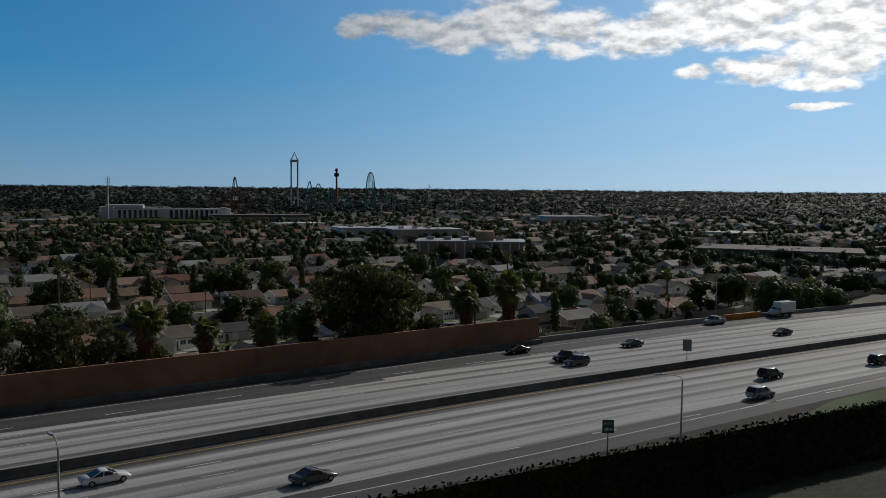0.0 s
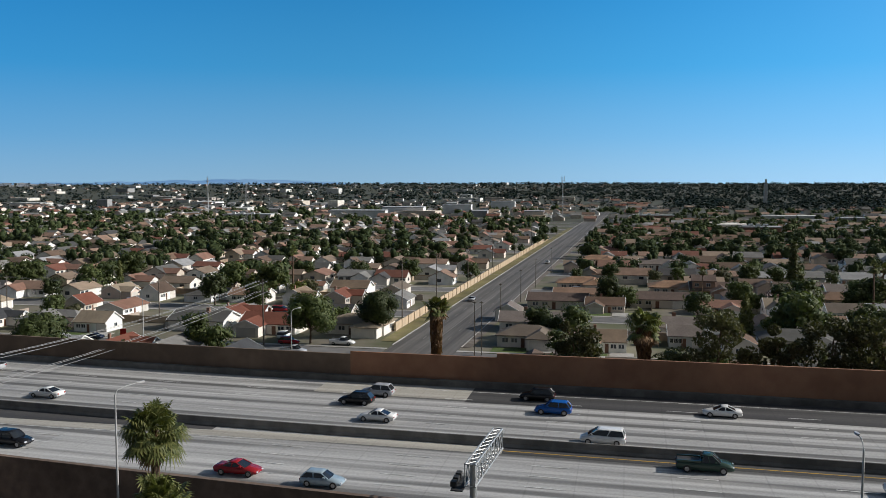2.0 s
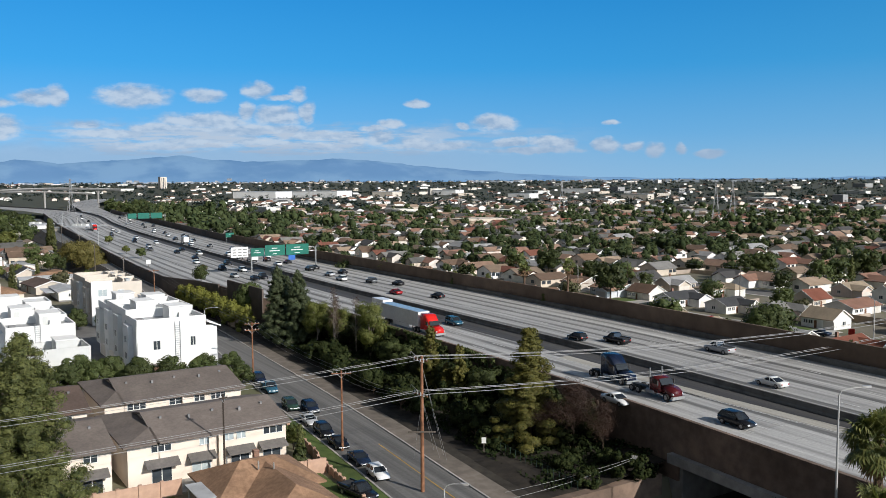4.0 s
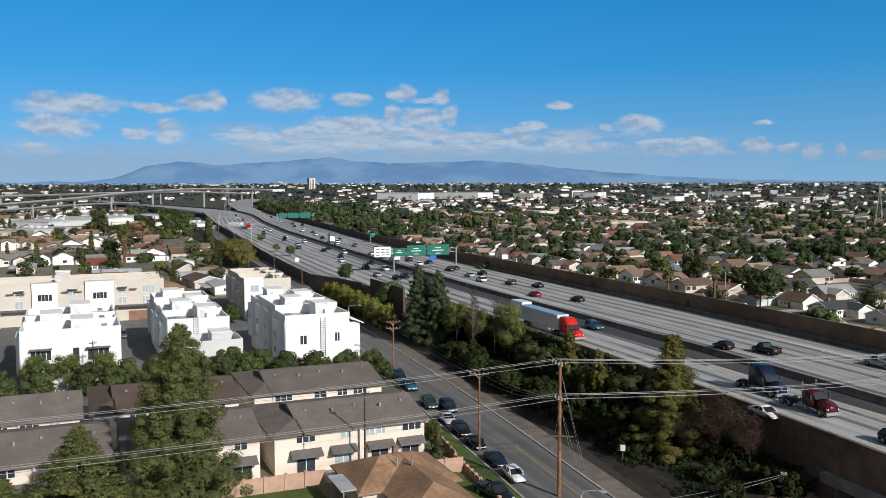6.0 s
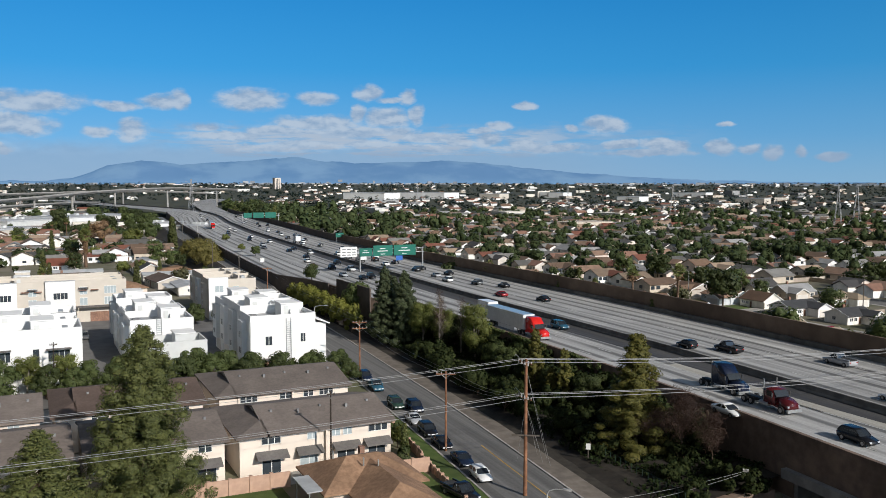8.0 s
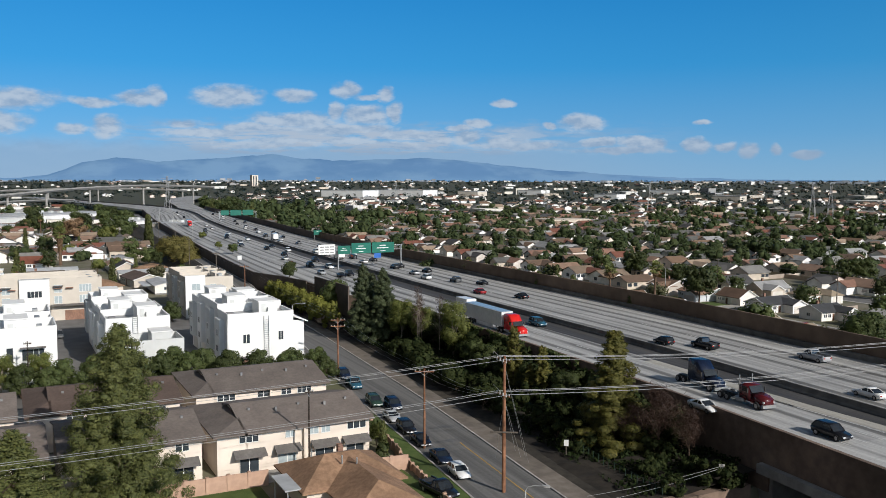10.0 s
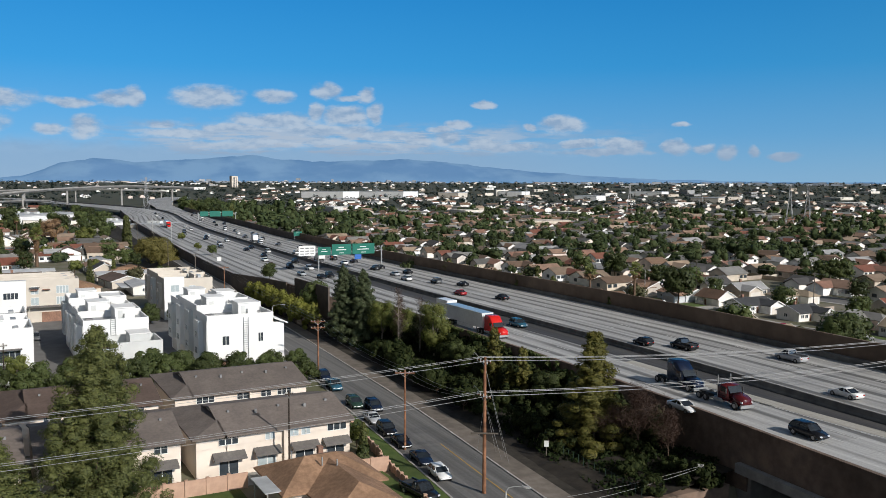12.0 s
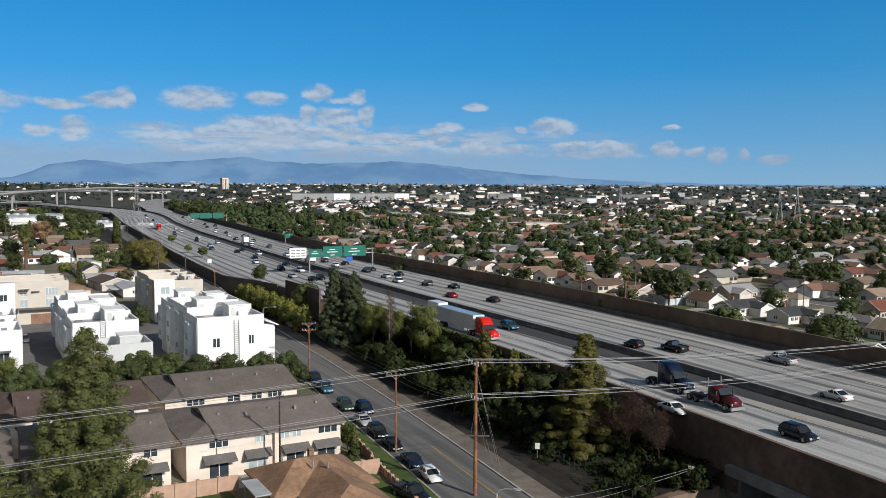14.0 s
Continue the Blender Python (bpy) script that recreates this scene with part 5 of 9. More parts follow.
def house(kind, label, w=15.0, d=9.0, h=2.8, rise=2.1, rear=False, wall="stucco", tiles="shingle"):
    """A one-family house; its front looks towards -y."""
    root = tagged(empty("house"), label=label, category="house")
    walls, roofs = bmesh.new(), bmesh.new()

    def merge(into, make, turn=None):
        bm = bmesh.new()
        make(bm)
        if turn:
            rot_bm(bm, *turn)
        bmesh.ops.recalc_face_normals(bm, faces=bm.faces[:])
        me = bpy.data.meshes.new("piece")
        bm.to_mesh(me)
        bm.free()
        into.from_mesh(me)
        bpy.data.meshes.remove(me)

    def barge(x, eave, z_e, z_r, turn=None):
        """White boards along a gable's two slopes."""
        def make(bm):
            loft(bm, [[(x - 0.06, y, z + 0.03), (x + 0.06, y, z + 0.03), (x + 0.06, y, z - 0.26), (x - 0.06, y, z - 0.26)] for y, z in ((-eave, z_e), (0, z_r), (eave, z_e))])
        trim = bmesh.new()
        merge(trim, make, turn)
        part("fascia", trim, M["frame_white"], root, "white board")

    e = 0.55
    hip = kind == "hip"
    slope = rise / (d / 2)
    merge(walls, lambda bm: gable_body(bm, -w / 2, w / 2, -d / 2, d / 2, 0, h, h + rise - 0.1, not hip))
    ex, hp = (e, (d / 2 + e) * 0.95) if hip else (0.35, 0)
    merge(roofs, lambda bm: slab_roof(bm, -w / 2 - ex, w / 2 + ex, 0, d / 2 + e, h - e * slope + 0.12, h + rise + 0.1, hip0=hp, hip1=hp))
    if not hip:
        for s in (-1, 1):
            barge(s * (w / 2 + ex + 0.05), d / 2 + e, h - e * slope + 0.12, h + rise + 0.1)
    if kind in ("wing", "cross", "two", "hip"):
        gx = w * (0.26 if kind != "cross" else -0.24)
        ww, wd, wr = 6.2, 4.6, 1.35
        merge(walls, lambda bm: gable_body(bm, -wd, 2.0, -ww / 2, ww / 2, 0, h - 0.02, h + wr - 0.08, not hip), (90, gx, -d / 2))
        z_e, z_r = h - 0.45 * wr / (ww / 2) + 0.14, h + wr + 0.12
        merge(roofs, lambda bm: slab_roof(bm, -wd - 0.4, 4.0, 0, ww / 2 + 0.45, z_e, z_r, hip0=(ww / 2) if hip else 0), (90, gx, -d / 2))
        if not hip:
            barge(-wd - 0.46, ww / 2 + 0.45, z_e, z_r, (90, gx, -d / 2))
        if not rear:
            part("garage_door", cube(gx - 2.4, gx + 2.4, -d / 2 - wd - 0.07, -d / 2 - wd + 0.02, 0, 2.2), M["garage"], root)
    else:
        if not rear:
            part("garage_door", cube(w * 0.2, w * 0.2 + 4.0, -d / 2 - 0.07, -d / 2 + 0.02, 0, 2.2), M["garage"], root)
        gx = w * 0.3
    if kind == "two":
        merge(walls, lambda bm: gable_body(bm, -w * 0.45, w * 0.12, -d / 2 + 0.6, d / 2 - 0.2, h - 0.3, h * 2, h * 2 + rise * 0.7))
        merge(roofs, lambda bm: slab_roof(bm, -w * 0.45 - 0.4, w * 0.12 + 0.4, 0.2, d / 2 + 0.2, h * 2 - 0.1, h * 2 + rise * 0.75))
        for x in (-w * 0.34, -w * 0.05):
            add_window(root, x, -d / 2 + 0.58, h + 0.9)
    part("wall", walls, M[wall], root)
    part("roof", roofs, M[tiles], root)
    if rear:
        # the back is what shows: a patio door and rear windows
        window_on(root, -w * 0.1, d / 2 + 0.03, 0.05, 180, 1.8, 2.0, 2)
        for x in (-w * 0.35, w * 0.3):
            add_window(root, x, d / 2 + 0.02, 1.0, 180, 1.3)
        add_window(root, w / 2 + 0.02, 0.8, 1.0, 90, 1.2)
        return root
    dx = -w * 0.05 if gx > 0 else w * 0.12
    part("door", cube(dx - 0.5, dx + 0.5, -d / 2 - 0.06, -d / 2 + 0.02, 0, 2.05), M["door"], root)
    for x in ((-w * 0.36, -w * 0.2) if gx > 0 else (w * 0.25, w * 0.4)):
        add_window(root, x, -d / 2 - 0.02, 1.0, 0, 1.3)
    for s in (-1, 1):
        add_window(root, s * w / 2 + s * 0.02, 0.8, 1.0, 90 * s, 1.2)
    if kind in ("wing", "cross", "two"):
        part("chimney", cube(-w * 0.12 - 0.4, -w * 0.12 + 0.4, d * 0.1, d * 0.1 + 0.6, h + 0.4, h + rise + 0.9), M["brick"], root)
    return root


KINDS = (("gable", "low stucco house with a shingle gable roof", 15.0, 9.0, 2.7, 1.75), ("wing", "stucco house with a gabled garage wing and shingle roof", 14.5, 9.5, 2.7, 1.75),
         ("hip", "low stucco house with a hipped shingle roof", 15, 10, 2.7, 1.7), ("cross", "stucco house with a front gable and shingle roof", 14, 9, 2.7, 2.0),
         ("two", "two-storey stucco house with shingle roofs", 14, 9.5, 2.8, 2.1), ("gable", "narrow stucco house with a steep gable roof", 12, 8.5, 2.8, 2.3))
HOUSES = [house(*k) for k in KINDS]
GREY = house("wing", "white house with a broad grey shingle roof and garage wing", 16, 10, 2.7, 1.7, wall="white_stucco", tiles="shingle_grey")
GARAGE = house("gable", "pale grey gabled garage with white trim", 7, 6.4, 2.8, 1.7, wall="grey_stucco", tiles="shingle_grey")
PINK = house("two", "two-storey pinkish stucco house with garage", 12, 9, 2.8, 2.0, wall="pinkwall", tiles="shingle_brown")
BROWN = house("gable", "long low house with a dark red-brown roof", 17, 10, 2.6, 1.6, wall="tan_stucco", tiles="shingle_brown")
TAN = house("hip", "low cream house with a wide tan roof", 16, 10, 2.7, 1.6, wall="cream", tiles="shingle_tan")
BACKS = [house(*k, True) for k in KINDS]

rng = np.random.default_rng(5)
TAKEN = []      # plan discs kept free of random houses and trees


def free(x, y, r):
    return all((x - a) ** 2 + (y - b) ** 2 > (r + c) ** 2 for a, b, c in TAKEN)


def in_sight(x, y):
    a = math.degrees(math.atan2(x, y))
    return -97 < a < 69


lawns, drives = bmesh.new(), bmesh.new()
far_houses = []      # (x, y, turn, width, depth, height, rise)


def lot(x, y, front, pick=None, turn=0.0):
    """A house with its lawn and drive; front -1: it looks towards -y."""
    k = pick if pick is not None else int(rng.choice(6, p=[0.24, 0.23, 0.16, 0.2, 0.03, 0.14]))
    rz = (turn if turn else 0 if front < 0 else 180) + rng.normal() * 1.0
    dist = math.hypot(x, y)
    if dist < 300:
        o = copy_thing((HOUSES if front < 0 or turn else BACKS)[k], pose(x, y, 0, 0, 0, rz))
        o.scale = (rng.uniform(0.66, 0.9), rng.uniform(0.7, 0.95), rng.uniform(0.82, 1.04))
        if turn == 0:
            yy = y + front * 8.4
            box(lawns, x - 7.0, x + 1.5, yy - 3.6, yy + 3.2, -0.2, 0.08)
            box(drives, x + 2.0 if front < 0 else x - 7.0, x + 7.0 if front < 0 else x - 2.0, yy - 4.5, yy + 4.6, -0.2, 0.1)
    else:
        far_houses.append((x, y, rz, rng.uniform(8.5, 13), rng.uniform(6.5, 8.8), 2.7, rng.uniform(1.4, 2.2)))


YARD = ["yard0", "yard1", "yard2", "yard3", "yard0", "ficus_far", "bush", "bush", "cyp", "pine", "palm", "palm_tall", "spring", "gold"]
YP = np.array([11, 12, 9, 9, 7, 14, 7, 5, 3, 4, 3, 2.5, 3, 1.5])
YP /= YP.sum()
far_trees = []


def yard_tree(x, y):
    if math.hypot(x, y) < 335:
        plant(PAT[YARD[int(rng.choice(len(YARD), p=YP))]], x, y, 0, rng.uniform(0.55, 1.05))
    else:
        k = 1.12 if x < -70 else 1.0
        far_trees.append((x, y, rng.uniform(1.8, 4.2) * k, rng.uniform(4, 8.5) * k))


# specially placed first, the rows afterwards
TAKEN += [(-41, 175 + 20 * i, 13 + 0.3 * i) for i in range(0, 45)]
for x, y, k, rz in ((86, 206, 3, 0), (-84, 198, 3, 0), (-63.5, 202, 2, 0), (102, 208, 0, 0), (-103, 199, 1, 180), (213, 292, 5, 90), (36, 199, 2, 0), (62, 203, 1, 0)):
    copy_thing(HOUSES[k], pose(x, y, 0, 0, 0, rz))
    TAKEN.append((x, y, 6.5))
for pattern, x, y, rz, r in ((GREY, -22.5, 214, 4, 11), (BROWN, -19.5, 254, 0, 9), (TAN, -15, 299, 0, 9), (GARAGE, 12.7, 199, 0, 5), (BROWN, 9.5, 262, 0, 10), (PINK, 25.5, 286, 0, 7), (GREY, 13, 374, 0, 9), (TAN, -12.5, 391, 0, 9),
                             (GREY, 68.5, 291, 0, 9), (BROWN, 54.5, 296, 0, 7), (TAN, 15.2, 292, 0, 5), (GREY, 13, 212, 0, 8), (GARAGE, -30.5, 228, 90, 4)):
    copy_thing(pattern, pose(x, y, 0, 0, 0, rz))
    TAKEN.append((x, y, r))
for y in ROWS:
    for side in (-1, 1):
        yy = y + side * 15.6
        for x in np.arange(-880, 700, 15.2):
            x = x + rng.normal() * 1.3 + (8 if side > 0 else 0)
            mid = -43.5 + (yy - 175) * lean
            if abs(x - mid) < 19.5 or not in_sight(x, yy) or math.hypot(x, yy) > 900:
                continue
            if yy < far_y(x) + 14 or not free(x, yy, 6) or rng.uniform() < 0.04:
                continue
            if math.hypot(x - 300, yy - 380) < 85 or math.hypot(x - 430, yy - 255) < 95:
                continue
            lot(x, yy + rng.normal() * 1.3, -side, turn=90 if rng.uniform() < (0.66 if x < -40 else 0.2) else 0)
            for _ in range(rng.poisson(0.95 if x < -40 else 1.6 if x < 45 else 2.0)):
                yard_tree(x + rng.uniform(-9, 9), yy + side * rng.uniform(6.0, 11.5))
            if rng.uniform() < (0.25 if x < -40 else 0.4):
                yard_tree(x + rng.uniform(-8, 8), yy - side * rng.uniform(8, 10.5))
tagged(part("front_lawns", lawns, M["lawn"]), label="small green front lawns", category="lawn", kind="stuff")
tagged(part("driveways", drives, M["drive"]), label="pale concrete driveways", category="driveway", kind="stuff")
# ---------------------------------------------------------------- far suburb, one mesh a kind
for _ in range(5200):
    a, d = radians(rng.uniform(-97, 69)), 430 + 3900 * rng.uniform() ** 1.7
    x, y = math.sin(a) * d, math.cos(a) * d
    if near_y(max(-1690, min(690, x))) - 30 < y < far_y(max(-1690, min(690, x))) + 12 and x > -1700:
        continue
    if a > 0.0 and d > 1750 and rng.uniform() < 0.93:
        continue
    if d > 1700 and rng.uniform() < 0.72:
        continue
    if y > 830 or d > 880 or y < 100:
        far_houses.append((x, y, rng.choice((0, 90)) + rng.normal() * 3, rng.uniform(10, 17), rng.uniform(8, 11), rng.uniform(2.8, 4.0), rng.uniform(1.4, 2.6)))


def far_house_mesh():
    wv, wf, rv, rf, gv, gf = [], [], [], [], [], []

    def gable(place, w, d, h, rise):
        b = len(wv)
        wv.extend(place(px, py, pz) for pz in (0, h) for px, py in ((-w / 2, -d / 2), (w / 2, -d / 2), (w / 2, d / 2), (-w / 2, d / 2)))
        wv.extend((place(-w / 2, 0, h + rise), place(w / 2, 0, h + rise)))
        wf.extend(((b, b + 1, b + 5, b + 4), (b + 1, b + 2, b + 6, b + 9, b + 5), (b + 2, b + 3, b + 7, b + 6), (b + 3, b, b + 4, b + 8, b + 7)))
        b = len(rv)
        for t in (0.15, -0.05):
            rv.extend(place(px, py, pz + t) for px, py, pz in ((-w / 2 - 0.4, -d / 2 - 0.5, h - 0.2), (w / 2 + 0.4, -d / 2 - 0.5, h - 0.2), (w / 2 + 0.4, 0, h + rise), (-w / 2 - 0.4, 0, h + rise), (w / 2 + 0.4, d / 2 + 0.5, h - 0.2), (-w / 2 - 0.4, d / 2 + 0.5, h - 0.2)))
        rf.extend(((b, b + 1, b + 2, b + 3), (b + 3, b + 2, b + 4, b + 5), (b + 6, b + 9, b + 8, b + 7), (b + 9, b + 11, b + 10, b + 8), (b, b + 6, b + 7, b + 1), (b + 4, b + 10, b + 11, b + 5)))

    def pane(place, x, y, rz, w, h, z):
        c, s = math.cos(radians(rz)), math.sin(radians(rz))
        b = len(gv)
        for y0 in (-0.04, 0.1):
            gv.extend(place(x + px * c - y0 * s, y + px * s + y0 * c, pz) for px, pz in ((-w / 2, z), (w / 2, z), (w / 2, z + h), (-w / 2, z + h)))
        gf.extend(((b, b + 1, b + 2, b + 3), (b, b + 4, b + 5, b + 1), (b + 1, b + 5, b + 6, b + 2), (b + 2, b + 6, b + 7, b + 3), (b + 3, b + 7, b + 4, b)))

    for i, (x, y, rz, w, d, h, rise) in enumerate(far_houses):
        lift = swell(math.hypot(x, y))

        def placer(deg, ox=0.0, oy=0.0):
            c, s = math.cos(radians(rz)), math.sin(radians(rz))
            k, m = math.cos(radians(deg)), math.sin(radians(deg))

            def place(px, py, pz):
                qx, qy = ox + px * k - py * m, oy + px * m + py * k
                return (x + qx * c - qy * s, y + qx * s + qy * c, pz + lift)
            return place
        main = placer(0)
        gable(main, w, d, h, rise)
        if math.hypot(x, y) < 640:
            if i % 3:
                gable(placer(90, w * (0.25 if i % 2 else -0.25), -d / 2 - 1.2), 7.0, 5.8, h, 1.5)
            for px, py, q in ((-w * 0.2 if i % 2 else w * 0.2, -d / 2, 0), (-w * 0.4 if i % 2 else w * 0.4, -d / 2, 0), (w / 2, 0.6, 90), (-w / 2, 0.6, -90), (w * 0.2, d / 2, 180), (-w * 0.25, d / 2, 180)):
                pane(main, px, py, q, 1.6, 1.15, 0.95)
    tagged(new("far_house_walls", raw("far_house_walls", wv, wf, M["far_wall"])), label="pale stucco walls of distant houses", category="houses", kind="stuff")
    tagged(new("far_house_roofs", raw("far_house_roofs", rv, rf, M["far_roof"])), label="brown and grey roofs of distant houses", category="houses", kind="stuff")
    tagged(new("far_house_windows", raw("far_house_windows", gv, gf, M["glass"])), label="dark windows of distant houses", category="windows", kind="stuff")


M["far_wall"] = island_ramp("distant stucco", [(0.78, 0.76, 0.71), (0.84, 0.84, 0.83), (0.54, 0.47, 0.39), (0.83, 0.80, 0.75), (0.64, 0.60, 0.55), (0.84, 0.83, 0.82), (0.72, 0.61, 0.54)])
M["far_roof"] = island_ramp("distant roofs", [(0.130, 0.085, 0.058), (0.100, 0.098, 0.092), (0.170, 0.108, 0.070), (0.060, 0.058, 0.058), (0.190, 0.140, 0.100), (0.170, 0.065, 0.042), (0.190, 0.185, 0.175), (0.240, 0.155, 0.110), (0.288, 0.288, 0.288), (0.288, 0.215, 0.155), (0.220, 0.120, 0.085)])
# wall colours greyed and blued in place of distance haze
M["town_block"] = island_ramp("far town walls with painted haze", [(0.30, 0.33, 0.38), (0.42, 0.45, 0.49), (0.24, 0.27, 0.31), (0.36, 0.38, 0.41), (0.20, 0.23, 0.27)])
M["far_block"] = island_ramp("distant blocks", [(0.62, 0.61, 0.58), (0.70, 0.69, 0.66), (0.42, 0.38, 0.33), (0.55, 0.48, 0.40), (0.30, 0.30, 0.30), (0.66, 0.62, 0.55)])
# towards the funfair the houses give way to woods
far_houses = [p for p in far_houses if p[0] < 40 or math.hypot(p[0], p[1]) < 1150 + 150 * math.sin(p[0] * 0.01) or int(p[0] * 7 + p[1] * 13) % 10 == 0]
far_house_mesh()

# distant low warehouses and shops
bm = bmesh.new()
for _ in range(300):
    a, d = radians(rng.uniform(-97, 69)), rng.uniform(700, 4300)
    x, y = math.sin(a) * d, math.cos(a) * d
    if near_y(max(-1690, min(690, x))) - 50 < y < far_y(max(-1690, min(690, x))) + 50:
        continue
    if abs(x + 30) < 90 or (x > 0 and d > 1000 and rng.uniform() < 0.85):
        continue
    w, dd, h = rng.uniform(12, 50), rng.uniform(12, 40), rng.uniform(4, 7.5) + (rng.uniform(3, 8) if rng.uniform() < 0.06 else 0)
    box(bm, -w / 2, w / 2, -dd / 2, dd / 2, 0, h, pose(x, y, swell(d), 0, 0, rng.normal() * 4))
tagged(part("distant_buildings", bm, M["far_block"]), label="pale distant shops and warehouses among trees", category="buildings", kind="stuff")

# distant tree cover
for i in range(15500):
    a, d = radians(rng.uniform(-98, 70) if i < 12600 else rng.uniform(0, 70)), 420 + 4000 * rng.uniform() ** 1.45
    x, y = math.sin(a) * d, math.cos(a) * d
    cx = max(-1690, min(690, x))
    if x > -1690 and fs_y(max(-1190, min(190, x))) - 8 < y < far_y(cx) + 8:
        continue
    if abs(x + 40.7 - (y - 175) * lean) < 13 and y < 1000:
        continue
    if d < 1000 and rng.uniform() < (0.8 if x < -40 else 0.5):
        continue
    big = (1.0 + d / 5200) * (1.1 if x < -70 and d < 1100 else 1.0)
    far_trees.append((x, y, rng.uniform(2.2, 5.0) * big, rng.uniform(4, 9.0) * (1 + d / 9000)))


# groves between the rows of houses west of the cross street
r5 = np.random.default_rng(505)
for _ in range(46):
    a, d = radians(r5.uniform(-76, -22)), r5.uniform(370, 1050)
    gx, gy = math.sin(a) * d, math.cos(a) * d
    for _ in range(int(r5.integers(3, 9))):
        x, y = gx + r5.normal() * 13, gy + r5.normal() * 5
        if y > far_y(max(-1690, x)) + 14 and math.hypot(x, y) > 350:
            far_trees.append((x, y, r5.uniform(3.0, 5.6), r5.uniform(6.5, 12)))

# tall trees behind the far sound wall
for _ in range(110):
    x = r5.uniform(-1200, -540)
    y = far_y(x) + 16 + 110 * r5.uniform() ** 1.5
    far_trees.append((x, y, r5.uniform(4.0, 7.5), r5.uniform(10, 19)))

# the woods behind the funfair close up to a solid cover
for _ in range(9000):
    a = radians(r5.uniform(-32, 70))
    d = (1750 if a < 0.05 else 1250) + 2750 * r5.uniform() ** 1.2
    if r5.uniform() > (math.degrees(a) + 32) / 44:
        continue
    far_trees.append((math.sin(a) * d, math.cos(a) * d, r5.uniform(3.5, 6.5) * (1 + d / 6000), r5.uniform(6, 9.5) * (1 + d / 9000)))


def far_tree_mesh(name, trees, faces_each, label):
    """Crowns of a few lobes each, clad in small leaf faces that lie on them."""
    cs, sz, ns, mids, rads = [], [], [], [], []
    r2 = np.random.default_rng(77)
    for x, y, r, h in trees:
        lobes = 3 if faces_each > 60 else 2
        for k in range(lobes):
            n = faces_each // lobes
            mid = np.array([x + r2.normal() * r * 0.42, y + r2.normal() * r * 0.42, swell(math.hypot(x, y)) + h * r2.uniform(0.42, 0.68)])
            b = ball(r2, n, (r * 0.68, r * 0.68, h * 0.36), 0.8)
            cs.append(mid + b)
            mids.append(mid), rads.append((r * 0.52, r * 0.52, h * 0.27))
            ns.append(b / (np.linalg.norm(b, axis=1)[:, None] + 1e-6) + [0, 0, 0.25 if faces_each > 40 else 1.6])
            sz.append(np.full(n, r * (0.2 if faces_each > 100 else 0.30 if faces_each > 40 else 0.42)))
    c, s = np.concatenate(cs), np.concatenate(sz)
    me = quads(name, c, s, r2, M["leaf_far" if faces_each > 40 else "leaf_forest"], normals=np.concatenate(ns), tri=True, cores=(np.array(mids), np.array(rads)) if faces_each > 40 else None)
    tagged(new(name, me), label=label, category="trees", kind="stuff")


close = [t for t in far_trees if math.hypot(t[0], t[1]) < 600]
middle = [t for t in far_trees if 600 <= math.hypot(t[0], t[1]) < 1100]
away = [t for t in far_trees if math.hypot(t[0], t[1]) >= 1100]
far_tree_mesh("distant_trees", close, 105, "dark green tree crowns among distant houses")
far_tree_mesh("middle_trees", middle, 42, "dark green tree crowns among rows of houses")
far_tree_mesh("horizon_trees", away, 14, "dark band of trees along the horizon")

# hills on the horizon, their haze painted in as a blue glow


def hills(name, a0, a1, d, profile, label):
    bm = bmesh.new()
    n = 420
    grid = []
    for i in range(n + 1):
        a = a0 + (a1 - a0) * i / n
        h = profile(a)
        col = []
        for j, (dd, k) in enumerate(((-420, 0.0), (-300, 0.25), (-180, 0.55), (-80, 0.82), (0, 1.0), (80, 0.7))):
            wob = 1 + 0.14 * noise.noise((a * 0.5, j * 0.9, 3.0)) if 0 < j < 4 else 1
            x, y, _ = at(a, d + dd)
            col.append(bm.verts.new((x, y, -2 + h * k * wob)))
        grid.append(col)
    for p, q in zip(grid, grid[1:]):
        for j in range(5):
            bm.faces.new((p[j], q[j], q[j + 1], p[j + 1]))
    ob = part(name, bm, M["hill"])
    ob.data.shade_smooth()
    return tagged(ob, label=label, category="hills", kind="structure")


def ridge(points, rough, seed):
    xs, ys = [p[0] for p in points], [p[1] for p in points]
    return lambda a: max(-3.0, float(np.interp(a, xs, ys)) + rough * noise.noise((a * 0.6, seed, 0)) + rough * 0.5 * noise.noise((a * 2.1, seed, 5)))


RIDGE = ridge(((-106, 52), (-92, 46), (-90.4, 47), (-87.6, 60), (-86.4, 92), (-85.5, 124), (-83.7, 152), (-81.2, 134), (-78.6, 146), (-75.8, 161), (-74.1, 175), (-72.5, 157), (-70.3, 143), (-67.2, 148), (-64.8, 157), (-62.2, 146), (-59.3, 120), (-55.7, 92), (-52.1, 71), (-49, 57), (-44, 46), (-38, 42), (-34, 42), (-30, 50), (-26, 60), (-22, 54), (-18, 38), (-12, 24), (-6, 8), (0, -6), (12, -9)), 7, 1.0)
hills("backdrop_hills", -106, 12, 4650, RIDGE, "blue mountain ridge on the horizon with painted haze")


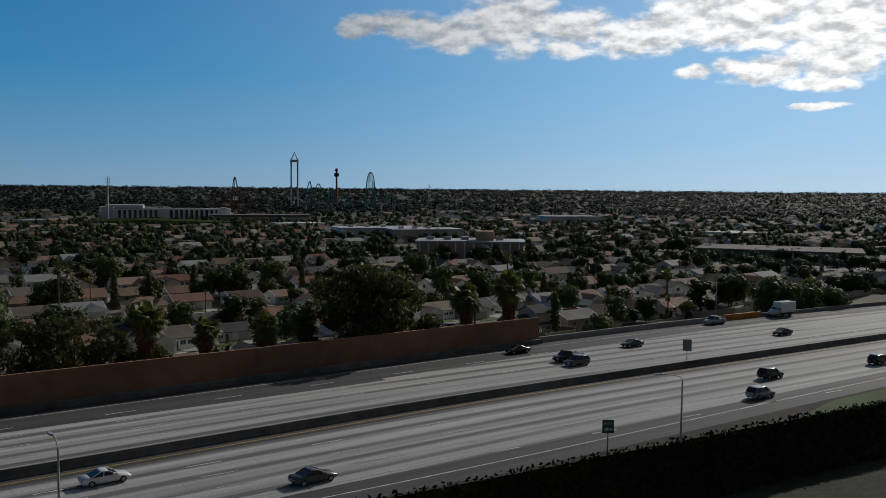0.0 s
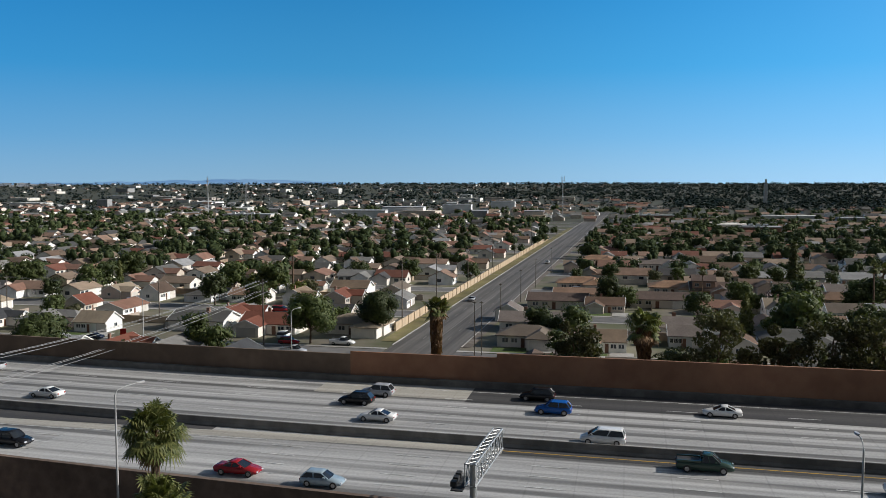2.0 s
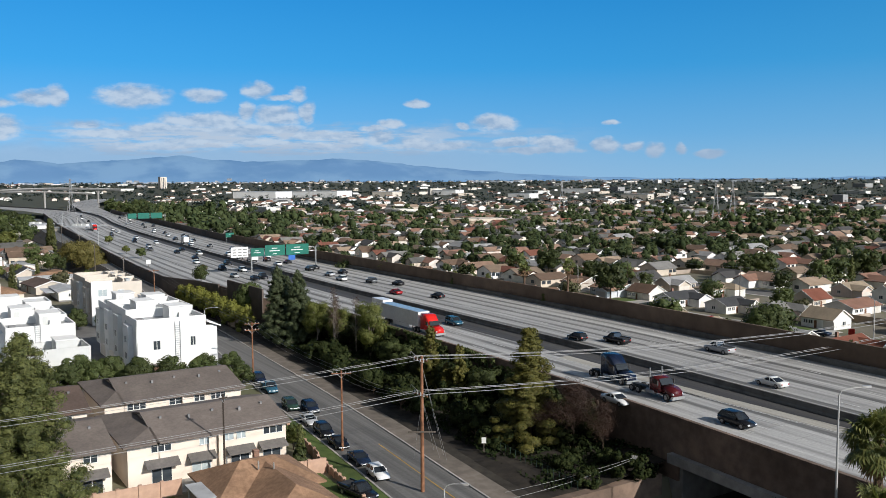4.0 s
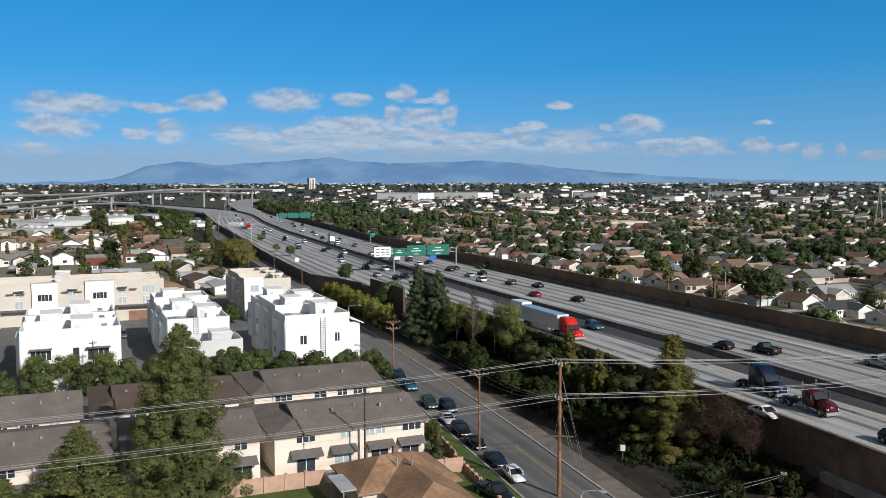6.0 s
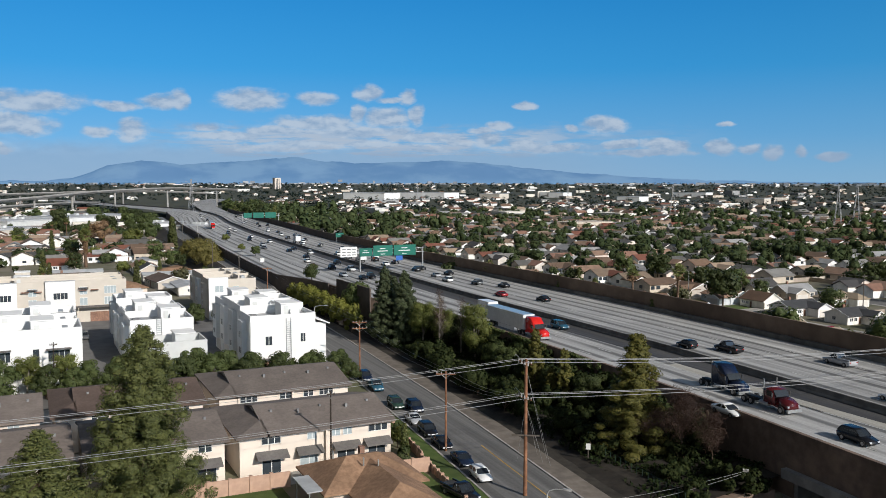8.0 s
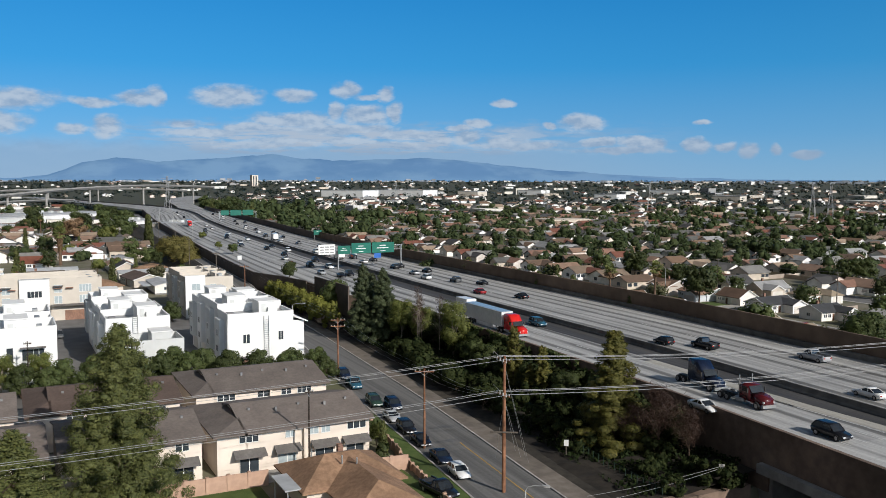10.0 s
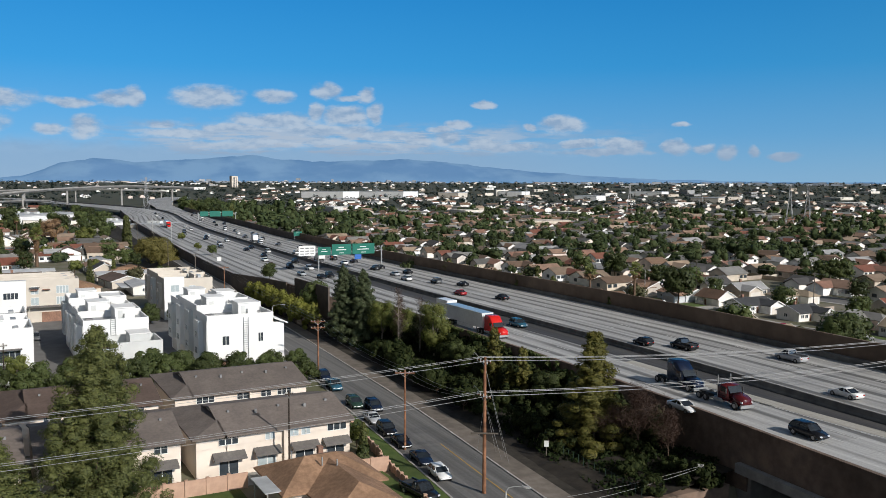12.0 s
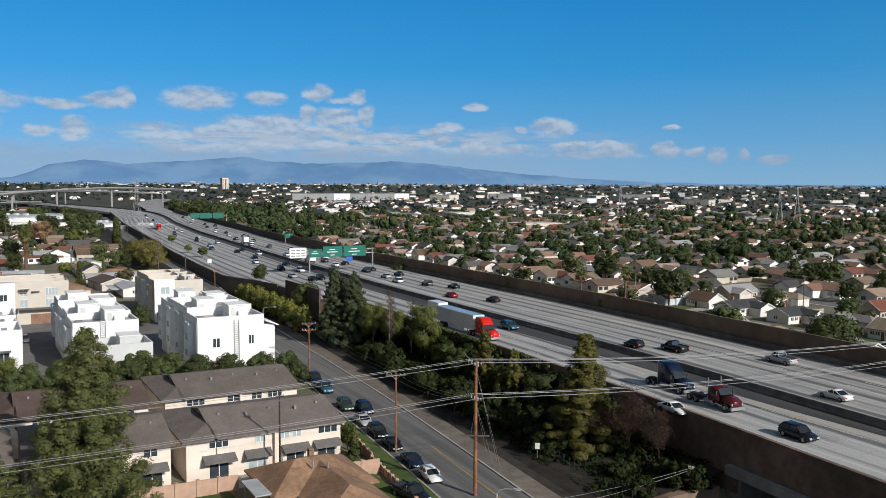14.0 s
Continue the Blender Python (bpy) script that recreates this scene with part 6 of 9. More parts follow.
def hill_town():
    """Buildings of a far town on the plain and the lowest slopes, greyed for haze."""
    r = np.random.default_rng(71)
    bm = bmesh.new()
    for _ in range(330):
        a = r.uniform(-93, -36) if r.uniform() < 0.6 else r.normal() * 6 - 73
        if not -95 < a < -34:
            continue
        k = r.uniform(0.0, 0.34) * r.uniform(0.2, 1.0)
        d = 4650 - 420 + 350 * k
        x, y, _ = at(a, d - 8)
        w, h = r.uniform(6, 26), r.uniform(4, 10)
        z = -2 + RIDGE(a) * k
        box(bm, -w / 2, w / 2, -4, 4, z - 6, max(z, 30.0) + h * 0.8, pose(x, y, 0, 0, 0, -a + r.normal() * 12))
    for _ in range(60):
        a, d = r.uniform(-56, -36), r.uniform(3600, 4200)
        w, h = r.uniform(10, 45), r.uniform(6, 12) if r.uniform() < 0.3 else r.uniform(3, 6)
        box(bm, -w / 2, w / 2, -6, 6, 10, 28 + h, pose(*at(a, d), 0, 0, -a))
    tagged(part("hill_town", bm, M["town_block"]), label="grey buildings of a far town below the ridge, haze in their colour", category="buildings", kind="stuff")


hill_town()
# ---------------------------------------------------------------- near side: apartments, townhouses, the tan-roofed house
def shell_part(name, mat, root, make, label=""):
    bm = bmesh.new()
    make(bm)
    bmesh.ops.recalc_face_normals(bm, faces=bm.faces[:])
    return part(name, bm, M[mat], root, label)


def along_y(make, x, y):
    """Turns what is built along x into something along y."""
    def go(bm):
        make(bm)
        bmesh.ops.transform(bm, matrix=pose(x, y, 0, 0, 0, 90), verts=bm.verts[:])
    return go


def apartments(xf, depth, y0, y1, roof, label, low=3.8, bays=(), uppers=(), tall=1.0):
    """A two-storey block with its front on the +x side at xf; its ridge runs along y; the -y end has a lower roof."""
    root = tagged(empty("apartment_block"), label=label, category="apartment building", group="apartment blocks")
    xm = xf - depth / 2
    he, hr = 5.3, 6.9
    shell_part("wall", "cream", root, along_y(lambda bm: gable_body(bm, y0 + low, y1, -depth / 2, depth / 2, 0, he, hr - 0.15), xm, 0))
    shell_part("roof", roof, root, along_y(lambda bm: slab_roof(bm, y0 + low - 0.3, y1 + 0.5, 0, depth / 2 + 0.7, he - 0.1, hr + 0.1, 0.22), xm, 0))
    if low:
        # half-hipped end: the hip rises to a small gablet
        shell_part("low_wall", "cream", root, lambda bm: box(bm, xm - depth / 2, xm + depth / 2, y0, y0 + low + 0.1, 0, he))
        D, ze, k = depth / 2 + 0.7, he - 0.1, 0.52

        def skirt(bm):
            rise = (hr + 0.1 - ze) * k
            v = [bm.verts.new(p) for p in ((xm - D, y0 - 0.6, ze), (xm + D, y0 - 0.6, ze), (xm + D, y0 + low, ze), (xm - D, y0 + low, ze), (xm - D * (1 - k), y0 + low, ze + rise), (xm + D * (1 - k), y0 + low, ze + rise))]
            v += [bm.verts.new((q.co.x, q.co.y, ze - 0.22)) for q in v[:4]]
            for q in ((0, 1, 5, 4), (1, 2, 5), (3, 0, 4), (0, 6, 7, 1), (1, 7, 8, 2), (3, 9, 6, 0), (9, 8, 7, 6), (2, 8, 9, 3, 4, 5)):
                bm.faces.new([v[i] for i in q])
        shell_part("hip_roof", roof, root, skirt)
    for a, b in bays:
        m = (a + b) / 2
        window_on(root, xf + 0.03, m, 0.1, 90, 2.4, 2.0, 2, "blind" if int(m) % 2 else "glass")
        bm = bmesh.new()
        loft(bm, [[(xf, y, 3.05), (xf, y, 2.85), (xf + 1.35, y, 2.25), (xf + 1.35, y, 2.42)] for y in (a, b)])
        bmesh.ops.recalc_face_normals(bm, faces=bm.faces[:])
        part("awning", bm, M["awning"], root, "sloped grey shingled awning")
    for a, w in uppers:
        window_on(root, xf + 0.03, a, 3.85, 90, w, 1.0, 2 if w < 2 else 3, "glass" if w > 1.5 else "blind")
    for k in range(5):
        y = y0 + low + 1.5 + k * (y1 - y0 - low - 3) / 4
        part("roof_vent", cube(xm + 2.2 + (k % 2), xm + 2.5 + (k % 2), y, y + 0.3, 6.2, 6.75), M["sign_back"], root)
    # a downpipe and a dividing fin
    ym = (y0 + y1) / 2 + 1.0
    part("party_fin", cube(xf - 0.2, xf + 0.55, ym - 0.12, ym + 0.12, 0, he - 0.2), M["cream"], root)
    return root


apartments(-104.6, 15.5, 22.4, 42.2, "shingle_grey", "two-storey cream apartment block with a grey-brown shingle roof", 3.6,
           ((24.3, 28.3), (29.4, 32.8), (34.2, 37.8), (38.4, 42.0)), ((26.3, 2.4), (31.5, 1.2), (34.6, 1.3), (36.2, 1.2), (40.4, 2.6)))
apartments(-126.2, 16.5, 24.2, 43.8, "shingle_grey", "two-storey cream apartment block behind another, grey-brown roof", 2.6, (), ((28.5, 2.6), (34.0, 1.8), (37.5, 1.6), (40.3, 2.2)))
apartments(-124.5, 16.5, 2.4, 21.6, "shingle_brown", "two-storey cream apartment block with a dark brown roof", 2.8, (), ((8, 2.2), (12, 1.4), (18.5, 2.4)))
apartments(-124.0, 15.5, -16.0, 0.6, "shingle_grey", "two-storey cream apartment block with a grey roof", 0.0, (), ((-9, 2.0), (-5.5, 2.4), (-2.5, 1.4)))
apartments(-104.6, 15.5, 5.0, 20.6, "shingle_grey", "two-storey cream apartment block with grey roof behind a conifer", 0.0, ((10.5, 14.2), (16.6, 20.2)), ((18.3, 1.6), (13, 1.6)))
apartments(-104.6, 15.5, -14.0, 3.4, "shingle_grey", "two-storey cream apartment block with grey roof beside conifers", 3.0, ((-9, -5), (-3, 1)), ((-7, 1.6), (-1, 1.6)))


def tan_house():
    root = tagged(empty("house"), label="low cream house with a worn tan-brown shingle roof", category="house")
    shell_part("wall", "cream", root, lambda bm: box(bm, -98.0, -88.4, 28.4, 39.4, 0, 2.6))
    shell_part("roof", "shingle_tan", root, along_y(lambda bm: slab_roof(bm, 27.7, 40.1, 0, 5.5, 2.62, 4.85, 0.2, 4.4, 4.2), -93.2, 0))
    shell_part("wing_wall", "cream", root, lambda bm: box(bm, -89.5, -80.5, 31.2, 38.4, 0, 2.5))
    shell_part("wing_roof", "shingle_tan", root, lambda bm: slab_roof(bm, -94.2, -79.8, 34.7, 4.3, 2.55, 4.5, 0.2, 0.01, 3.6))
    shell_part("ridge_cap", "shingle_brown", root, lambda bm: tube(bm, ((-93.2, 32.0, 4.86), (-93.2, 35.9, 4.86)), 0.07, 5), "darker ridge tiles")
    window_on(root, -88.37, 38.9, 0.9, 90, 0.9, 1.2, 1)
    window_on(root, -84.5, 38.43, 0.9, 180, 1.8, 1.2, 2)
    part("chimney", cube(-96.2, -95.5, 34.6, 35.2, 3.2, 4.9), M["brick"], root)
    for x, y in ((-91, 33.4), (-89.5, 34.6), (-94.6, 31.0)):
        bm = bmesh.new()
        tube(bm, ((x, y, 4.2), (x, y, 5.15)), 0.09, 8)
        part("roof_vent", bm, M["steel"], root)
    car = tagged(empty("carport"), label="flat pale metal carport roof on thin posts", category="carport")
    part("roof_sheet", cube(-94.6, -89.0, 26.2, 30.6, 2.66, 2.78), M["flat_roof"], car)
    for x in (-94.3, -89.3):
        part("post", cube(x - 0.06, x + 0.06, 26.5, 26.62, 0, 2.66), M["steel"], car)


tan_house()


def panel_wall(name, pts, h, mat, label, step=2.4, t=0.16):
    """A garden wall along a line of points, each panel and pier its own piece."""
    root = tagged(empty(name), label=label, category="wall", kind="structure")
    for (x0, y0), (x1, y1) in zip(pts, pts[1:]):
        L = math.hypot(x1 - x0, y1 - y0)
        n = max(1, round(L / step))
        pan = mesh_of("panel", cube(0.16, L / n - 0.16, -t / 2, t / 2, 0, h), mat)
        pier = mesh_of("pier", cube(-0.2, 0.2, -0.2, 0.2, 0, h + 0.12), mat)
        ang = math.degrees(math.atan2(y1 - y0, x1 - x0))
        for i in range(n):
            for nm, me in (("panel", pan), ("pier", pier)):
                o = part(nm, me, None, root)
                o.matrix_basis = pose(x0 + (x1 - x0) * i / n, y0 + (y1 - y0) * i / n, 0, 0, 0, ang)
    return root


panel_wall("garden_wall", ((-99.6, 8), (-99.4, 27.4)), 1.9, M["pinkwall"], "pinkish block garden wall before the apartments")
panel_wall("garden_wall", ((-97.6, 39.8), (-97.2, 44.6)), 1.9, M["pinkwall"], "short pinkish block garden wall")
panel_wall("garden_wall", ((-118, 47.4), (-101.3, 45.3)), 1.3, M["pinkwall"], "low pinkish block wall beside the grass verge", 2.0)
panel_wall("garden_wall", ((-101.3, 45.2), (-82, 43.1)), 0.95, M["pinkwall"], "low pinkish block wall with piers beside the lawn", 1.6)
bm = bmesh.new()
box(bm, -98.4, -80, 39.6, 43.6, -0.1, 0.09)
tagged(part("garden_lawn", bm, M["lawn"]), label="bright green mown garden lawn", category="lawn", kind="structure")
bm = bmesh.new()
box(bm, -99.2, -84, 8, 26.2, -0.1, 0.07)
tagged(part("garden_lawn", bm, M["lawn"]), label="green garden lawn behind a block wall", category="lawn", kind="structure")
bm = bmesh.new()
box(bm, -123.5, -120.4, -14, 44, -0.1, 0.06)
box(bm, -104.4, -100, -14, 43.5, -0.1, 0.05)
box(bm, -150, -141, -30, 48, -0.1, 0.055)
tagged(part("apartment_paving", bm, M["drive"]), label="concrete paving between the apartment blocks", category="paving", kind="structure")
bm = bmesh.new()
box(bm, -262, -150, -40, 58, -0.1, 0.045)
tagged(part("townhouse_drive", bm, M["street_far"]), label="dark asphalt drive between the townhouses", category="paving", kind="structure")


def parapet(root, x0, x1, y0, y1, z, h, mat, t=0.25):
    for a, b, c, d in ((x0, x1, y0, y0 + t), (x0, x1, y1 - t, y1), (x0, x0 + t, y0 + t, y1 - t), (x1 - t, x1, y0 + t, y1 - t)):
        part("parapet", cube(a, b, c, d, z, z + h), M[mat], root)


def townhouses(x0, x1, y0, y1, h, mat, units, label, windows=(), south=(), accent=None, seed=1, heads=True):
    """A flat-roofed block of terraced units that step back from +x to -x, with roof decks and stair heads."""
    r = random.Random(seed)
    root = tagged(empty("townhouse_block"), label=label, category="townhouses", group="townhouse blocks")
    part("wall", cube(x0, x1, y0, y1, 0, h), M[mat], root)
    part("roof_deck", cube(x0 + 0.3, x1 - 0.3, y0 + 0.3, y1 - 0.3, h - 0.05, h + 0.05), M["flat_roof"], root)
    L = (x1 - x0) / units
    for i in range(units):
        a, b = x1 - (i + 1) * L, x1 - i * L
        step = r.choice((0, 0.5, 0.9))
        parapet(root, a + 0.02, b - 0.02, y0 - 0.03, y1 + 0.03, h - 0.3, 1.1 + step, mat)
        ys = y0 + (y1 - y0) * (0.18 if i % 2 else 0.5)
        sx = a + L * 0.25
        if heads:
            part("stair_head", cube(sx, sx + L * 0.55, ys, ys + 3.6, h, h + 2.5 + step * 0.3), M[mat], root)
            part("stair_cap", cube(sx - 0.15, sx + L * 0.55 + 0.15, ys - 0.15, ys + 3.75, h + 2.5 + step * 0.3, h + 2.7 + step * 0.3), M["white_stucco"], root)
            part("roof_door", cube(sx + L * 0.55 - 0.02, sx + L * 0.55 + 0.04, ys + 0.5, ys + 1.4, h + 0.1, h + 2.1), M["grey_stucco"], root)
        for k in (0.3, 1.7):
            part("air_conditioner", cube(sx + k, sx + k + 0.95, y1 - 3.0, y1 - 2.05, h + 0.05, h + 1.05), M["steel"], root)
        part("roof_hatch", cube(sx + 0.6, sx + 2.2, y0 + 1.0, y0 + 2.2, h + 0.05, h + 0.4), M["sign_back"], root)
        part("downpipe", cube(b - 0.3, b - 0.16, y0 - 0.14, y0 - 0.02, 0.1, h - 0.2), M["grey_stucco"], root)
        part("deck_wall", cube(a + L * 0.1, b - L * 0.1, (y0 + y1) / 2 + 1.6, (y0 + y1) / 2 + 1.85, h, h + 1.5), M[mat], root)
        # bay on the -y side
        part("bay", cube(a + L * 0.15, a + L * 0.6, y0 - 0.9, y0 + 0.1, 2.8, h - 0.6 + step), M["grey_stucco" if i % 2 else mat], root)
        for z in (3.6, 6.6):
            window_on(root, a + L * 0.38, y0 - 0.92, z, 0, 1.6, 1.3, 2)
        part("garage_door", cube(a + L * 0.12, a + L * 0.62, y0 - 0.06, y0 + 0.02, 0.05, 2.3), M["garage"], root)
    big = 1.35 if mat == "tan_stucco" else 1.1
    for y, z, w, hh in windows:
        window_on(root, x1 + 0.03, y, z, 90, w * big, hh * big, 2 if w < 1.8 else 4, "blind" if mat == "tan_stucco" else "glass")
    for y, z, w in south:
        part("canopy", cube(x1, x1 + 1.1, y - w / 2, y + w / 2, z, z + 0.14), M["awning"], root)
    if accent:
        part("brick_base", cube(x1 - 0.02, x1 + 0.08, accent[0], accent[1], 0, 2.6), M["brick"], root)
    return root


white_block = townhouses(-194, -160.5, 36.8, 49.3, 10.5, "white_stucco", 4, "white stucco flat-roofed townhouses with stepped roof decks", ((40.2, 5.6, 1.2, 1.6), (46.8, 5.8, 0.9, 1.6), (47, 1.0, 2.2, 1.4)), ((40.0, 3.0, 4.2),), (37.6, 43), 3)
townhouses(-209, -172, 16.8, 28.4, 9.4, "white_stucco", 4, "white stucco flat-roofed townhouses with roof terraces", ((20.5, 6.2, 1.2, 1.5), (25.5, 6.2, 1.2, 1.5)), (), None, 4)
low_front = townhouses(-171.9, -163.5, 18.5, 29.4, 5.4, "grey_stucco", 1, "pale grey stucco two-storey townhouse end", ((22, 2.8, 1.4, 1.4), (27, 2.8, 1.4, 1.4)), (), None, 5)
townhouses(-196, -163.5, -8.2, 8.0, 9.3, "white_stucco", 3, "white stucco townhouses with dark framed windows", ((-5.0, 5.6, 3.0, 1.6), (4.2, 5.2, 3.2, 1.8), (0.6, 5.0, 1.0, 2.4)), ((-5.0, 7.6, 3.6), (4.2, 7.4, 4.0), (4.2, 3.6, 4.4)), None, 6)
townhouses(-262, -243, -30.0, 23.0, 9.6, "tan_stucco", 3, "tan stucco townhouses with white bays and dark awnings", tuple((y, z, 2.2 if k % 2 else 1.4, 1.5) for k, y in enumerate((-12, -6, 0.5, 6.5, 12.5, 19)) for z in (4.4, 7.2)), tuple((y, 8.9, 2.4) for y in (-12, 0.5, 12.5)), (14, 22), 7)
for y0, y1 in ((-9, -3), (3.5, 10.5)):
    bay = tagged(part("townhouse_bay", cube(-243, -242.1, y0, y1, 3.2, 10.9), M["white_stucco"]), label="white stucco bay of the tan townhouses", category="townhouses")
    window_on(bay, -242.07, (y0 + y1) / 2, 6.3, 90, 3.4, 1.7, 4)
    part("parapet_cap", cube(-243.1, -242.0, y0 - 0.1, y1 + 0.1, 10.9, 11.05), M["flat_roof"], bay)
for y0, y1 in ((-30, -9.2), (-2.8, 3.3), (10.7, 22.6)):
    porch = tagged(empty("shed_roof"), label="grey shed roof along the tan townhouse front", category="roof")
    part("roof", cube(-243, -241.0, y0, y1, 4.0, 4.25), M["awning"], porch)
    for k in range(max(2, int((y1 - y0) / 5))):
        y = y0 + 0.4 + k * (y1 - y0 - 0.8) / max(1, int((y1 - y0) / 5) - 1)
        part("post", cube(-241.3, -241.1, y - 0.1, y + 0.1, 0, 4.0), M["tan_stucco"], porch)
for y in (-14, -11.5, -1.2, 1.8, 12.4, 15.2):
    hood = tagged(part("window_awning", cube(-243, -242.2, y - 0.9, y + 0.9, 8.3, 8.5), M["brick"]), label="small brown awning over a townhouse window", category="awning")
bay = tagged(part("townhouse_bay", cube(-232.2, -231.6, 42.3, 47.4, 0, 11.2), M["white_stucco"]), label="white stucco bay of the tan townhouses", category="townhouses")
for z in (3.8, 7.3):
    window_on(bay, -231.57, 45.0, z, 90, 2.2, 1.8, 2, "blind")
tan_block = townhouses(-258, -232, 42.5, 54.8, 9.9, "tan_stucco", 3, "tan and white stucco townhouses with a solar panel", ((45, 7.0, 1.6, 1.5), (49.5, 7.0, 1.2, 1.3), (45, 3.8, 1.6, 1.5), (50, 3.8, 1.2, 1.3)), (), None, 8, False)
for x in (-243.5, -241.6, -239.7):
    part("solar_panel", cube(x, x + 1.75, 46.0, 50.5, 10.15, 10.25), M["glass"], tan_block, "dark solar panel")
loft_roof = bmesh.new()
loft(loft_roof, [[(x, 49.35, 10.0), (x, 52.0, 9.0), (x, 52.0, 9.2), (x, 49.35, 10.2)] for x in (-168, -160.0)])
bmesh.ops.recalc_face_normals(loft_roof, faces=loft_roof.faces[:])
part("wing", cube(-167.8, -160.6, 49.32, 51.4, 0, 9.3), M["white_stucco"], white_block)
part("lean_to_roof", loft_roof, M["white_stucco"], white_block, "white sloping porch roof")

# ---------------------------------------------------------------- trees of the near side
for x, y, s in ((-158.5, 14, 1.0), (-158, 20, 0.9), (-157, 26, 1.05), (-156, 31.5, 0.95), (-154, 36, 0.9), (-153, 41, 0.85), (-153, 46.5, 0.8), (-155, 52, 0.75), (-148, 51.5, 0.7),
                (-158, 8, 0.9), (-157.5, 2, 0.85), (-157, -5, 1.0), (-156, -11, 0.9), (-151, 34, 0.8), (-150.5, 39.5, 0.85), (-150, 44.5, 0.8), (-155, 24, 0.9), (-155, 29, 0.9), (-154.5, 18, 0.85), (-154, 12, 0.9), (-153.5, 6, 0.85), (-227, 38, 0.8), (-227, 44, 0.7), (-241, 28, 1.0), (-236, 26.5, 0.8)):
    plant(PAT["hedge_tree"], x, y, 0, s * 1.22)
for x, y in ((-161, -6.3), (-160.5, -1.0), (-160, 5.0)):
    plant(PAT["willow"], x, y, 0, 0.55, label="slender young tree before the white townhouses")
for x, y, k, sc in ((-103.3, 43.6, "cyp", 0.42), (-105.0, 44.3, "cyp", 0.38), (-101.8, 43.0, "bush", 0.9), (-111.5, 45.0, "bush", 1.1), (-114.5, 45.4, "bush", 1.0), (-108.0, 44.6, "spring", 0.42)):
    plant(PAT[k], x, y, 0, sc, label="small garden shrub behind the low wall")
plant(PAT["bigfir"], -99.1, 10.9, 0, 1.02, sz=0.97)
plant(PAT["midfir"], -91.0, 0.3, 0, 1.2, sz=0.72)
plant(PAT["midfir"], -89.5, -6.5, 0, 0.95, sz=0.5)
# freeway bank, from the bridge outwards
for key, x, y, s, tall in (("goldfir", -91.0, 71.4, 1.4, 1.06), ("slimfir", -124.5, 76.5, 1.0, 1.1), ("slimfir", -115.2, 76.2, 0.9, 0.92), ("slimfir", -117.8, 75.4, 0.75, 0.6), ("bank_tree", -122, 77.8, 0.62, 0.6), ("bank_tree", -109.5, 77, 0.7, 0.72), ("bank_tree", -103, 77.5, 0.6, 0.6),
                           ("redtwig", -84.5, 73.5, 1.0, 1.0), ("redtwig", -80.5, 75.0, 0.75, 0.75), ("redtwig", -87.5, 72.0, 0.7, 0.7),
                           ("bank_tree", -135, 77.2, 0.68, 0.7), ("bank_tree", -141.5, 78.3, 0.66, 0.66), ("bank_tree", -130, 78, 0.6, 0.6), ("willow", -150, 78.3, 0.78, 0.93), ("bare", -157, 74, 1.0, 1.28), ("bare", -154.5, 77.6, 0.95, 1.12), ("bare", -161.5, 76.5, 0.9, 1.05),
                           ("willow", -169.5, 76, 0.66, 0.78), ("willow", -163.5, 78, 0.6, 0.72), ("darkfir", -180.5, 71.6, 0.95, 0.93), ("darkfir", -175.8, 74.4, 0.9, 0.9), ("darkfir", -184.5, 75.5, 0.8, 0.78),
                           ("bank_tree", -215, 77.2, 1.0, 1.12), ("bank_tree", -196, 77.6, 0.8, 0.8), ("bank_tree", -189, 78.5, 0.9, 0.85)):
    plant(PAT[key], x, y, 0.5, s, sz=tall)
r6 = np.random.default_rng(21)
for i, x in enumerate(np.arange(-176, -84, 4.1)):
    plant(PAT["bank_bush"], x + r6.uniform(-1, 1), near_y(x) - r6.uniform(1.9, 3.6), 2.0, r6.uniform(0.9, 1.4))
for i in range(26):
    x = r6.uniform(-190, -112)
    plant(PAT["bank_bush"], x, kerb_far(x) + r6.uniform(6.5, 10.0), 0.4, r6.uniform(0.7, 1.15))

for i in range(34):
    x = r6.uniform(-116, -73)
    plant(PAT["bank_bush"], x, near_y(x) - r6.uniform(3.0, 14.0), 0.4, r6.uniform(0.55, 0.95))


def ivy_cover():
    """Dense ivy that hangs on the steep near bank, with a ragged top."""
    r = np.random.default_rng(31)
    n = 17000
    x = r.uniform(-13, 190, n)
    k = r.uniform(-0.02, 1.06, n)
    y = np.array([near_y(a) for a in x]) - 0.2 - 2.5 * (1 - k) - 0.15 + r.normal(size=n) * 0.12
    z = ROAD_Z * k + r.normal(size=n) * 0.08 + 0.12
    tagged(new("ivy_bank", quads("ivy_bank", np.stack([x, y, z], 1), 0.27, r, M["ivy"])), label="dense ivy on the steep bank, darkened for shade", category="ivy", kind="stuff")


ivy_cover()


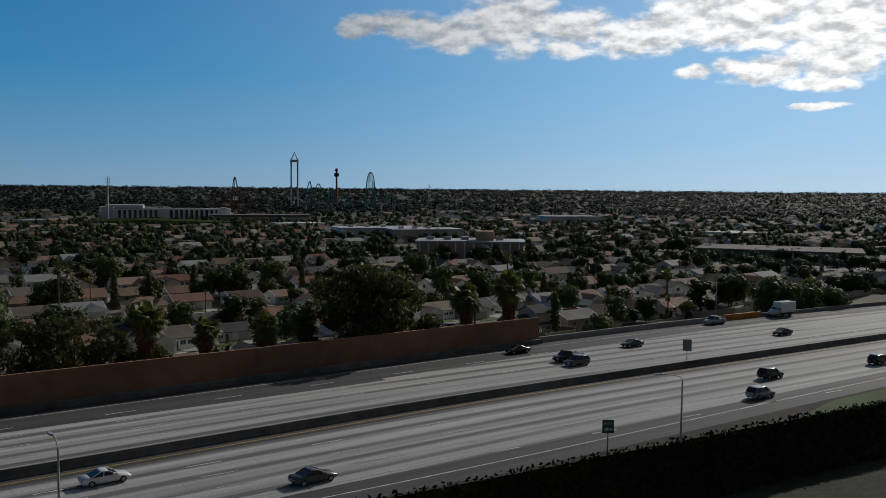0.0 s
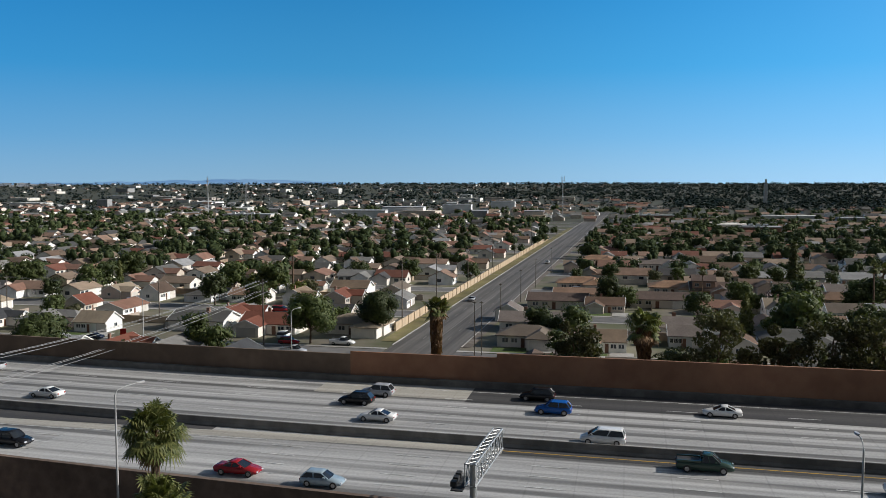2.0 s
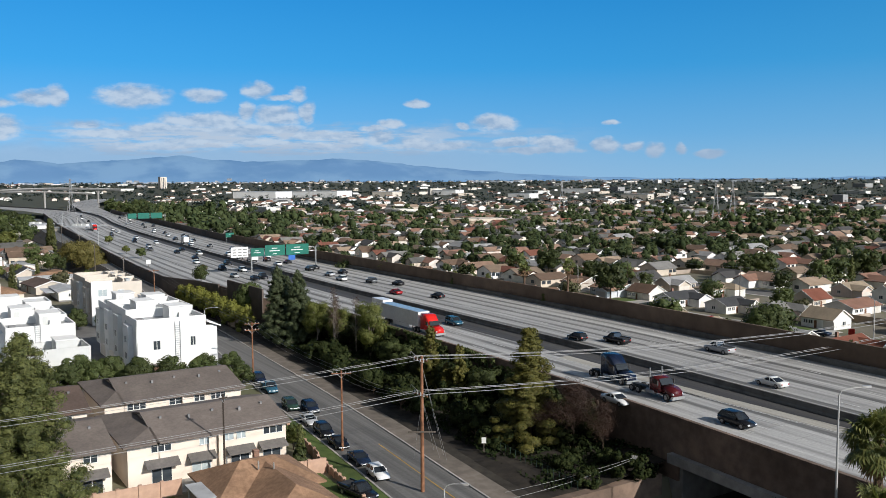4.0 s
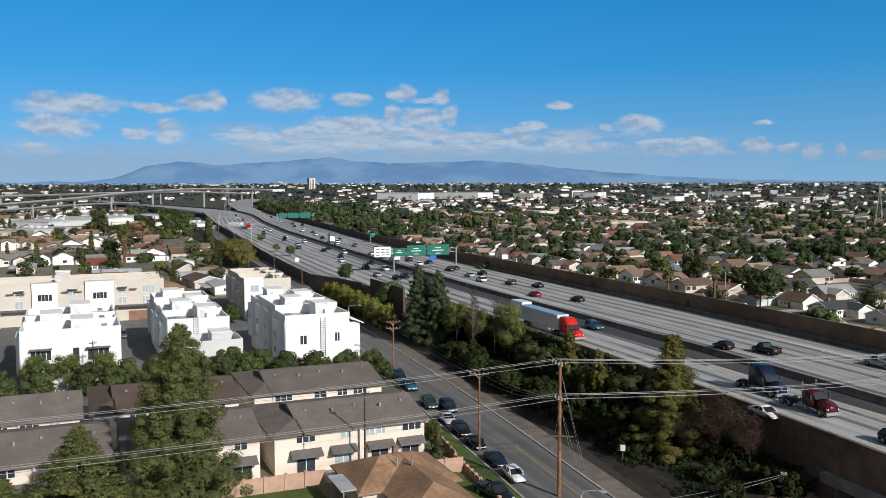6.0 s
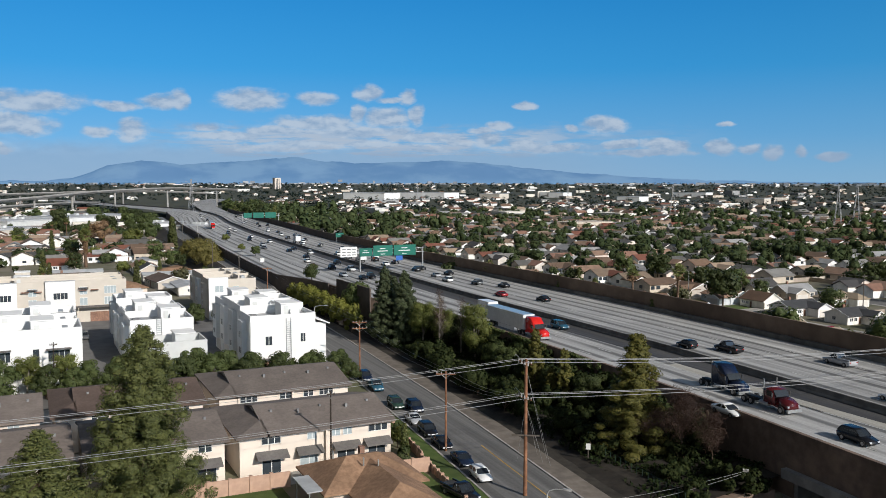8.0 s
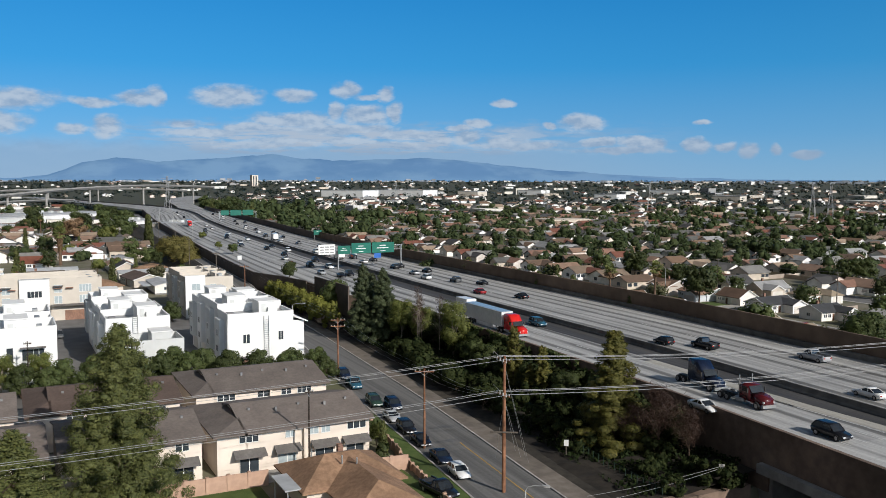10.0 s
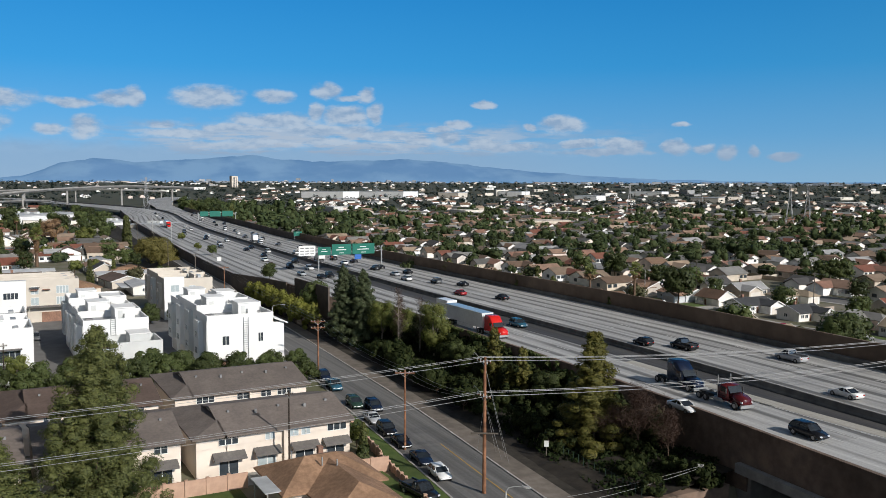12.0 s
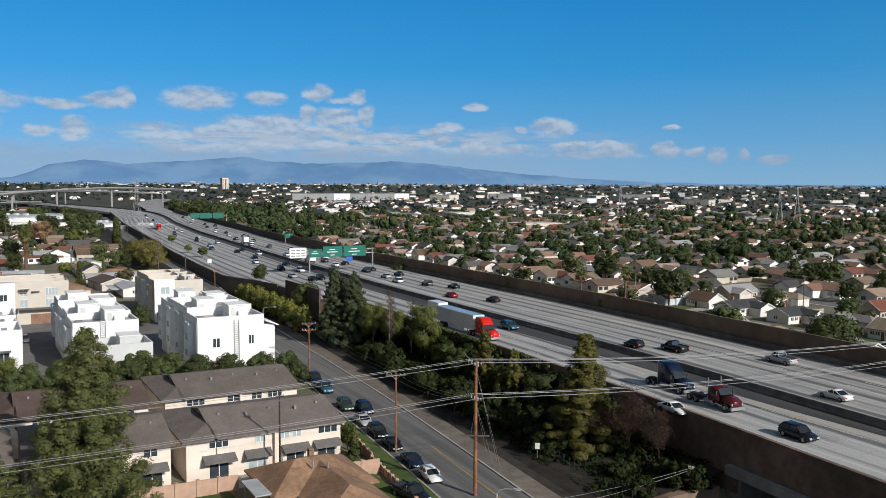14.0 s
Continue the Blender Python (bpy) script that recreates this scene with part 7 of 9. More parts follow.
def bank_cover():
    """Creepers and leaf litter over the bank below the retaining wall, darkened for shade."""
    r = np.random.default_rng(37)
    n = 26000
    x = r.uniform(-200, -75, n)
    k = r.uniform(0.06, 1.0, n) ** 0.8
    lo, hi = np.array([kerb_far(a) + 5.0 for a in x]), np.array([near_y(a) - 0.4 for a in x])
    y, z = lo + (hi - lo) * k, 0.05 + 1.95 * k
    lump = np.array([noise.noise((a * 0.3, b * 0.3, 2.0)) for a, b in zip(x, y)])
    keep = lump > -0.28 + 0.5 * (0.25 - k).clip(0)
    p = np.stack([x, y, z + 0.2 + 0.55 * lump.clip(0) + r.normal(size=n) * 0.12], 1)[keep]
    tagged(new("bank_creeper", quads("bank_creeper", p, 0.26, r, M["ivy"], tri=True)), label="creepers and litter on the bank, darkened for its shade", category="creeper", kind="stuff")


bank_cover()


def wall_creeper():
    """Ragged creepers that hang over the shaded retaining wall."""
    r = np.random.default_rng(39)
    n = 15000
    x = r.uniform(-192, -98, n)
    z = 1.6 + r.uniform(0, 1, n) ** 0.8 * 6.3
    lump = np.array([noise.noise((a * 0.22, b * 0.3, 7.0)) + 0.5 * noise.noise((a * 0.7, b * 0.7, 3.0)) for a, b in zip(x, z)])
    keep = lump > -0.25 + 0.09 * (z - 5.0) + 0.35 * np.clip((x + 112) / 14, 0, 1)
    y = np.array([near_y(a) for a in x]) - 0.5 - r.uniform(0, 0.7, n) * (lump + 0.6).clip(0.1, 1)
    tagged(new("wall_creeper", quads("wall_creeper", np.stack([x, y, z], 1)[keep], 0.3, r, M["leaf"], tri=True)), label="dark green creepers over the retaining wall", category="creeper", kind="stuff")


wall_creeper()
PAT["ivy"] = broadleaf("hedge", 6.5, 6.0, 2600, 0.26, M["leaf_lime"], 55, "tall yellow-green ivy hedge along the sound wall", clumps=20, low=0.06, puff=0.85, tri=True)
for i, x in enumerate(np.arange(-257, -198, 3.9)):
    plant(PAT["ivy"], x, 72.6 - (x + 257) * 0.045 + 0.4 * (i % 3), 0.2, 0.8 + 0.07 * (i % 3), sz=0.9 + 0.06 * ((i * 2) % 3))
for key, x, y, s in (("bank_tree", -253, 76.6, 0.62), ("ficus_far", -346, 81.8, 0.4), ("spring", -371, 82.0, 0.5), ("spring", -433, 87.4, 0.6)):
    plant(PAT[key], x, y, ROAD_Z - 0.3, s, label="small roadside tree at the freeway edge")
# palms at the near corner
plant(PAT["nearpalm"], *at(-30.4, 63.0), 1.0)
plant(PAT["nearpalm"], *at(-30.7, 61.5, -4.9), 1.0, 70)
plant(PAT["willow"], -24, 73.5, 0.0, 0.55)
# tree row behind the far sound wall
for a, d, key, s in ((-3.0, 140, "euca2", 0.98), (5.6, 141, "euca", 0.98), (9.4, 139, "euca2", 1.0), (12.2, 140, "euca", 0.95), (15.2, 141, "euca", 1.0), (17.0, 142, "euca2", 0.95), (19.0, 143, "euca2", 0.85),
                     (2.6, 139, "bank_tree", 1.15), (32.4, 152, "euca", 1.3), (33.8, 154, "euca", 1.36), (35.2, 156, "euca", 1.2), (37.2, 158, "euca2", 0.9), (30.2, 150, "euca2", 0.75), (44.6, 178, "bank_tree", 0.9), (48.6, 184, "bank_tree", 1.15), (50.4, 192, "bank_bush", 1.3), (54.6, 196, "bank_bush", 1.2),
                     (40.9, 168, "bank_tree", 1.1), (59.2, 236, "ficus", 1.25), (60.8, 240, "ficus", 1.1), (62.4, 246, "ficus", 1.0)):
    plant(PAT[key], *at(a, d), s)
for a, d, s in ((1.15, 137, 1.0), (19.4, 140, 1.1), (23.0, 144, 0.92), (26.6, 147, 0.92), (29.3, 150, 0.95), (39.9, 166, 1.1), (42.7, 172, 1.2)):
    plant(PAT["wallpalm"], *at(a, d), s)
PAT["shag"] = fan_palm("fan_palm", 15.5, 56, "tall palm with a long shaggy brown skirt", 44, 2.5, 0.3, 0.9, 0.14)
plant(PAT["shag"], *at(-12.4, 143), 1.0)
plant(PAT["ficus"], -116, 153, 0, 0.85)
plant(PAT["ficus"], *at(-20.7, 197), 0.98)
plant(PAT["ficus"], *at(-16.1, 206), 0.92)
plant(PAT["cyp"], *at(10.0, 305), 1.5, label="tall slim dark cypress above the roofs")
plant(PAT["gold"], *at(14.6, 290), 1.0)
for a, d, key, s in ((-58.5, 262, "yard3", 1.0), (-56.8, 240, "pine", 1.0), (-54.6, 232, "pine", 1.0), (-53.6, 226, "yard1", 0.9), (-50.9, 206, "cyp", 0.85), (-47.2, 205, "yard0", 1.0), (-43.2, 200, "yard1", 1.05), (-39.6, 196, "spring", 0.8), (-36.6, 192, "yard1", 1.1),
                     (-28.0, 190, "yard3", 0.9), (-26.6, 186, "yard0", 0.9), (-61.5, 278, "palm", 1.0), (-64.0, 300, "yard1", 1.0), (-52.2, 250, "palm", 1.1), (-49.4, 255, "palm", 1.15)):
    plant(PAT[key], *at(a, d), s)
r7 = np.random.default_rng(44)
for i in range(54):
    x = r7.uniform(-250, -56)
    k = ("yard1", "yard2", "bush", "spring", "ficus_far", "yard0", "bush", "pine")[int(r7.integers(0, 8))]
    plant(PAT[k], x, far_y(x) + r7.uniform(3.5, 9.5), 0, r7.uniform(0.5, 0.85) * (2.0 if k == "bush" else 1.0), label="leafy shrub or tree behind the sound wall")
# trees and low houses left of the townhouses
r3 = np.random.default_rng(11)
for _ in range(200):
    x, y = r3.uniform(-700, -268), r3.uniform(-190, 66)
    if y > fs_y(x) - 9 or not in_sight(x, y):
        continue
    plant(PAT[("yard0", "yard1", "yard2", "yard3", "bush", "cyp", "palm", "spring")[int(r3.integers(0, 8))]], x, y, 0, r3.uniform(0.6, 1.1))
PAT["broad"] = broadleaf("street_tree", 8.5, 14, 9000, 0.26, M["leaf_khaki"], 61, "broad khaki-green tree beside the frontage street", clumps=34, puff=0.8, tri=True)
PAT["rusty"] = broadleaf("rusty_tree", 13, 11, 4000, 0.34, M["dead_frond"], 62, "tall rusty-brown tree among low houses", clumps=22, puff=0.8, tri=True)
plant(PAT["broad"], -382, 68, 0, 1.15)
plant(PAT["broad"], -402, 69, 0, 1.2, 70)
plant(PAT["broad"], -366, 68, 0, 0.8, 160)
plant(PAT["rusty"], -520, 36, 0, 1.2)
plant(PAT["spring"], -505, 52, 0, 1.5)
plant(PAT["wallpalm"], -402, 22, 0, 1.0, label="stout fan palm with a brown skirt among low houses")
for i in range(9):
    plant(PAT["ficus_far"], -640 - 26 * i, 22 + 31 * (i % 3), 0, 1.0 + 0.12 * (i % 4), label="large dark green tree beside low warehouses")
for i in range(16):
    x = -760 - 24 * i
    plant(PAT[("ficus_far", "yard1", "yard3", "pine")[(i * 7) % 4]], x, far_y(x) + 14 + 16 * (i % 3), 0, 1.25 + 0.2 * (i % 4), label="tall dark tree behind the far sound wall")
for i in range(12):
    x = -560 - 34 * i
    plant(PAT["ficus_far"], x, kerb_near(x) - 14 - 9 * (i % 2), 0, 0.8 + 0.15 * (i % 3), label="dark green tree beside the freeway")
for x, y, pattern in ((-316, 43, BROWN), (-345, 52, TAN), (-300, 28, TAN)):
    copy_thing(pattern, pose(x, y, 0, 0, 0, 8))
for i in range(6):
    plant(PAT["cyp"], -470 - i * 6, 68 + i * 0.8, 0, 1.55, label="tall slim cypress in a row beside the street")


def mobile_home():
    root = tagged(empty("mobile_home"), label="pale mobile home with a low white roof", category="mobile home", group="mobile homes")
    shell_part("wall", "stucco", root, lambda bm: gable_body(bm, -9, 9, -3.4, 3.4, 0.4, 3.0, 3.6))
    shell_part("roof", "flat_roof", root, lambda bm: slab_roof(bm, -9.3, 9.3, 0, 3.8, 2.95, 3.75, 0.14))
    part("skirting", cube(-9, 9, -3.35, 3.35, 0, 0.4), M["sign_back"], root)
    part("awning", cube(-8, 6, -6.4, -3.4, 2.5, 2.6), M["flat_roof"], root)
    for x in (-6, -1, 5):
        add_window(root, x, -3.42, 1.3)
    for x in (8.2,):
        add_window(root, 9.02, 0, 1.4, 90)
    return root


PAT["mobile"] = mobile_home()
r4 = np.random.default_rng(12)
for yy in (-150, -118, -84, -52, -20, 12, 42):
    for x in np.arange(-470, -275, 19.5):
        if yy < fs_y(x) - 16 and in_sight(x, yy) and r4.uniform() < 0.85:
            if r4.uniform() < 0.6:
                copy_thing(PAT["mobile"], pose(x + r4.normal(), yy + 4, 0, 0, 0, r4.choice((0, 90))))
            else:
                copy_thing(HOUSES[int(r4.choice((0, 0, 2, 5, 1)))], pose(x + r4.normal(), yy, 0, 0, 0, r4.choice((0, 90))))
bm = bmesh.new()
box(bm, -575, -506, -260, 44, -0.3, 0.05)
tagged(part("canal_bank", bm, M["canal"]), label="bare tan canal bank beyond the houses", category="canal", kind="structure")
panel_wall("garden_wall", ((-578, -180), (-582, 46)), 3.2, M["pinkwall"], "long tan block wall beside the canal", 18.0)
for x, y, z0, z1 in ((-160.4, 44.0, 2.2, 10.6), (-171.9, 22.0, 5.6, 10.6)):
    lad = tagged(empty("wall_ladder"), label="grey steel ladder fixed to a white wall", category="ladder")
    for dy in (-0.45, 0.45):
        part("rail", cube(x, x + 0.12, y + dy - 0.04, y + dy + 0.04, z0, z1), M["steel"], lad)
    for i in range(int((z1 - z0) / 0.4)):
        part("rung", cube(x + 0.04, x + 0.09, y - 0.45, y + 0.45, z0 + i * 0.4, z0 + i * 0.4 + 0.06), M["steel"], lad)
# ---------------------------------------------------------------- vehicles


def wheel_mesh(r, w):
    bm = bmesh.new()
    n = 14
    prof = ((r * 0.6, -w / 2), (r * 0.94, -w / 2), (r, -w / 3), (r, w / 3), (r * 0.94, w / 2), (r * 0.6, w / 2))
    rows = [[bm.verts.new((math.cos(k * math.tau / n) * a, b, math.sin(k * math.tau / n) * a)) for a, b in prof] for k in range(n)]
    for i in range(n):
        for j in range(len(prof) - 1):
            bm.faces.new((rows[i][j], rows[i][j + 1], rows[(i + 1) % n][j + 1], rows[(i + 1) % n][j]))
    bmesh.ops.recalc_face_normals(bm, faces=bm.faces[:])
    return mesh_of("tyre", bm, M["tyre"])


def rim_mesh(r, w):
    bm = bmesh.new()
    n = 14
    loft(bm, [[(math.cos(k * math.tau / n) * a, b, math.sin(k * math.tau / n) * a) for k in range(n)] for a, b in ((r * 0.6, -w * 0.46), (r * 0.56, -w * 0.3), (r * 0.56, w * 0.3), (r * 0.6, w * 0.46))])
    bmesh.ops.recalc_face_normals(bm, faces=bm.faces[:])
    return mesh_of("rim", bm, M["rim"])


WHEELS = {r: (wheel_mesh(r, w), rim_mesh(r, w)) for r, w in ((0.34, 0.24), (0.38, 0.26), (0.5, 0.36))}


def wheel(root, x, y, r):
    o = part("wheel", WHEELS[r][0], None, root)
    o.location = (x, y, r)
    part("rim", WHEELS[r][1], None, o)


def smooth_body(name, bm, mat, root, bev=0.06, label=""):
    bmesh.ops.recalc_face_normals(bm, faces=bm.faces[:])
    sharp = [e for e in bm.edges if len(e.link_faces) == 2 and e.calc_face_angle() > 0.35]
    bmesh.ops.bevel(bm, geom=sharp, offset=bev, segments=2, affect="EDGES", clamp_overlap=True)
    o = part(name, bm, mat, root, label)
    o.data.shade_smooth()
    return o


def ring(x, w, z0, z1, tuck=0.9):
    """A car's cross-section: sill, waist and shoulder."""
    zm = z0 + (z1 - z0) * 0.55
    return [(x, -w * tuck, z0), (x, -w, zm), (x, -w * 0.93, z1), (x, w * 0.93, z1), (x, w, zm), (x, w * tuck, z0)]


def car(kind, colour, label, category="car", fine=True):
    """A car that faces +x, with its middle at the origin."""
    root = tagged(empty(category), label=label, category=category)
    P = M["paint_" + colour]
    L, W, belt, roof, r = dict(sedan=(4.8, 0.91, 0.92, 1.44, 0.34), suv=(4.7, 0.94, 1.05, 1.72, 0.38), van=(5.1, 0.99, 1.08, 1.78, 0.34), pickup=(5.7, 1.0, 1.12, 1.88, 0.38), hatch=(4.3, 0.89, 0.95, 1.5, 0.34))[kind]
    h = L / 2
    hood = belt - (0.10 if kind != "van" else 0.16)
    tail = belt + (0.04 if kind == "sedan" else 0.0)
    bm = bmesh.new()
    loft(bm, [ring(-h, W * 0.86, 0.42, tail - 0.22), ring(-h + 0.12, W * 0.96, 0.3, tail - 0.02), ring(-h + 0.9, W, 0.26, belt), ring(0, W, 0.25, belt), ring(h - 1.45, W, 0.26, belt),
              ring(h - 0.75, W * 0.98, 0.28, hood - 0.04), ring(h - 0.18, W * 0.92, 0.32, hood - 0.2), ring(h, W * 0.8, 0.42, hood - 0.36)])
    smooth_body("body", bm, P, root)
    # cabin: glass band and painted roof
    if kind == "sedan":
        base, top = (-h + 0.75, h - 1.35), (-h + 1.75, h - 2.25)
    elif kind == "pickup":
        base, top = (-0.35, h - 1.35), (-0.15, h - 2.1)
    elif kind == "van":
        base, top = (-h + 0.1, h - 0.95), (-h + 0.35, h - 1.95)
    else:
        base, top = (-h + 0.12, h - 1.3), (-h + 0.6, h - 2.0)
    bm = bmesh.new()
    rings = []
    for k in (0.0, 0.5, 1.0):
        z = belt - 0.03 + (roof - 0.1 - belt) * k
        w = W * (0.92 - 0.14 * k)
        a, b = base[0] + (top[0] - base[0]) * k, base[1] + (top[1] - base[1]) * k
        rings.append([(a, -w, z), (b, -w * 0.94, z), (b + 0.06, 0, z), (b, w * 0.94, z), (a, w, z)])
    loft(bm, rings)
    bmesh.ops.recalc_face_normals(bm, faces=bm.faces[:])
    part("glasshouse", bm, M["carglass"], root)
    bm = bmesh.new()
    a, b, w = top[0] - 0.06, top[1] + 0.04, W * 0.80
    loft(bm, [[(a, -w, roof - 0.12), (b, -w * 0.96, roof - 0.12), (b, w * 0.96, roof - 0.12), (a, w, roof - 0.12)], [(a + 0.05, -w * 0.96, roof - 0.04), (b - 0.08, -w * 0.92, roof - 0.04), (b - 0.08, w * 0.92, roof - 0.04), (a + 0.05, w * 0.96, roof - 0.04)],
              [(a + 0.25, -w * 0.8, roof), (b - 0.35, -w * 0.78, roof), (b - 0.35, w * 0.78, roof), (a + 0.25, w * 0.8, roof)]])
    smooth_body("roof", bm, P, root, 0.03)
    for s in (-1, 1):
        # pillars
        if not fine:
            for x in (-h + L * 0.19, h - L * 0.19):
                o = part("wheel", WHEELS[r][0], None, root)
                o.location = (x, s * (W - 0.1), r)
            continue
        for x0, x1 in ((base[0] + 0.02, top[0] + 0.02), (base[1] - 0.02, top[1] - 0.02), ((base[0] + base[1]) / 2 - 0.1, (top[0] + top[1]) / 2 - 0.05)):
            bm = bmesh.new()
            tube(bm, ((x0, s * W * 0.915, belt - 0.02), (x1, s * W * 0.79, roof - 0.1)), 0.05, 5)
            part("pillar", bm, P, root)
        part("headlight", cube(h - 0.16, h - 0.02, s * W * 0.62 - 0.16, s * W * 0.62 + 0.16, hood - 0.38, hood - 0.24), M["headlight"], root)
        part("taillight", cube(-h - 0.01, -h + 0.14, s * W * 0.7 - 0.14, s * W * 0.7 + 0.14, tail - 0.34, tail - 0.16), M["taillight"], root)
        part("mirror", cube(base[1] - 0.55, base[1] - 0.35, s * W * 1.0 - 0.08, s * W * 1.0 + 0.08, belt + 0.02, belt + 0.16), P, root)
        for x in (-h + L * 0.19, h - L * 0.19):
            wheel(root, x, s * (W - 0.1), r)
    if kind == "pickup":
        part("bed", cube(-h + 0.15, -0.5, -W * 0.8, W * 0.8, belt - 0.04, belt + 0.03), M["chassis"], root)
        for s in (-1, 1):
            part("bed_rail", cube(-h + 0.1, -0.4, s * W * 0.9 - 0.07, s * W * 0.9 + 0.07, belt - 0.02, belt + 0.16), P, root)
    return root


def semi(colour, box_colour, label, daycab=False, boxed=True, stripe=None):
    """A tractor, with a box trailer behind it unless told otherwise; faces +x, its front bumper at x = 0."""
    root = tagged(empty("semi_truck"), label=label, category="truck")
    P = M["paint_" + colour]
    bm = bmesh.new()
    loft(bm, [[(x, -w, z0), (x, w, z0), (x, w * 0.96, z1), (x, -w * 0.96, z1)] for x, w, z0, z1 in ((-2.4, 1.05, 0.7, 2.0), (-0.9, 0.98, 0.6, 1.75), (-0.15, 0.85, 0.55, 1.5), (0, 0.8, 0.6, 1.3))])
    smooth_body("hood", bm, P, root, 0.1)
    bm = bmesh.new()
    back = -4.2 if daycab else -5.6
    loft(bm, [[(x, -w, 0.8), (x, w, 0.8), (x, w, z1 - 0.3), (x, w * 0.85, z1), (x, -w * 0.85, z1), (x, -w, z1 - 0.3)] for x, w, z1 in ((back, 1.22, 3.9 if not daycab else 2.9), (-3.6, 1.22, 3.8 if not daycab else 2.95), (-2.6, 1.2, 2.75), (-2.2, 1.15, 1.9))])
    smooth_body("cab", bm, P, root, 0.08)
    bm = bmesh.new()
    loft(bm, [[(-2.08, -1.02, 1.98), (-2.08, 1.02, 1.98), (-2.0, 1.02, 1.95), (-2.0, -1.02, 1.95)], [(-2.62, -1.02, 2.72), (-2.62, 1.02, 2.72), (-2.54, 1.02, 2.72), (-2.54, -1.02, 2.72)]])
    bmesh.ops.recalc_face_normals(bm, faces=bm.faces[:])
    part("windscreen", bm, M["carglass"], root)
    for s in (-1, 1):
        part("side_window", cube(-3.6, -2.7, s * 1.2 - 0.03, s * 1.2 + 0.04, 1.95, 2.6), M["carglass"], root)
        part("headlight", cube(-0.35, -0.05, s * 0.72 - 0.14, s * 0.72 + 0.14, 0.95, 1.2), M["headlight"], root)
        part("mirror", cube(-2.4, -2.3, s * 1.45 - 0.1, s * 1.45 + 0.1, 1.9, 2.5), M["chassis"], root)
        bm = bmesh.new()
        tube(bm, ((-4.9, s * 1.0, 0.75), (-3.3, s * 1.0, 0.75)), 0.32, 10)
        part("fuel_tank", bm, M["steel"], root)
        wheel(root, -1.1, s * 1.05, 0.5)
        for x in (-6.6, -7.9):
            wheel(root, x, s * 1.02, 0.5)
        if not boxed:
            bm = bmesh.new()
            tube(bm, ((back - 0.1, s * 1.05, 0.9), (back - 0.1, s * 1.05, 3.9)), 0.08, 8)
            part("exhaust_stack", bm, M["steel"], root)
    part("bumper", cube(-0.15, 0.12, -1.1, 1.1, 0.35, 0.75), M["steel"], root)
    part("chassis", cube(-8.6, -0.6, -0.45, 0.45, 0.6, 0.95), M["chassis"], root)
    if boxed:
        x1, x0 = back - 0.7, back - 0.7 - 15.5
        bm = bmesh.new()
        box(bm, x0, x1, -1.28, 1.28, 1.2, 4.05)
        bmesh.ops.bevel(bm, geom=bm.edges[:], offset=0.05, segments=1, affect="EDGES")
        part("trailer_box", bm, M["paint_" + box_colour], root, "long white box trailer")
        part("trailer_roof", cube(x0 + 0.1, x1 - 0.1, -1.2, 1.2, 4.05, 4.08), M["paint_paleblue"], root)
        part("trailer_frame", cube(x0 + 0.2, x1 - 1.0, -0.6, 0.6, 0.95, 1.2), M["chassis"], root)
        part("side_skirt", cube(x0 + 5.2, x1 - 3.6, -1.26, -1.2, 0.45, 1.18), M["paint_" + box_colour], root)
        part("underride_guard", cube(x0, x0 + 0.1, -1.1, 1.1, 0.5, 0.65), M["steel"], root)
        for x in (x0 + 1.6, x0 + 2.9):
            for s in (-1, 1):
                wheel(root, x, s * 1.02, 0.5)
        for s in (-1, 1):
            part("landing_leg", cube(x1 - 3.2, x1 - 3.05, s * 0.7 - 0.07, s * 0.7 + 0.07, 0.2, 1.2), M["steel"], root)
    return root


def box_truck(colour, label, cab="white", L=7.5):
    root = tagged(empty("box_truck"), label=label, category="truck")
    bm = bmesh.new()
    box(bm, -L, -2.3, -1.2, 1.2, 0.95, 3.4)
    bmesh.ops.bevel(bm, geom=bm.edges[:], offset=0.05, segments=1, affect="EDGES")
    part("cargo_box", bm, M["paint_" + colour], root)
    bm = bmesh.new()
    loft(bm, [[(x, -w, 0.55), (x, w, 0.55), (x, w * 0.95, z), (x, -w * 0.95, z)] for x, w, z in ((-2.25, 1.05, 2.35), (-1.4, 1.05, 2.35), (-0.85, 1.02, 1.55), (0, 0.95, 1.2))])
    smooth_body("cab", bm, M["paint_" + cab], root, 0.07)
    part("windscreen", cube(-1.32, -1.28, -0.9, 0.9, 1.6, 2.25), M["carglass"], root).matrix_basis = pose(0.22, 0, 0)
    for s in (-1, 1):
        part("side_window", cube(-2.0, -1.4, s * 1.04 - 0.03, s * 1.04 + 0.03, 1.55, 2.15), M["carglass"], root)
        for x in (-0.95, -L + 1.8):
            wheel(root, x, s * 0.98, 0.38)
    part("chassis", cube(-L, -0.3, -0.5, 0.5, 0.5, 0.95), M["chassis"], root)
    return root


def heading(f, x, toward):
    a = math.degrees(math.atan2(f(x + 2) - f(x - 2), 4))
    return a if toward > 0 else a + 180


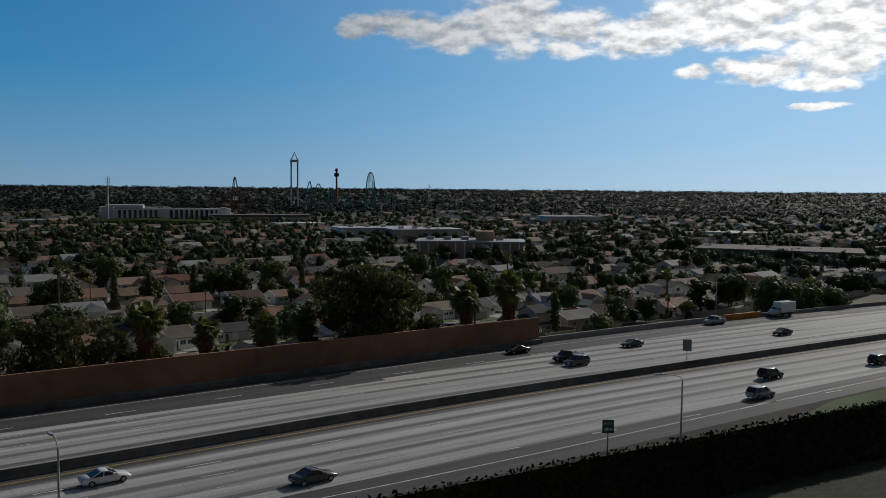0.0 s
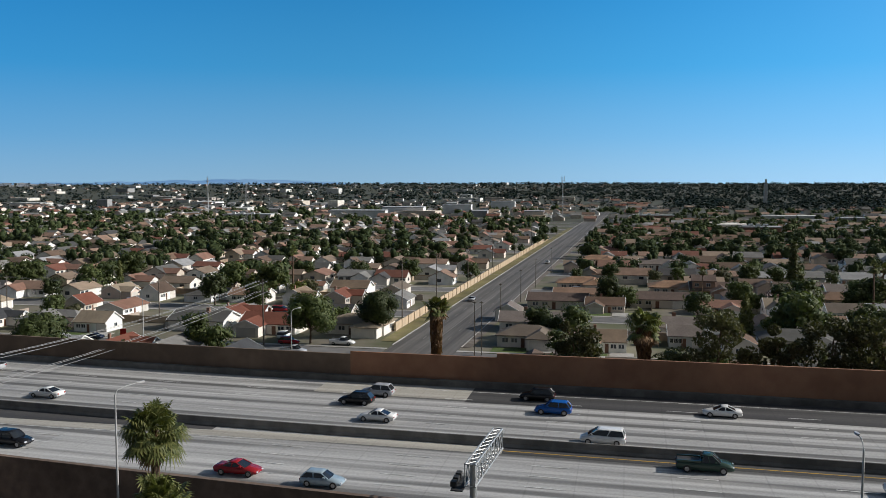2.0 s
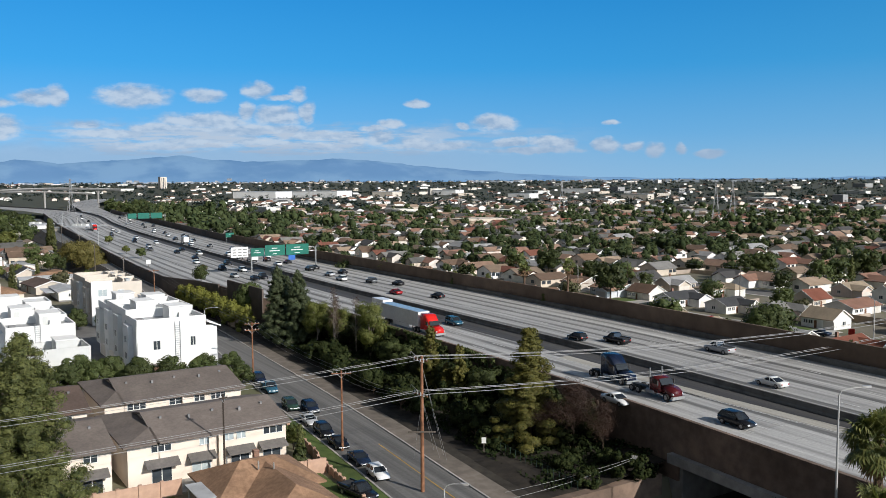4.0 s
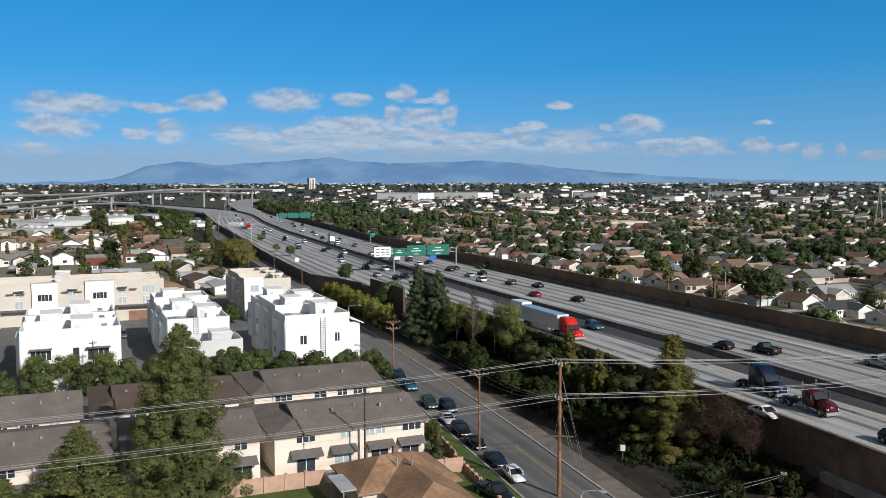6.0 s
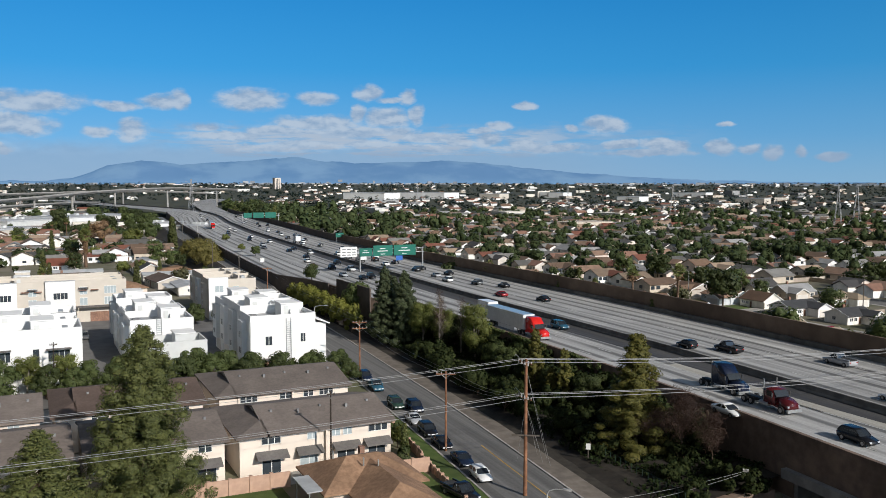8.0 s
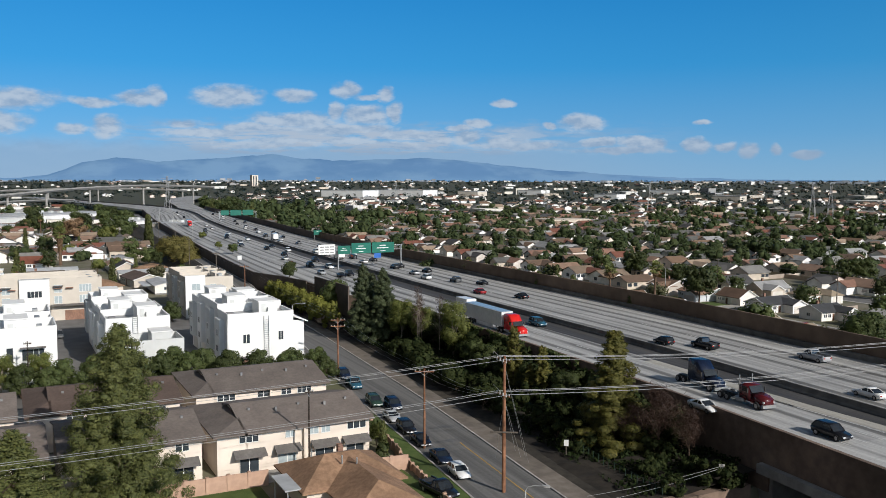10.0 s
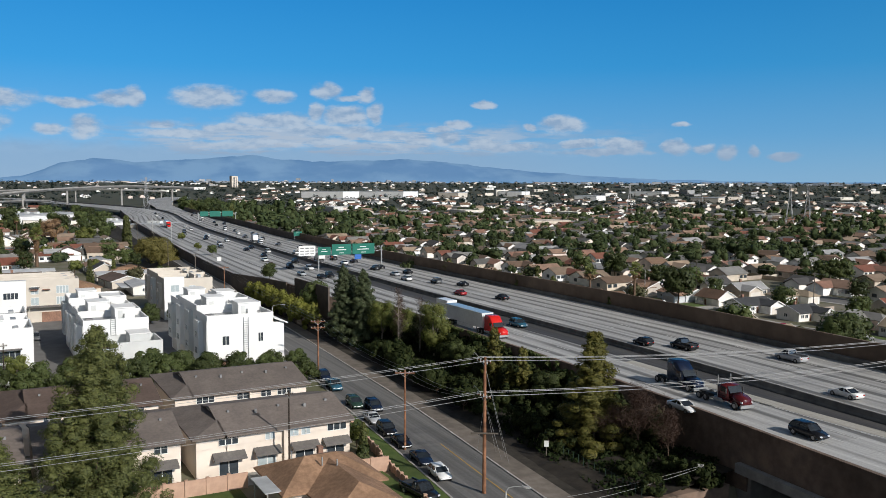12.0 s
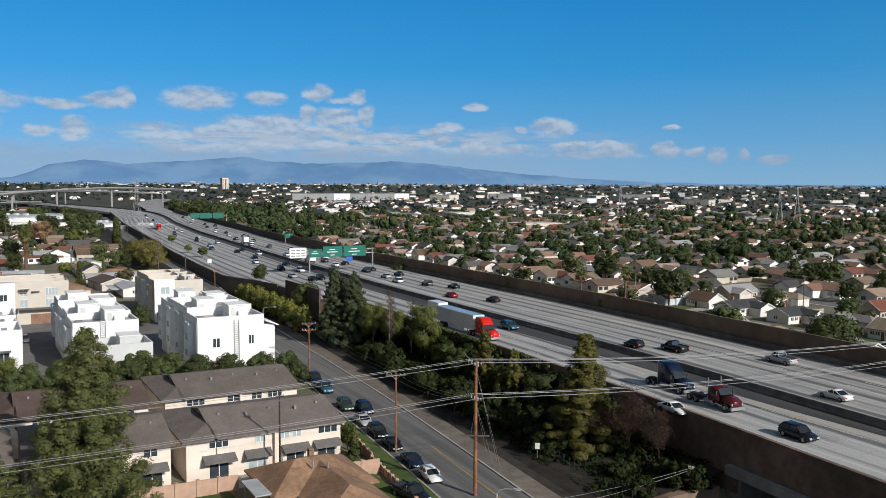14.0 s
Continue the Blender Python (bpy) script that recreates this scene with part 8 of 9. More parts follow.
LANE_CARS = (
    # far carriageway, heading -x
    ("van", "white", -2.4, 97.9), ("suv", "blue", -8.9, 109.4), ("suv", "black", -11.6, 116.0), ("sedan", "white", 11.9, 112.4), ("sedan", "white", -29.9, 101.8), ("suv", "black", -34.9, 109.2), ("suv", "silver", -33.4, 114.0),
    ("suv", "grey", 107.2, 99.3), ("pickup", "black", 108.6, 102.7), ("sedan", "black", 106.5, 113.0), ("sedan", "green", 128.7, 105.3), ("sedan", "black", 164.8, 96.0), ("pickup", "silver", 165.8, 112.8),
    ("sedan", "white", -77.6, 104.1), ("pickup", "black", -114, 109.2), ("hatch", "black", -120.3, 105.4), ("pickup", "silver", -98, 117.5), ("sedan", "red", -196.1, 110.0), ("sedan", "black", -183.6, 115.0),
    ("suv", "white", -232.5, 112.2), ("suv", "grey", -222, 116.6), ("sedan", "black", -213, 120.3), ("sedan", "silver", -245.9, 114.6), ("suv", "black", -264.8, 116.2), ("sedan", "white", -288, 114.4), ("sedan", "black", -292.7, 120.0),
    ("sedan", "black", -250, 121), ("suv", "black", -305, 117), ("sedan", "white", -318, 122), ("hatch", "silver", -335, 119), ("suv", "red", -352, 123), ("sedan", "black", -366, 125), ("sedan", "grey", -388, 122), ("suv", "white", -415, 121.5),
    ("sedan", "black", -430, 127), ("suv", "grey", -455, 131), ("sedan", "white", -480, 128), ("sedan", "black", -505, 133), ("suv", "silver", -540, 136), ("sedan", "black", -575, 139), ("suv", "black", -610, 146), ("sedan", "white", -655, 148),
    # near carriageway, heading +x
    ("sedan", "white", 26.3, 86.6), ("sedan", "grey", 42.8, 74.6), ("suv", "silver", 111.6, 68.0), ("suv", "black", 124.7, 74.4), ("suv", "black", 150.5, 69.6), ("suv", "black", -67.1, 83.8), ("sedan", "white", -82.5, 79.2), ("sedan", "grey", -158, 88.4), ("suv", "teal", -147, 96.0),
    ("sedan", "white", -172, 88.6), ("sedan", "black", -248.8, 91.6), ("suv", "black", -251, 95.0), ("sedan", "silver", -259.2, 88.9), ("suv", "white", -274.6, 97.0), ("suv", "black", -283, 93.0), ("sedan", "red", -290, 88.5), ("sedan", "black", -330, 98),
    ("suv", "white", -348, 105.0), ("sedan", "black", -362, 100), ("sedan", "grey", -385, 95), ("suv", "white", -422, 107), ("sedan", "black", -440, 101), ("sedan", "white", -470, 109), ("suv", "grey", -510, 105), ("sedan", "white", -560, 116), ("sedan", "black", -600, 112), ("suv", "black", -690, 126),
    ("sedan", "black", -268, 119.5), ("suv", "white", -338, 113.5), ("sedan", "silver", -402, 117.5), ("suv", "black", -446, 122.5), ("sedan", "grey", -472, 134), ("sedan", "white", -522, 131), ("suv", "black", -590, 148), ("sedan", "silver", -632, 141), ("suv", "white", -700, 158), ("sedan", "black", -745, 160), ("sedan", "grey", -790, 172),
    ("suv", "black", -300, 100.5), ("sedan", "white", -312, 93.0), ("sedan", "black", -374, 105.5), ("suv", "silver", -402, 98.5), ("sedan", "black", -456, 105.0), ("suv", "grey", -488, 100.5), ("sedan", "white", -530, 113.0), ("sedan", "silver", -640, 120), ("suv", "white", -750, 132), ("sedan", "black", -800, 140),
    ("pickup", "green", 8, 90.4), ("sedan", "red", -38, 79.9), ("hatch", "paleblue", -28.5, 78.4))
CARS = {}
names = {"sedan": "sedan", "suv": "sport utility car", "van": "minivan", "pickup": "pickup truck", "hatch": "hatchback car"}
for kind, colour, x, y in LANE_CARS:
    fwd = -1 if y > bar_y(x) else 1
    key = (kind, colour, x > -205)
    if key not in CARS:
        CARS[key] = car(kind, colour, "%s %s on the concrete freeway" % ({"paleblue": "pale blue", "green": "dark green", "navy": "dark blue"}.get(colour, colour), names[kind]), "pickup" if kind == "pickup" else "car", key[2])
    copy_thing(CARS[key], pose(x, y, ROAD_Z + 0.03, 0, 0, heading(bar_y, x, fwd)))
TRUCKS = {"red": semi("brightred", "trailer", "bright red semi truck with a long white trailer"), "white": semi("white", "trailer", "white semi truck with a long white trailer"),
          "box": box_truck("white", "white box truck on the freeway"), "rental": box_truck("van_orange", "orange and white box truck on the freeway", "white", 6.5)}
copy_thing(TRUCKS["red"], pose(-136.6, 86.2, ROAD_Z + 0.03, 0, 0, heading(bar_y, -146, 1)))
copy_thing(TRUCKS["box"], pose(-163.5, 91.0, ROAD_Z + 0.03, 0, 0, heading(bar_y, -165, 1)))
copy_thing(TRUCKS["box"], pose(-310, 112, ROAD_Z + 0.03, 0, 0, heading(bar_y, -310, -1)))
copy_thing(TRUCKS["rental"], pose(-325, 112.5, ROAD_Z + 0.03, 0, 0, heading(bar_y, -320, -1)))
copy_thing(TRUCKS["box"], pose(-420, 119, ROAD_Z + 0.03, 0, 0, heading(bar_y, -420, -1)))
copy_thing(TRUCKS["red"], pose(-560, 106, ROAD_Z + 0.03, 0, 0, heading(bar_y, -560, 1)))
copy_thing(TRUCKS["box"], pose(186, 111.5, ROAD_Z + 0.03, 0, 0, heading(far_y, 186, -1)))
TRUCKS["tow"] = semi("midnight", "trailer", "dark blue sleeper tractor truck without a trailer", False, False)
TRUCKS["towed"] = semi("maroon", "trailer", "dark red chrome tractor truck without a trailer", True, False)
copy_thing(TRUCKS["tow"], pose(-88.6, 88.0, ROAD_Z + 0.03, 0, 0, heading(bar_y, -92, 1)))
copy_thing(TRUCKS["towed"], pose(-78.6, 86.4, ROAD_Z + 0.03, 0, 0, heading(bar_y, -82, 1)))
# parked on the frontage street and in the suburb
r5 = np.random.default_rng(3)


def parked(kind, colour, x, y, rz, where):
    key = (kind, colour, math.hypot(x, y) < 165)
    if key not in CARS:
        CARS[key] = car(kind, colour, "%s %s" % (colour, names[kind]), "pickup" if kind == "pickup" else "car", key[2])
    o = copy_thing(CARS[key], pose(x, y, 0.04, 0, 0, rz))
    o["label"] = "%s %s parked %s" % ({"paleblue": "pale blue", "navy": "dark blue"}.get(colour, colour), names[kind], where)


for kind, colour, x in (("hatch", "white", -92.0), ("sedan", "navy", -98.3), ("sedan", "black", -106.0), ("suv", "black", -112.0), ("sedan", "silver", -118.6), ("suv", "green", -128.0), ("pickup", "teal", -141.0), ("suv", "navy", -148.5)):
    parked(kind, colour, x, kerb_near(x) + 1.3, heading(kerb_near, x, 1), "at the street kerb")
parked("suv", "navy", -124.8, kerb_near(-124.8) + 3.6, heading(fs_y, -125, 1), "out in the frontage street")
parked("pickup", "black", -87.5, 43.9, 10, "on a drive beside the lawn")
parked("sedan", "grey", -213.0, 32.5, 0, "between the townhouses")
parked("suv", "grey", -216.0, 11.0, 0, "between the townhouses")
for y in ROWS[:4]:
    for x in np.arange(-420, 300, 13.0):
        if not in_sight(x, y) or math.hypot(x, y) > 330 or abs(x + 40) < 18 or y < far_y(x) + 25 or r5.uniform() > 0.36:
            continue
        side = 1 if r5.uniform() < 0.5 else -1
        parked(("sedan", "suv", "pickup", "van")[int(r5.integers(0, 4))], ("white", "black", "silver", "grey", "red", "navy")[int(r5.integers(0, 6))], x, y + side * 3.5, 0 if side < 0 else 180, "on a side street")
parked("pickup", "white", -62.0, 184.0, 0, "at the street corner")
parked("van", "white", -78.0, 189.5, 90, "on a house drive")
parked("suv", "red", -74.0, 182.5, 0, "at the street corner")
parked("sedan", "black", -23, 197, 0, "on a paved lot beside the street")
parked("van", "white", -4.9, 284, 0, "before a low house")
parked("sedan", "silver", -46.5, 262, 90, "on the cross street")
parked("sedan", "white", -35.0, 392, 90, "on the cross street")
# ---------------------------------------------------------------- poles, wires, lamps, signs


def utility_pole(x, y, h, arms, label, wood="pole", r=0.17, turn=0.0):
    """A timber pole with crossarms at the given heights; turn: the way the arms point."""
    root = tagged(empty("utility_pole", x, y, 0, turn), label=label, category="utility pole", group="utility poles")
    bm = bmesh.new()
    tube(bm, ((0, 0, -0.5), (0, 0, h * 0.5), (0, 0, h)), (r, r * 0.85, r * 0.65), 10)
    part("shaft", bm, M[wood], root)
    for z, half in arms:
        arm = part("crossarm", cube(-half, half, -0.19, -0.09, z - 0.07, z + 0.07), M[wood], root)
        for s in (-1, 1):
            bm = bmesh.new()
            tube(bm, ((s * half * 0.45, -0.14, z - 0.05), (0, -0.14, z - 0.6)), 0.025, 4)
            part("brace", bm, M["steel"], root)
        for k in (-0.92, -0.45, 0.45, 0.92) if math.hypot(x, y) < 165 else ():
            bm = bmesh.new()
            tube(bm, ((k * half, -0.14, z + 0.06), (k * half, -0.14, z + 0.16), (k * half, -0.14, z + 0.26)), (0.04, 0.08, 0.05), 6)
            part("insulator", bm, M["insulator"], arm)
    return root


def span_wire(p, q, sag, r=0.02, mat="wire", label="pale overhead power line between poles"):
    p, q = Vector(p), Vector(q)
    bm = bmesh.new()
    n = 22
    tube(bm, [p.lerp(q, i / n) - Vector((0, 0, sag * 4 * (i / n) * (1 - i / n))) for i in range(n + 1)], r, 4)
    return tagged(part("power_line", bm, M[mat]), label=label, category="power line", group="power lines")


A_POLE, B_POLE, C_POLE = (-84.8, 50.9), (-79.0, 180.0), (-84.0, -44.0)
tall = utility_pole(*A_POLE, 16.0, ((15.6, 1.25), (11.5, 1.25)), "tall brown timber utility pole with three crossarms", "pole", 0.24, 6)
low_arm = part("crossarm", cube(-1.6, 1.6, -0.3, -0.18, 7.1, 7.26), M["pole_grey"], tall)
low_arm.matrix_basis = pose(0, 0, 0, 0, 0, 52)
trans = tagged(empty("line_hardware", A_POLE[0], A_POLE[1], 0), label="grey switchgear brackets high on a timber pole", category="hardware")
for z in (15.9, 12.0):
    bm = bmesh.new()
    tube(bm, ((-0.3, -0.3, z - 0.2), (-1.6, -0.5, z + 0.45), (-1.9, -0.4, z + 0.1)), 0.035, 5)
    part("bracket", bm, M["steel"], trans)
    for k in range(4):
        bm = bmesh.new()
        tube(bm, ((-1.1 + k * 0.7, -0.35, z - 0.5), (-1.1 + k * 0.7, -0.35, z - 0.15)), (0.09, 0.06), 7)
        part("cutout", bm, M["insulator"], trans)
utility_pole(*B_POLE, 14.8, ((14.2, 1.25), (11.9, 1.25)), "brown timber utility pole beyond the sound wall", "pole_grey", 0.2, 6)
utility_pole(*C_POLE, 16.0, ((15.6, 1.25), (11.5, 1.25)), "tall brown timber utility pole beside the gardens", "pole", 0.22, 6)
for z, zb, offs in ((15.85, 14.45, (-1.15, -0.55, 1.15)), (11.75, 12.15, (-1.15, -0.5, 1.15))):
    for o in offs:
        span_wire((A_POLE[0] + o, A_POLE[1], z), (B_POLE[0] + o, B_POLE[1], zb), 2.6, 0.03)
        span_wire((A_POLE[0] + o, A_POLE[1], z), (C_POLE[0] + o, C_POLE[1], z), 0.9)
# the line along the frontage street
FRONT = [(-103.9, 49.9, 10.9), (-149.9, 54.4, 10.9), (-249, 62.2, 11.7), (-284, 61.7, 12.8), (-352, 66.0, 13.0), (-411, 71.0, 13.2), (-500, 77.6, 13.2)]
for i, (x, y, h) in enumerate(FRONT):
    utility_pole(x, y, h, ((h - 0.35, 1.3),) if i != 1 else ((h - 0.35, 1.3), (h - 1.5, 1.3)), "brown timber utility pole beside the frontage street", "pole" if i < 3 else "pole_grey", 0.17, 75 if i else 60)
prev = (*A_POLE, 11.6)
for i, (x, y, h) in enumerate(FRONT[:6]):
    for o in (-1.1, 0.1, 1.1):
        span_wire((prev[0], prev[1] + o, prev[2] - (0.1 if i else 0)), (x, y + o, h - 0.1), 0.9, 0.012)
    prev = (x, y, h)
for dx, dy, z in ((-9, 8, 0.2), (-10.5, 5, 0.2), (-12, 9, 0.2)):
    span_wire((A_POLE[0], A_POLE[1], 11.0), (A_POLE[0] + dx, A_POLE[1] + dy, z), 0.05, 0.015, "wire", "slanting guy wire of a timber pole")
    span_wire((A_POLE[0], A_POLE[1], 15.0), (A_POLE[0] + dx * 0.8, A_POLE[1] + dy, z), 0.05, 0.015, "wire", "slanting guy wire of a timber pole")
utility_pole(-101.2, 32.9, 10.6, ((10.2, 0.5),), "dark slim timber service pole before the apartments", "pole_dark", 0.13, 90)
utility_pole(-157.5, 3.2, 9.6, ((9.2, 0.6),), "dark slim timber service pole before the townhouses", "pole_dark", 0.13, 90)
utility_pole(*at(-45.0, 103.0)[:2], 3.6, ((3.4, 0.3),), "pale slim service pole beside the underpass", "concrete", 0.11, 40)
span_wire((*at(-45.0, 103.0)[:2], 3.4), (-79.0, 58.5, 0.2), 0.25, 0.02, label="slack service line beside the underpass")
span_wire((*at(-45.0, 103.0)[:2], 3.2), (-77.0, 57.5, 0.2), 0.3, 0.02, label="slack service line beside the underpass")
# poles of the suburb
for y, h in ((214, 16.5), (252, 15.5), (300, 14.5), (352, 14.5), (415, 14), (480, 14)):
    utility_pole(XS0 - 5.6 + (y - 175) * lean, y, h, ((h - 0.6, 1.2), (h - 2.2, 1.0)), "tall brown timber utility pole beside the cross street", "pole_grey", 0.18, 0)
for x, y, h in ((-31.0, 178, 11.5), (-29.6, 178.5, 11.5), (-32.2, 224, 10), (-31.4, 262, 10), (-30.8, 300, 10), (-30, 352, 10)):
    utility_pole(x, y, h, ((h - 0.3, 0.4),), "slim grey pole at the kerb of the cross street", "pole_grey", 0.12, 0)
prev = None
for i in range(9):
    x, y = -120 - i * 46, 207 + 0.4 * i
    utility_pole(x, y, 11, ((10.5, 1.1),), "timber utility pole among the houses", "pole_grey", 0.15, 90)
    if prev:
        for o in (-0.9, 0.9):
            span_wire((prev[0], prev[1] + o, 10.7), (x, y + o, 10.7), 0.7, 0.018)
    prev = (x, y)
for i in range(6):
    utility_pole(40 + i * 48, 207, 10.5, ((10.0, 1.1),), "timber utility pole among the houses", "pole_grey", 0.15, 90)


def street_lamp(x, y, z, h, rz, label, arm=2.4):
    root = tagged(empty("street_lamp", x, y, z, rz), label=label, category="street lamp", group="street lamps")
    bm = bmesh.new()
    tube(bm, ((0, 0, 0), (0, 0, h * 0.5), (0, 0, h - 0.5)), (0.13, 0.1, 0.075), 8)
    part("shaft", bm, M["lamp_post"], root)
    bm = bmesh.new()
    tube(bm, ((0, 0, h - 0.55), (0.25, 0, h - 0.1), (arm * 0.5, 0, h + 0.15), (arm, 0, h + 0.25)), 0.05, 6)
    part("arm", bm, M["lamp_post"], root)
    bm = bmesh.new()
    loft(bm, [[(x, -w, h + 0.2), (x, w, h + 0.2), (x, w * 0.8, h + 0.36), (x, -w * 0.8, h + 0.36)] for x, w in ((arm - 0.1, 0.08), (arm + 0.25, 0.17), (arm + 0.75, 0.12))])
    bmesh.ops.recalc_face_normals(bm, faces=bm.faces[:])
    part("lamp_head", bm, M["insulator"], root)
    return root


street_lamp(*at(-32.85, 89.6)[:2], ROAD_Z - 1.6, 10.8, 62, "grey steel street lamp on the freeway parapet")
street_lamp(17.9, 70.6, ROAD_Z, 9.4, 95, "grey steel street lamp on the freeway edge", 1.2)
street_lamp(83.7, 61.0, ROAD_Z - 0.3, 8.2, 150, "grey steel street lamp on the freeway edge", 2.6)
street_lamp(176, 119.5, 4.5, 12.0, 250, "dark steel street lamp beside the ramp", 2.4)
street_lamp(-191.5, 58.6, 0.1, 7.9, 42, "grey steel street lamp beside the frontage street", 2.6)
street_lamp(-69.0, 171.5, 0.1, 9.3, 60, "grey steel street lamp at the corner", 1.8)
street_lamp(-110, 182.5, 0.1, 9.3, 140, "grey steel street lamp on a side street", 2.2)
street_lamp(-208, 182.5, 0.1, 9.3, 220, "grey steel street lamp on a side street", 2.2)
street_lamp(-71.3, 45.3, 0.0, 6.0, 36, "grey steel street lamp beside the frontage street", 1.8)
for x, rz in ((-420, 200), (-520, 20), (-620, 200)):
    street_lamp(x, ramp_y(x) + 0.9, ROAD_Z, 10, 80, "grey steel street lamp on the freeway edge")


def sign_panel(root, y0, y1, z0, z1, x, mat, bars=(), name="sign_panel", ink="sign_white"):
    """A flat sign in the plane x, with bars where its writing cannot be read."""
    p = part(name, cube(x - 0.05, x, y0, y1, z0, z1), M[mat], root)
    for a, b, c, d in bars:
        part("lettering", cube(x, x + 0.02, y0 + (y1 - y0) * a, y0 + (y1 - y0) * b, z0 + (z1 - z0) * c, z0 + (z1 - z0) * d), M[ink], p)
    return p


def sign_gantry(x, y0, y1, z, label, panels, posts):
    root = tagged(empty("sign_gantry"), label=label, category="sign gantry", group="overhead signs")
    for py in posts:
        bm = bmesh.new()
        tube(bm, ((x - 0.4, py, ROAD_Z), (x - 0.4, py, z + 0.8)), 0.26, 10)
        part("post", bm, M["steel"], root)
    for dz in (-0.7, 0.7):
        bm = bmesh.new()
        tube(bm, ((x - 0.4, y0, z + dz), (x - 0.4, y1, z + dz)), 0.09, 6)
        part("chord", bm, M["steel"], root)
    n = int((y1 - y0) / 1.6)
    for i in range(n):
        a, b = y0 + (y1 - y0) * i / n, y0 + (y1 - y0) * (i + 1) / n
        bm = bmesh.new()
        tube(bm, ((x - 0.4, a, z - 0.7 if i % 2 else z + 0.7), (x - 0.4, b, z + 0.7 if i % 2 else z - 0.7)), 0.05, 5)
        part("brace", bm, M["steel"], root)
    for a, b, c, d, mat, bars in panels:
        sign_panel(root, a, b, c, d, x, mat, bars, ink="sign_back" if mat == "sign_white" else "sign_white")
    return root


two = ((0.34, 0.62, 0.66, 0.73), (0.22, 0.74, 0.42, 0.5), (0.38, 0.6, 0.14, 0.2))
sign_gantry(-270, 91, 121.5, 13.6, "steel gantry with green and white freeway signs over the lanes",
            ((91.6, 97.3, 11.9, 15.2, "sign_white", tuple((0.1 + 0.3 * i, 0.32 + 0.3 * i, z, z + 0.1) for i in range(3) for z in (0.15, 0.42, 0.7))), (98.2, 102.6, 11.9, 14.6, "sign_green", two[:2]), (103.0, 109.9, 11.9, 15.4, "sign_green", two), (110.3, 118.3, 11.9, 15.4, "sign_green", two)), (98.5, 121.0))
sign_gantry(-640, 141, 170, 12.6, "far steel gantry with green freeway signs", ((143, 149, 10.6, 14.2, "sign_green", ()), (150, 158, 10.4, 14.4, "sign_green", ()), (159, 167, 10.4, 14.4, "sign_green", ())), (142, 169))
blue = tagged(empty("road_sign"), label="small blue exit sign under the gantry", category="road sign")
sign_panel(blue, 111, 113.4, 10.2, 11.8, -269.8, "sign_blue")
g2 = tagged(empty("road_sign"), label="green exit sign beside the sound wall", category="road sign")
sign_panel(g2, far_y(-410) - 3, far_y(-410) + 1, 9.4, 11.6, -410, "sign_green", two[:1])
for y in (far_y(-410) - 2.6, far_y(-410) + 0.4):
    part("post", cube(-410.2, -410.1, y, y + 0.12, ROAD_Z, 11.4), M["steel"], g2)


def truss_sign():
    """A cantilever sign truss over the near lanes, seen from its end."""
    root = tagged(empty("sign_gantry"), label="galvanised box-truss sign gantry reaching over the lanes", category="sign gantry", group="overhead signs")
    p0, p1 = Vector((-12.1, 67.4, 0)), Vector((-11.4, 78.2, 0))
    side = Vector((0.42, -0.03, 0))
    bm = bmesh.new()
    tube(bm, ((p0.x + 0.2, p0.y + 0.6, 1.0), (p0.x + 0.2, p0.y + 0.6, 13.4)), 0.3, 12)
    part("post", bm, M["steel"], root)
    n = 9
    rails = {}
    for s in (-1, 1):
        for z in (11.7, 13.5):
            a, b = p0 + side * s + Vector((0, 0, z)), p1 + side * s + Vector((0, 0, z))
            rails[s, z] = (a, b)
            bm = bmesh.new()
            tube(bm, (a, b), 0.085, 6)
            part("chord", bm, M["steel"], root)
    for i in range(n + 1):
        k = i / n
        for u, v in (((-1, 11.7), (-1, 13.5)), ((1, 11.7), (1, 13.5)), ((-1, 13.5), (1, 13.5)), ((-1, 11.7), (1, 11.7))):
            bm = bmesh.new()
            tube(bm, (rails[u][0].lerp(rails[u][1], k), rails[v][0].lerp(rails[v][1], k)), 0.045, 5)
            part("strut", bm, M["steel"], root)
            if i < n:
                bm = bmesh.new()
                tube(bm, (rails[u][0].lerp(rails[u][1], k), rails[v][0].lerp(rails[v][1], k + 1 / n)), 0.04, 5)
                part("brace", bm, M["steel"], root)
    part("walkway", cube(p0.x - 1.5, p0.x - 0.5, p0.y - 0.5, p0.y + 3.0, 11.4, 11.5), M["chassis"], root)
    for i in range(3):
        part("sign_lamp", cube(p0.x - 1.6, p0.x - 1.15, p0.y + i * 1.1, p0.y + i * 1.1 + 0.7, 11.6, 12.0), M["chassis"], root)


truss_sign()


def post_sign(x, y, z, h, w, hh, rz, mat, label, bars=()):
    root = tagged(empty("road_sign", x, y, z, rz), label=label, category="road sign", group="road signs")
    bm = bmesh.new()
    tube(bm, ((0, 0, 0), (0, 0, h)), 0.06, 6)
    part("post", bm, M["pole_grey"], root)
    p = part("sign_panel", cube(-w / 2, w / 2, -0.09, -0.06, h - hh, h), M[mat], root)
    for a, b, c, d in bars:
        part("lettering", cube(-w / 2 + w * a, -w / 2 + w * b, -0.1, -0.09, h - hh + hh * c, h - hh + hh * d), M["sign_white"], p)
    return p


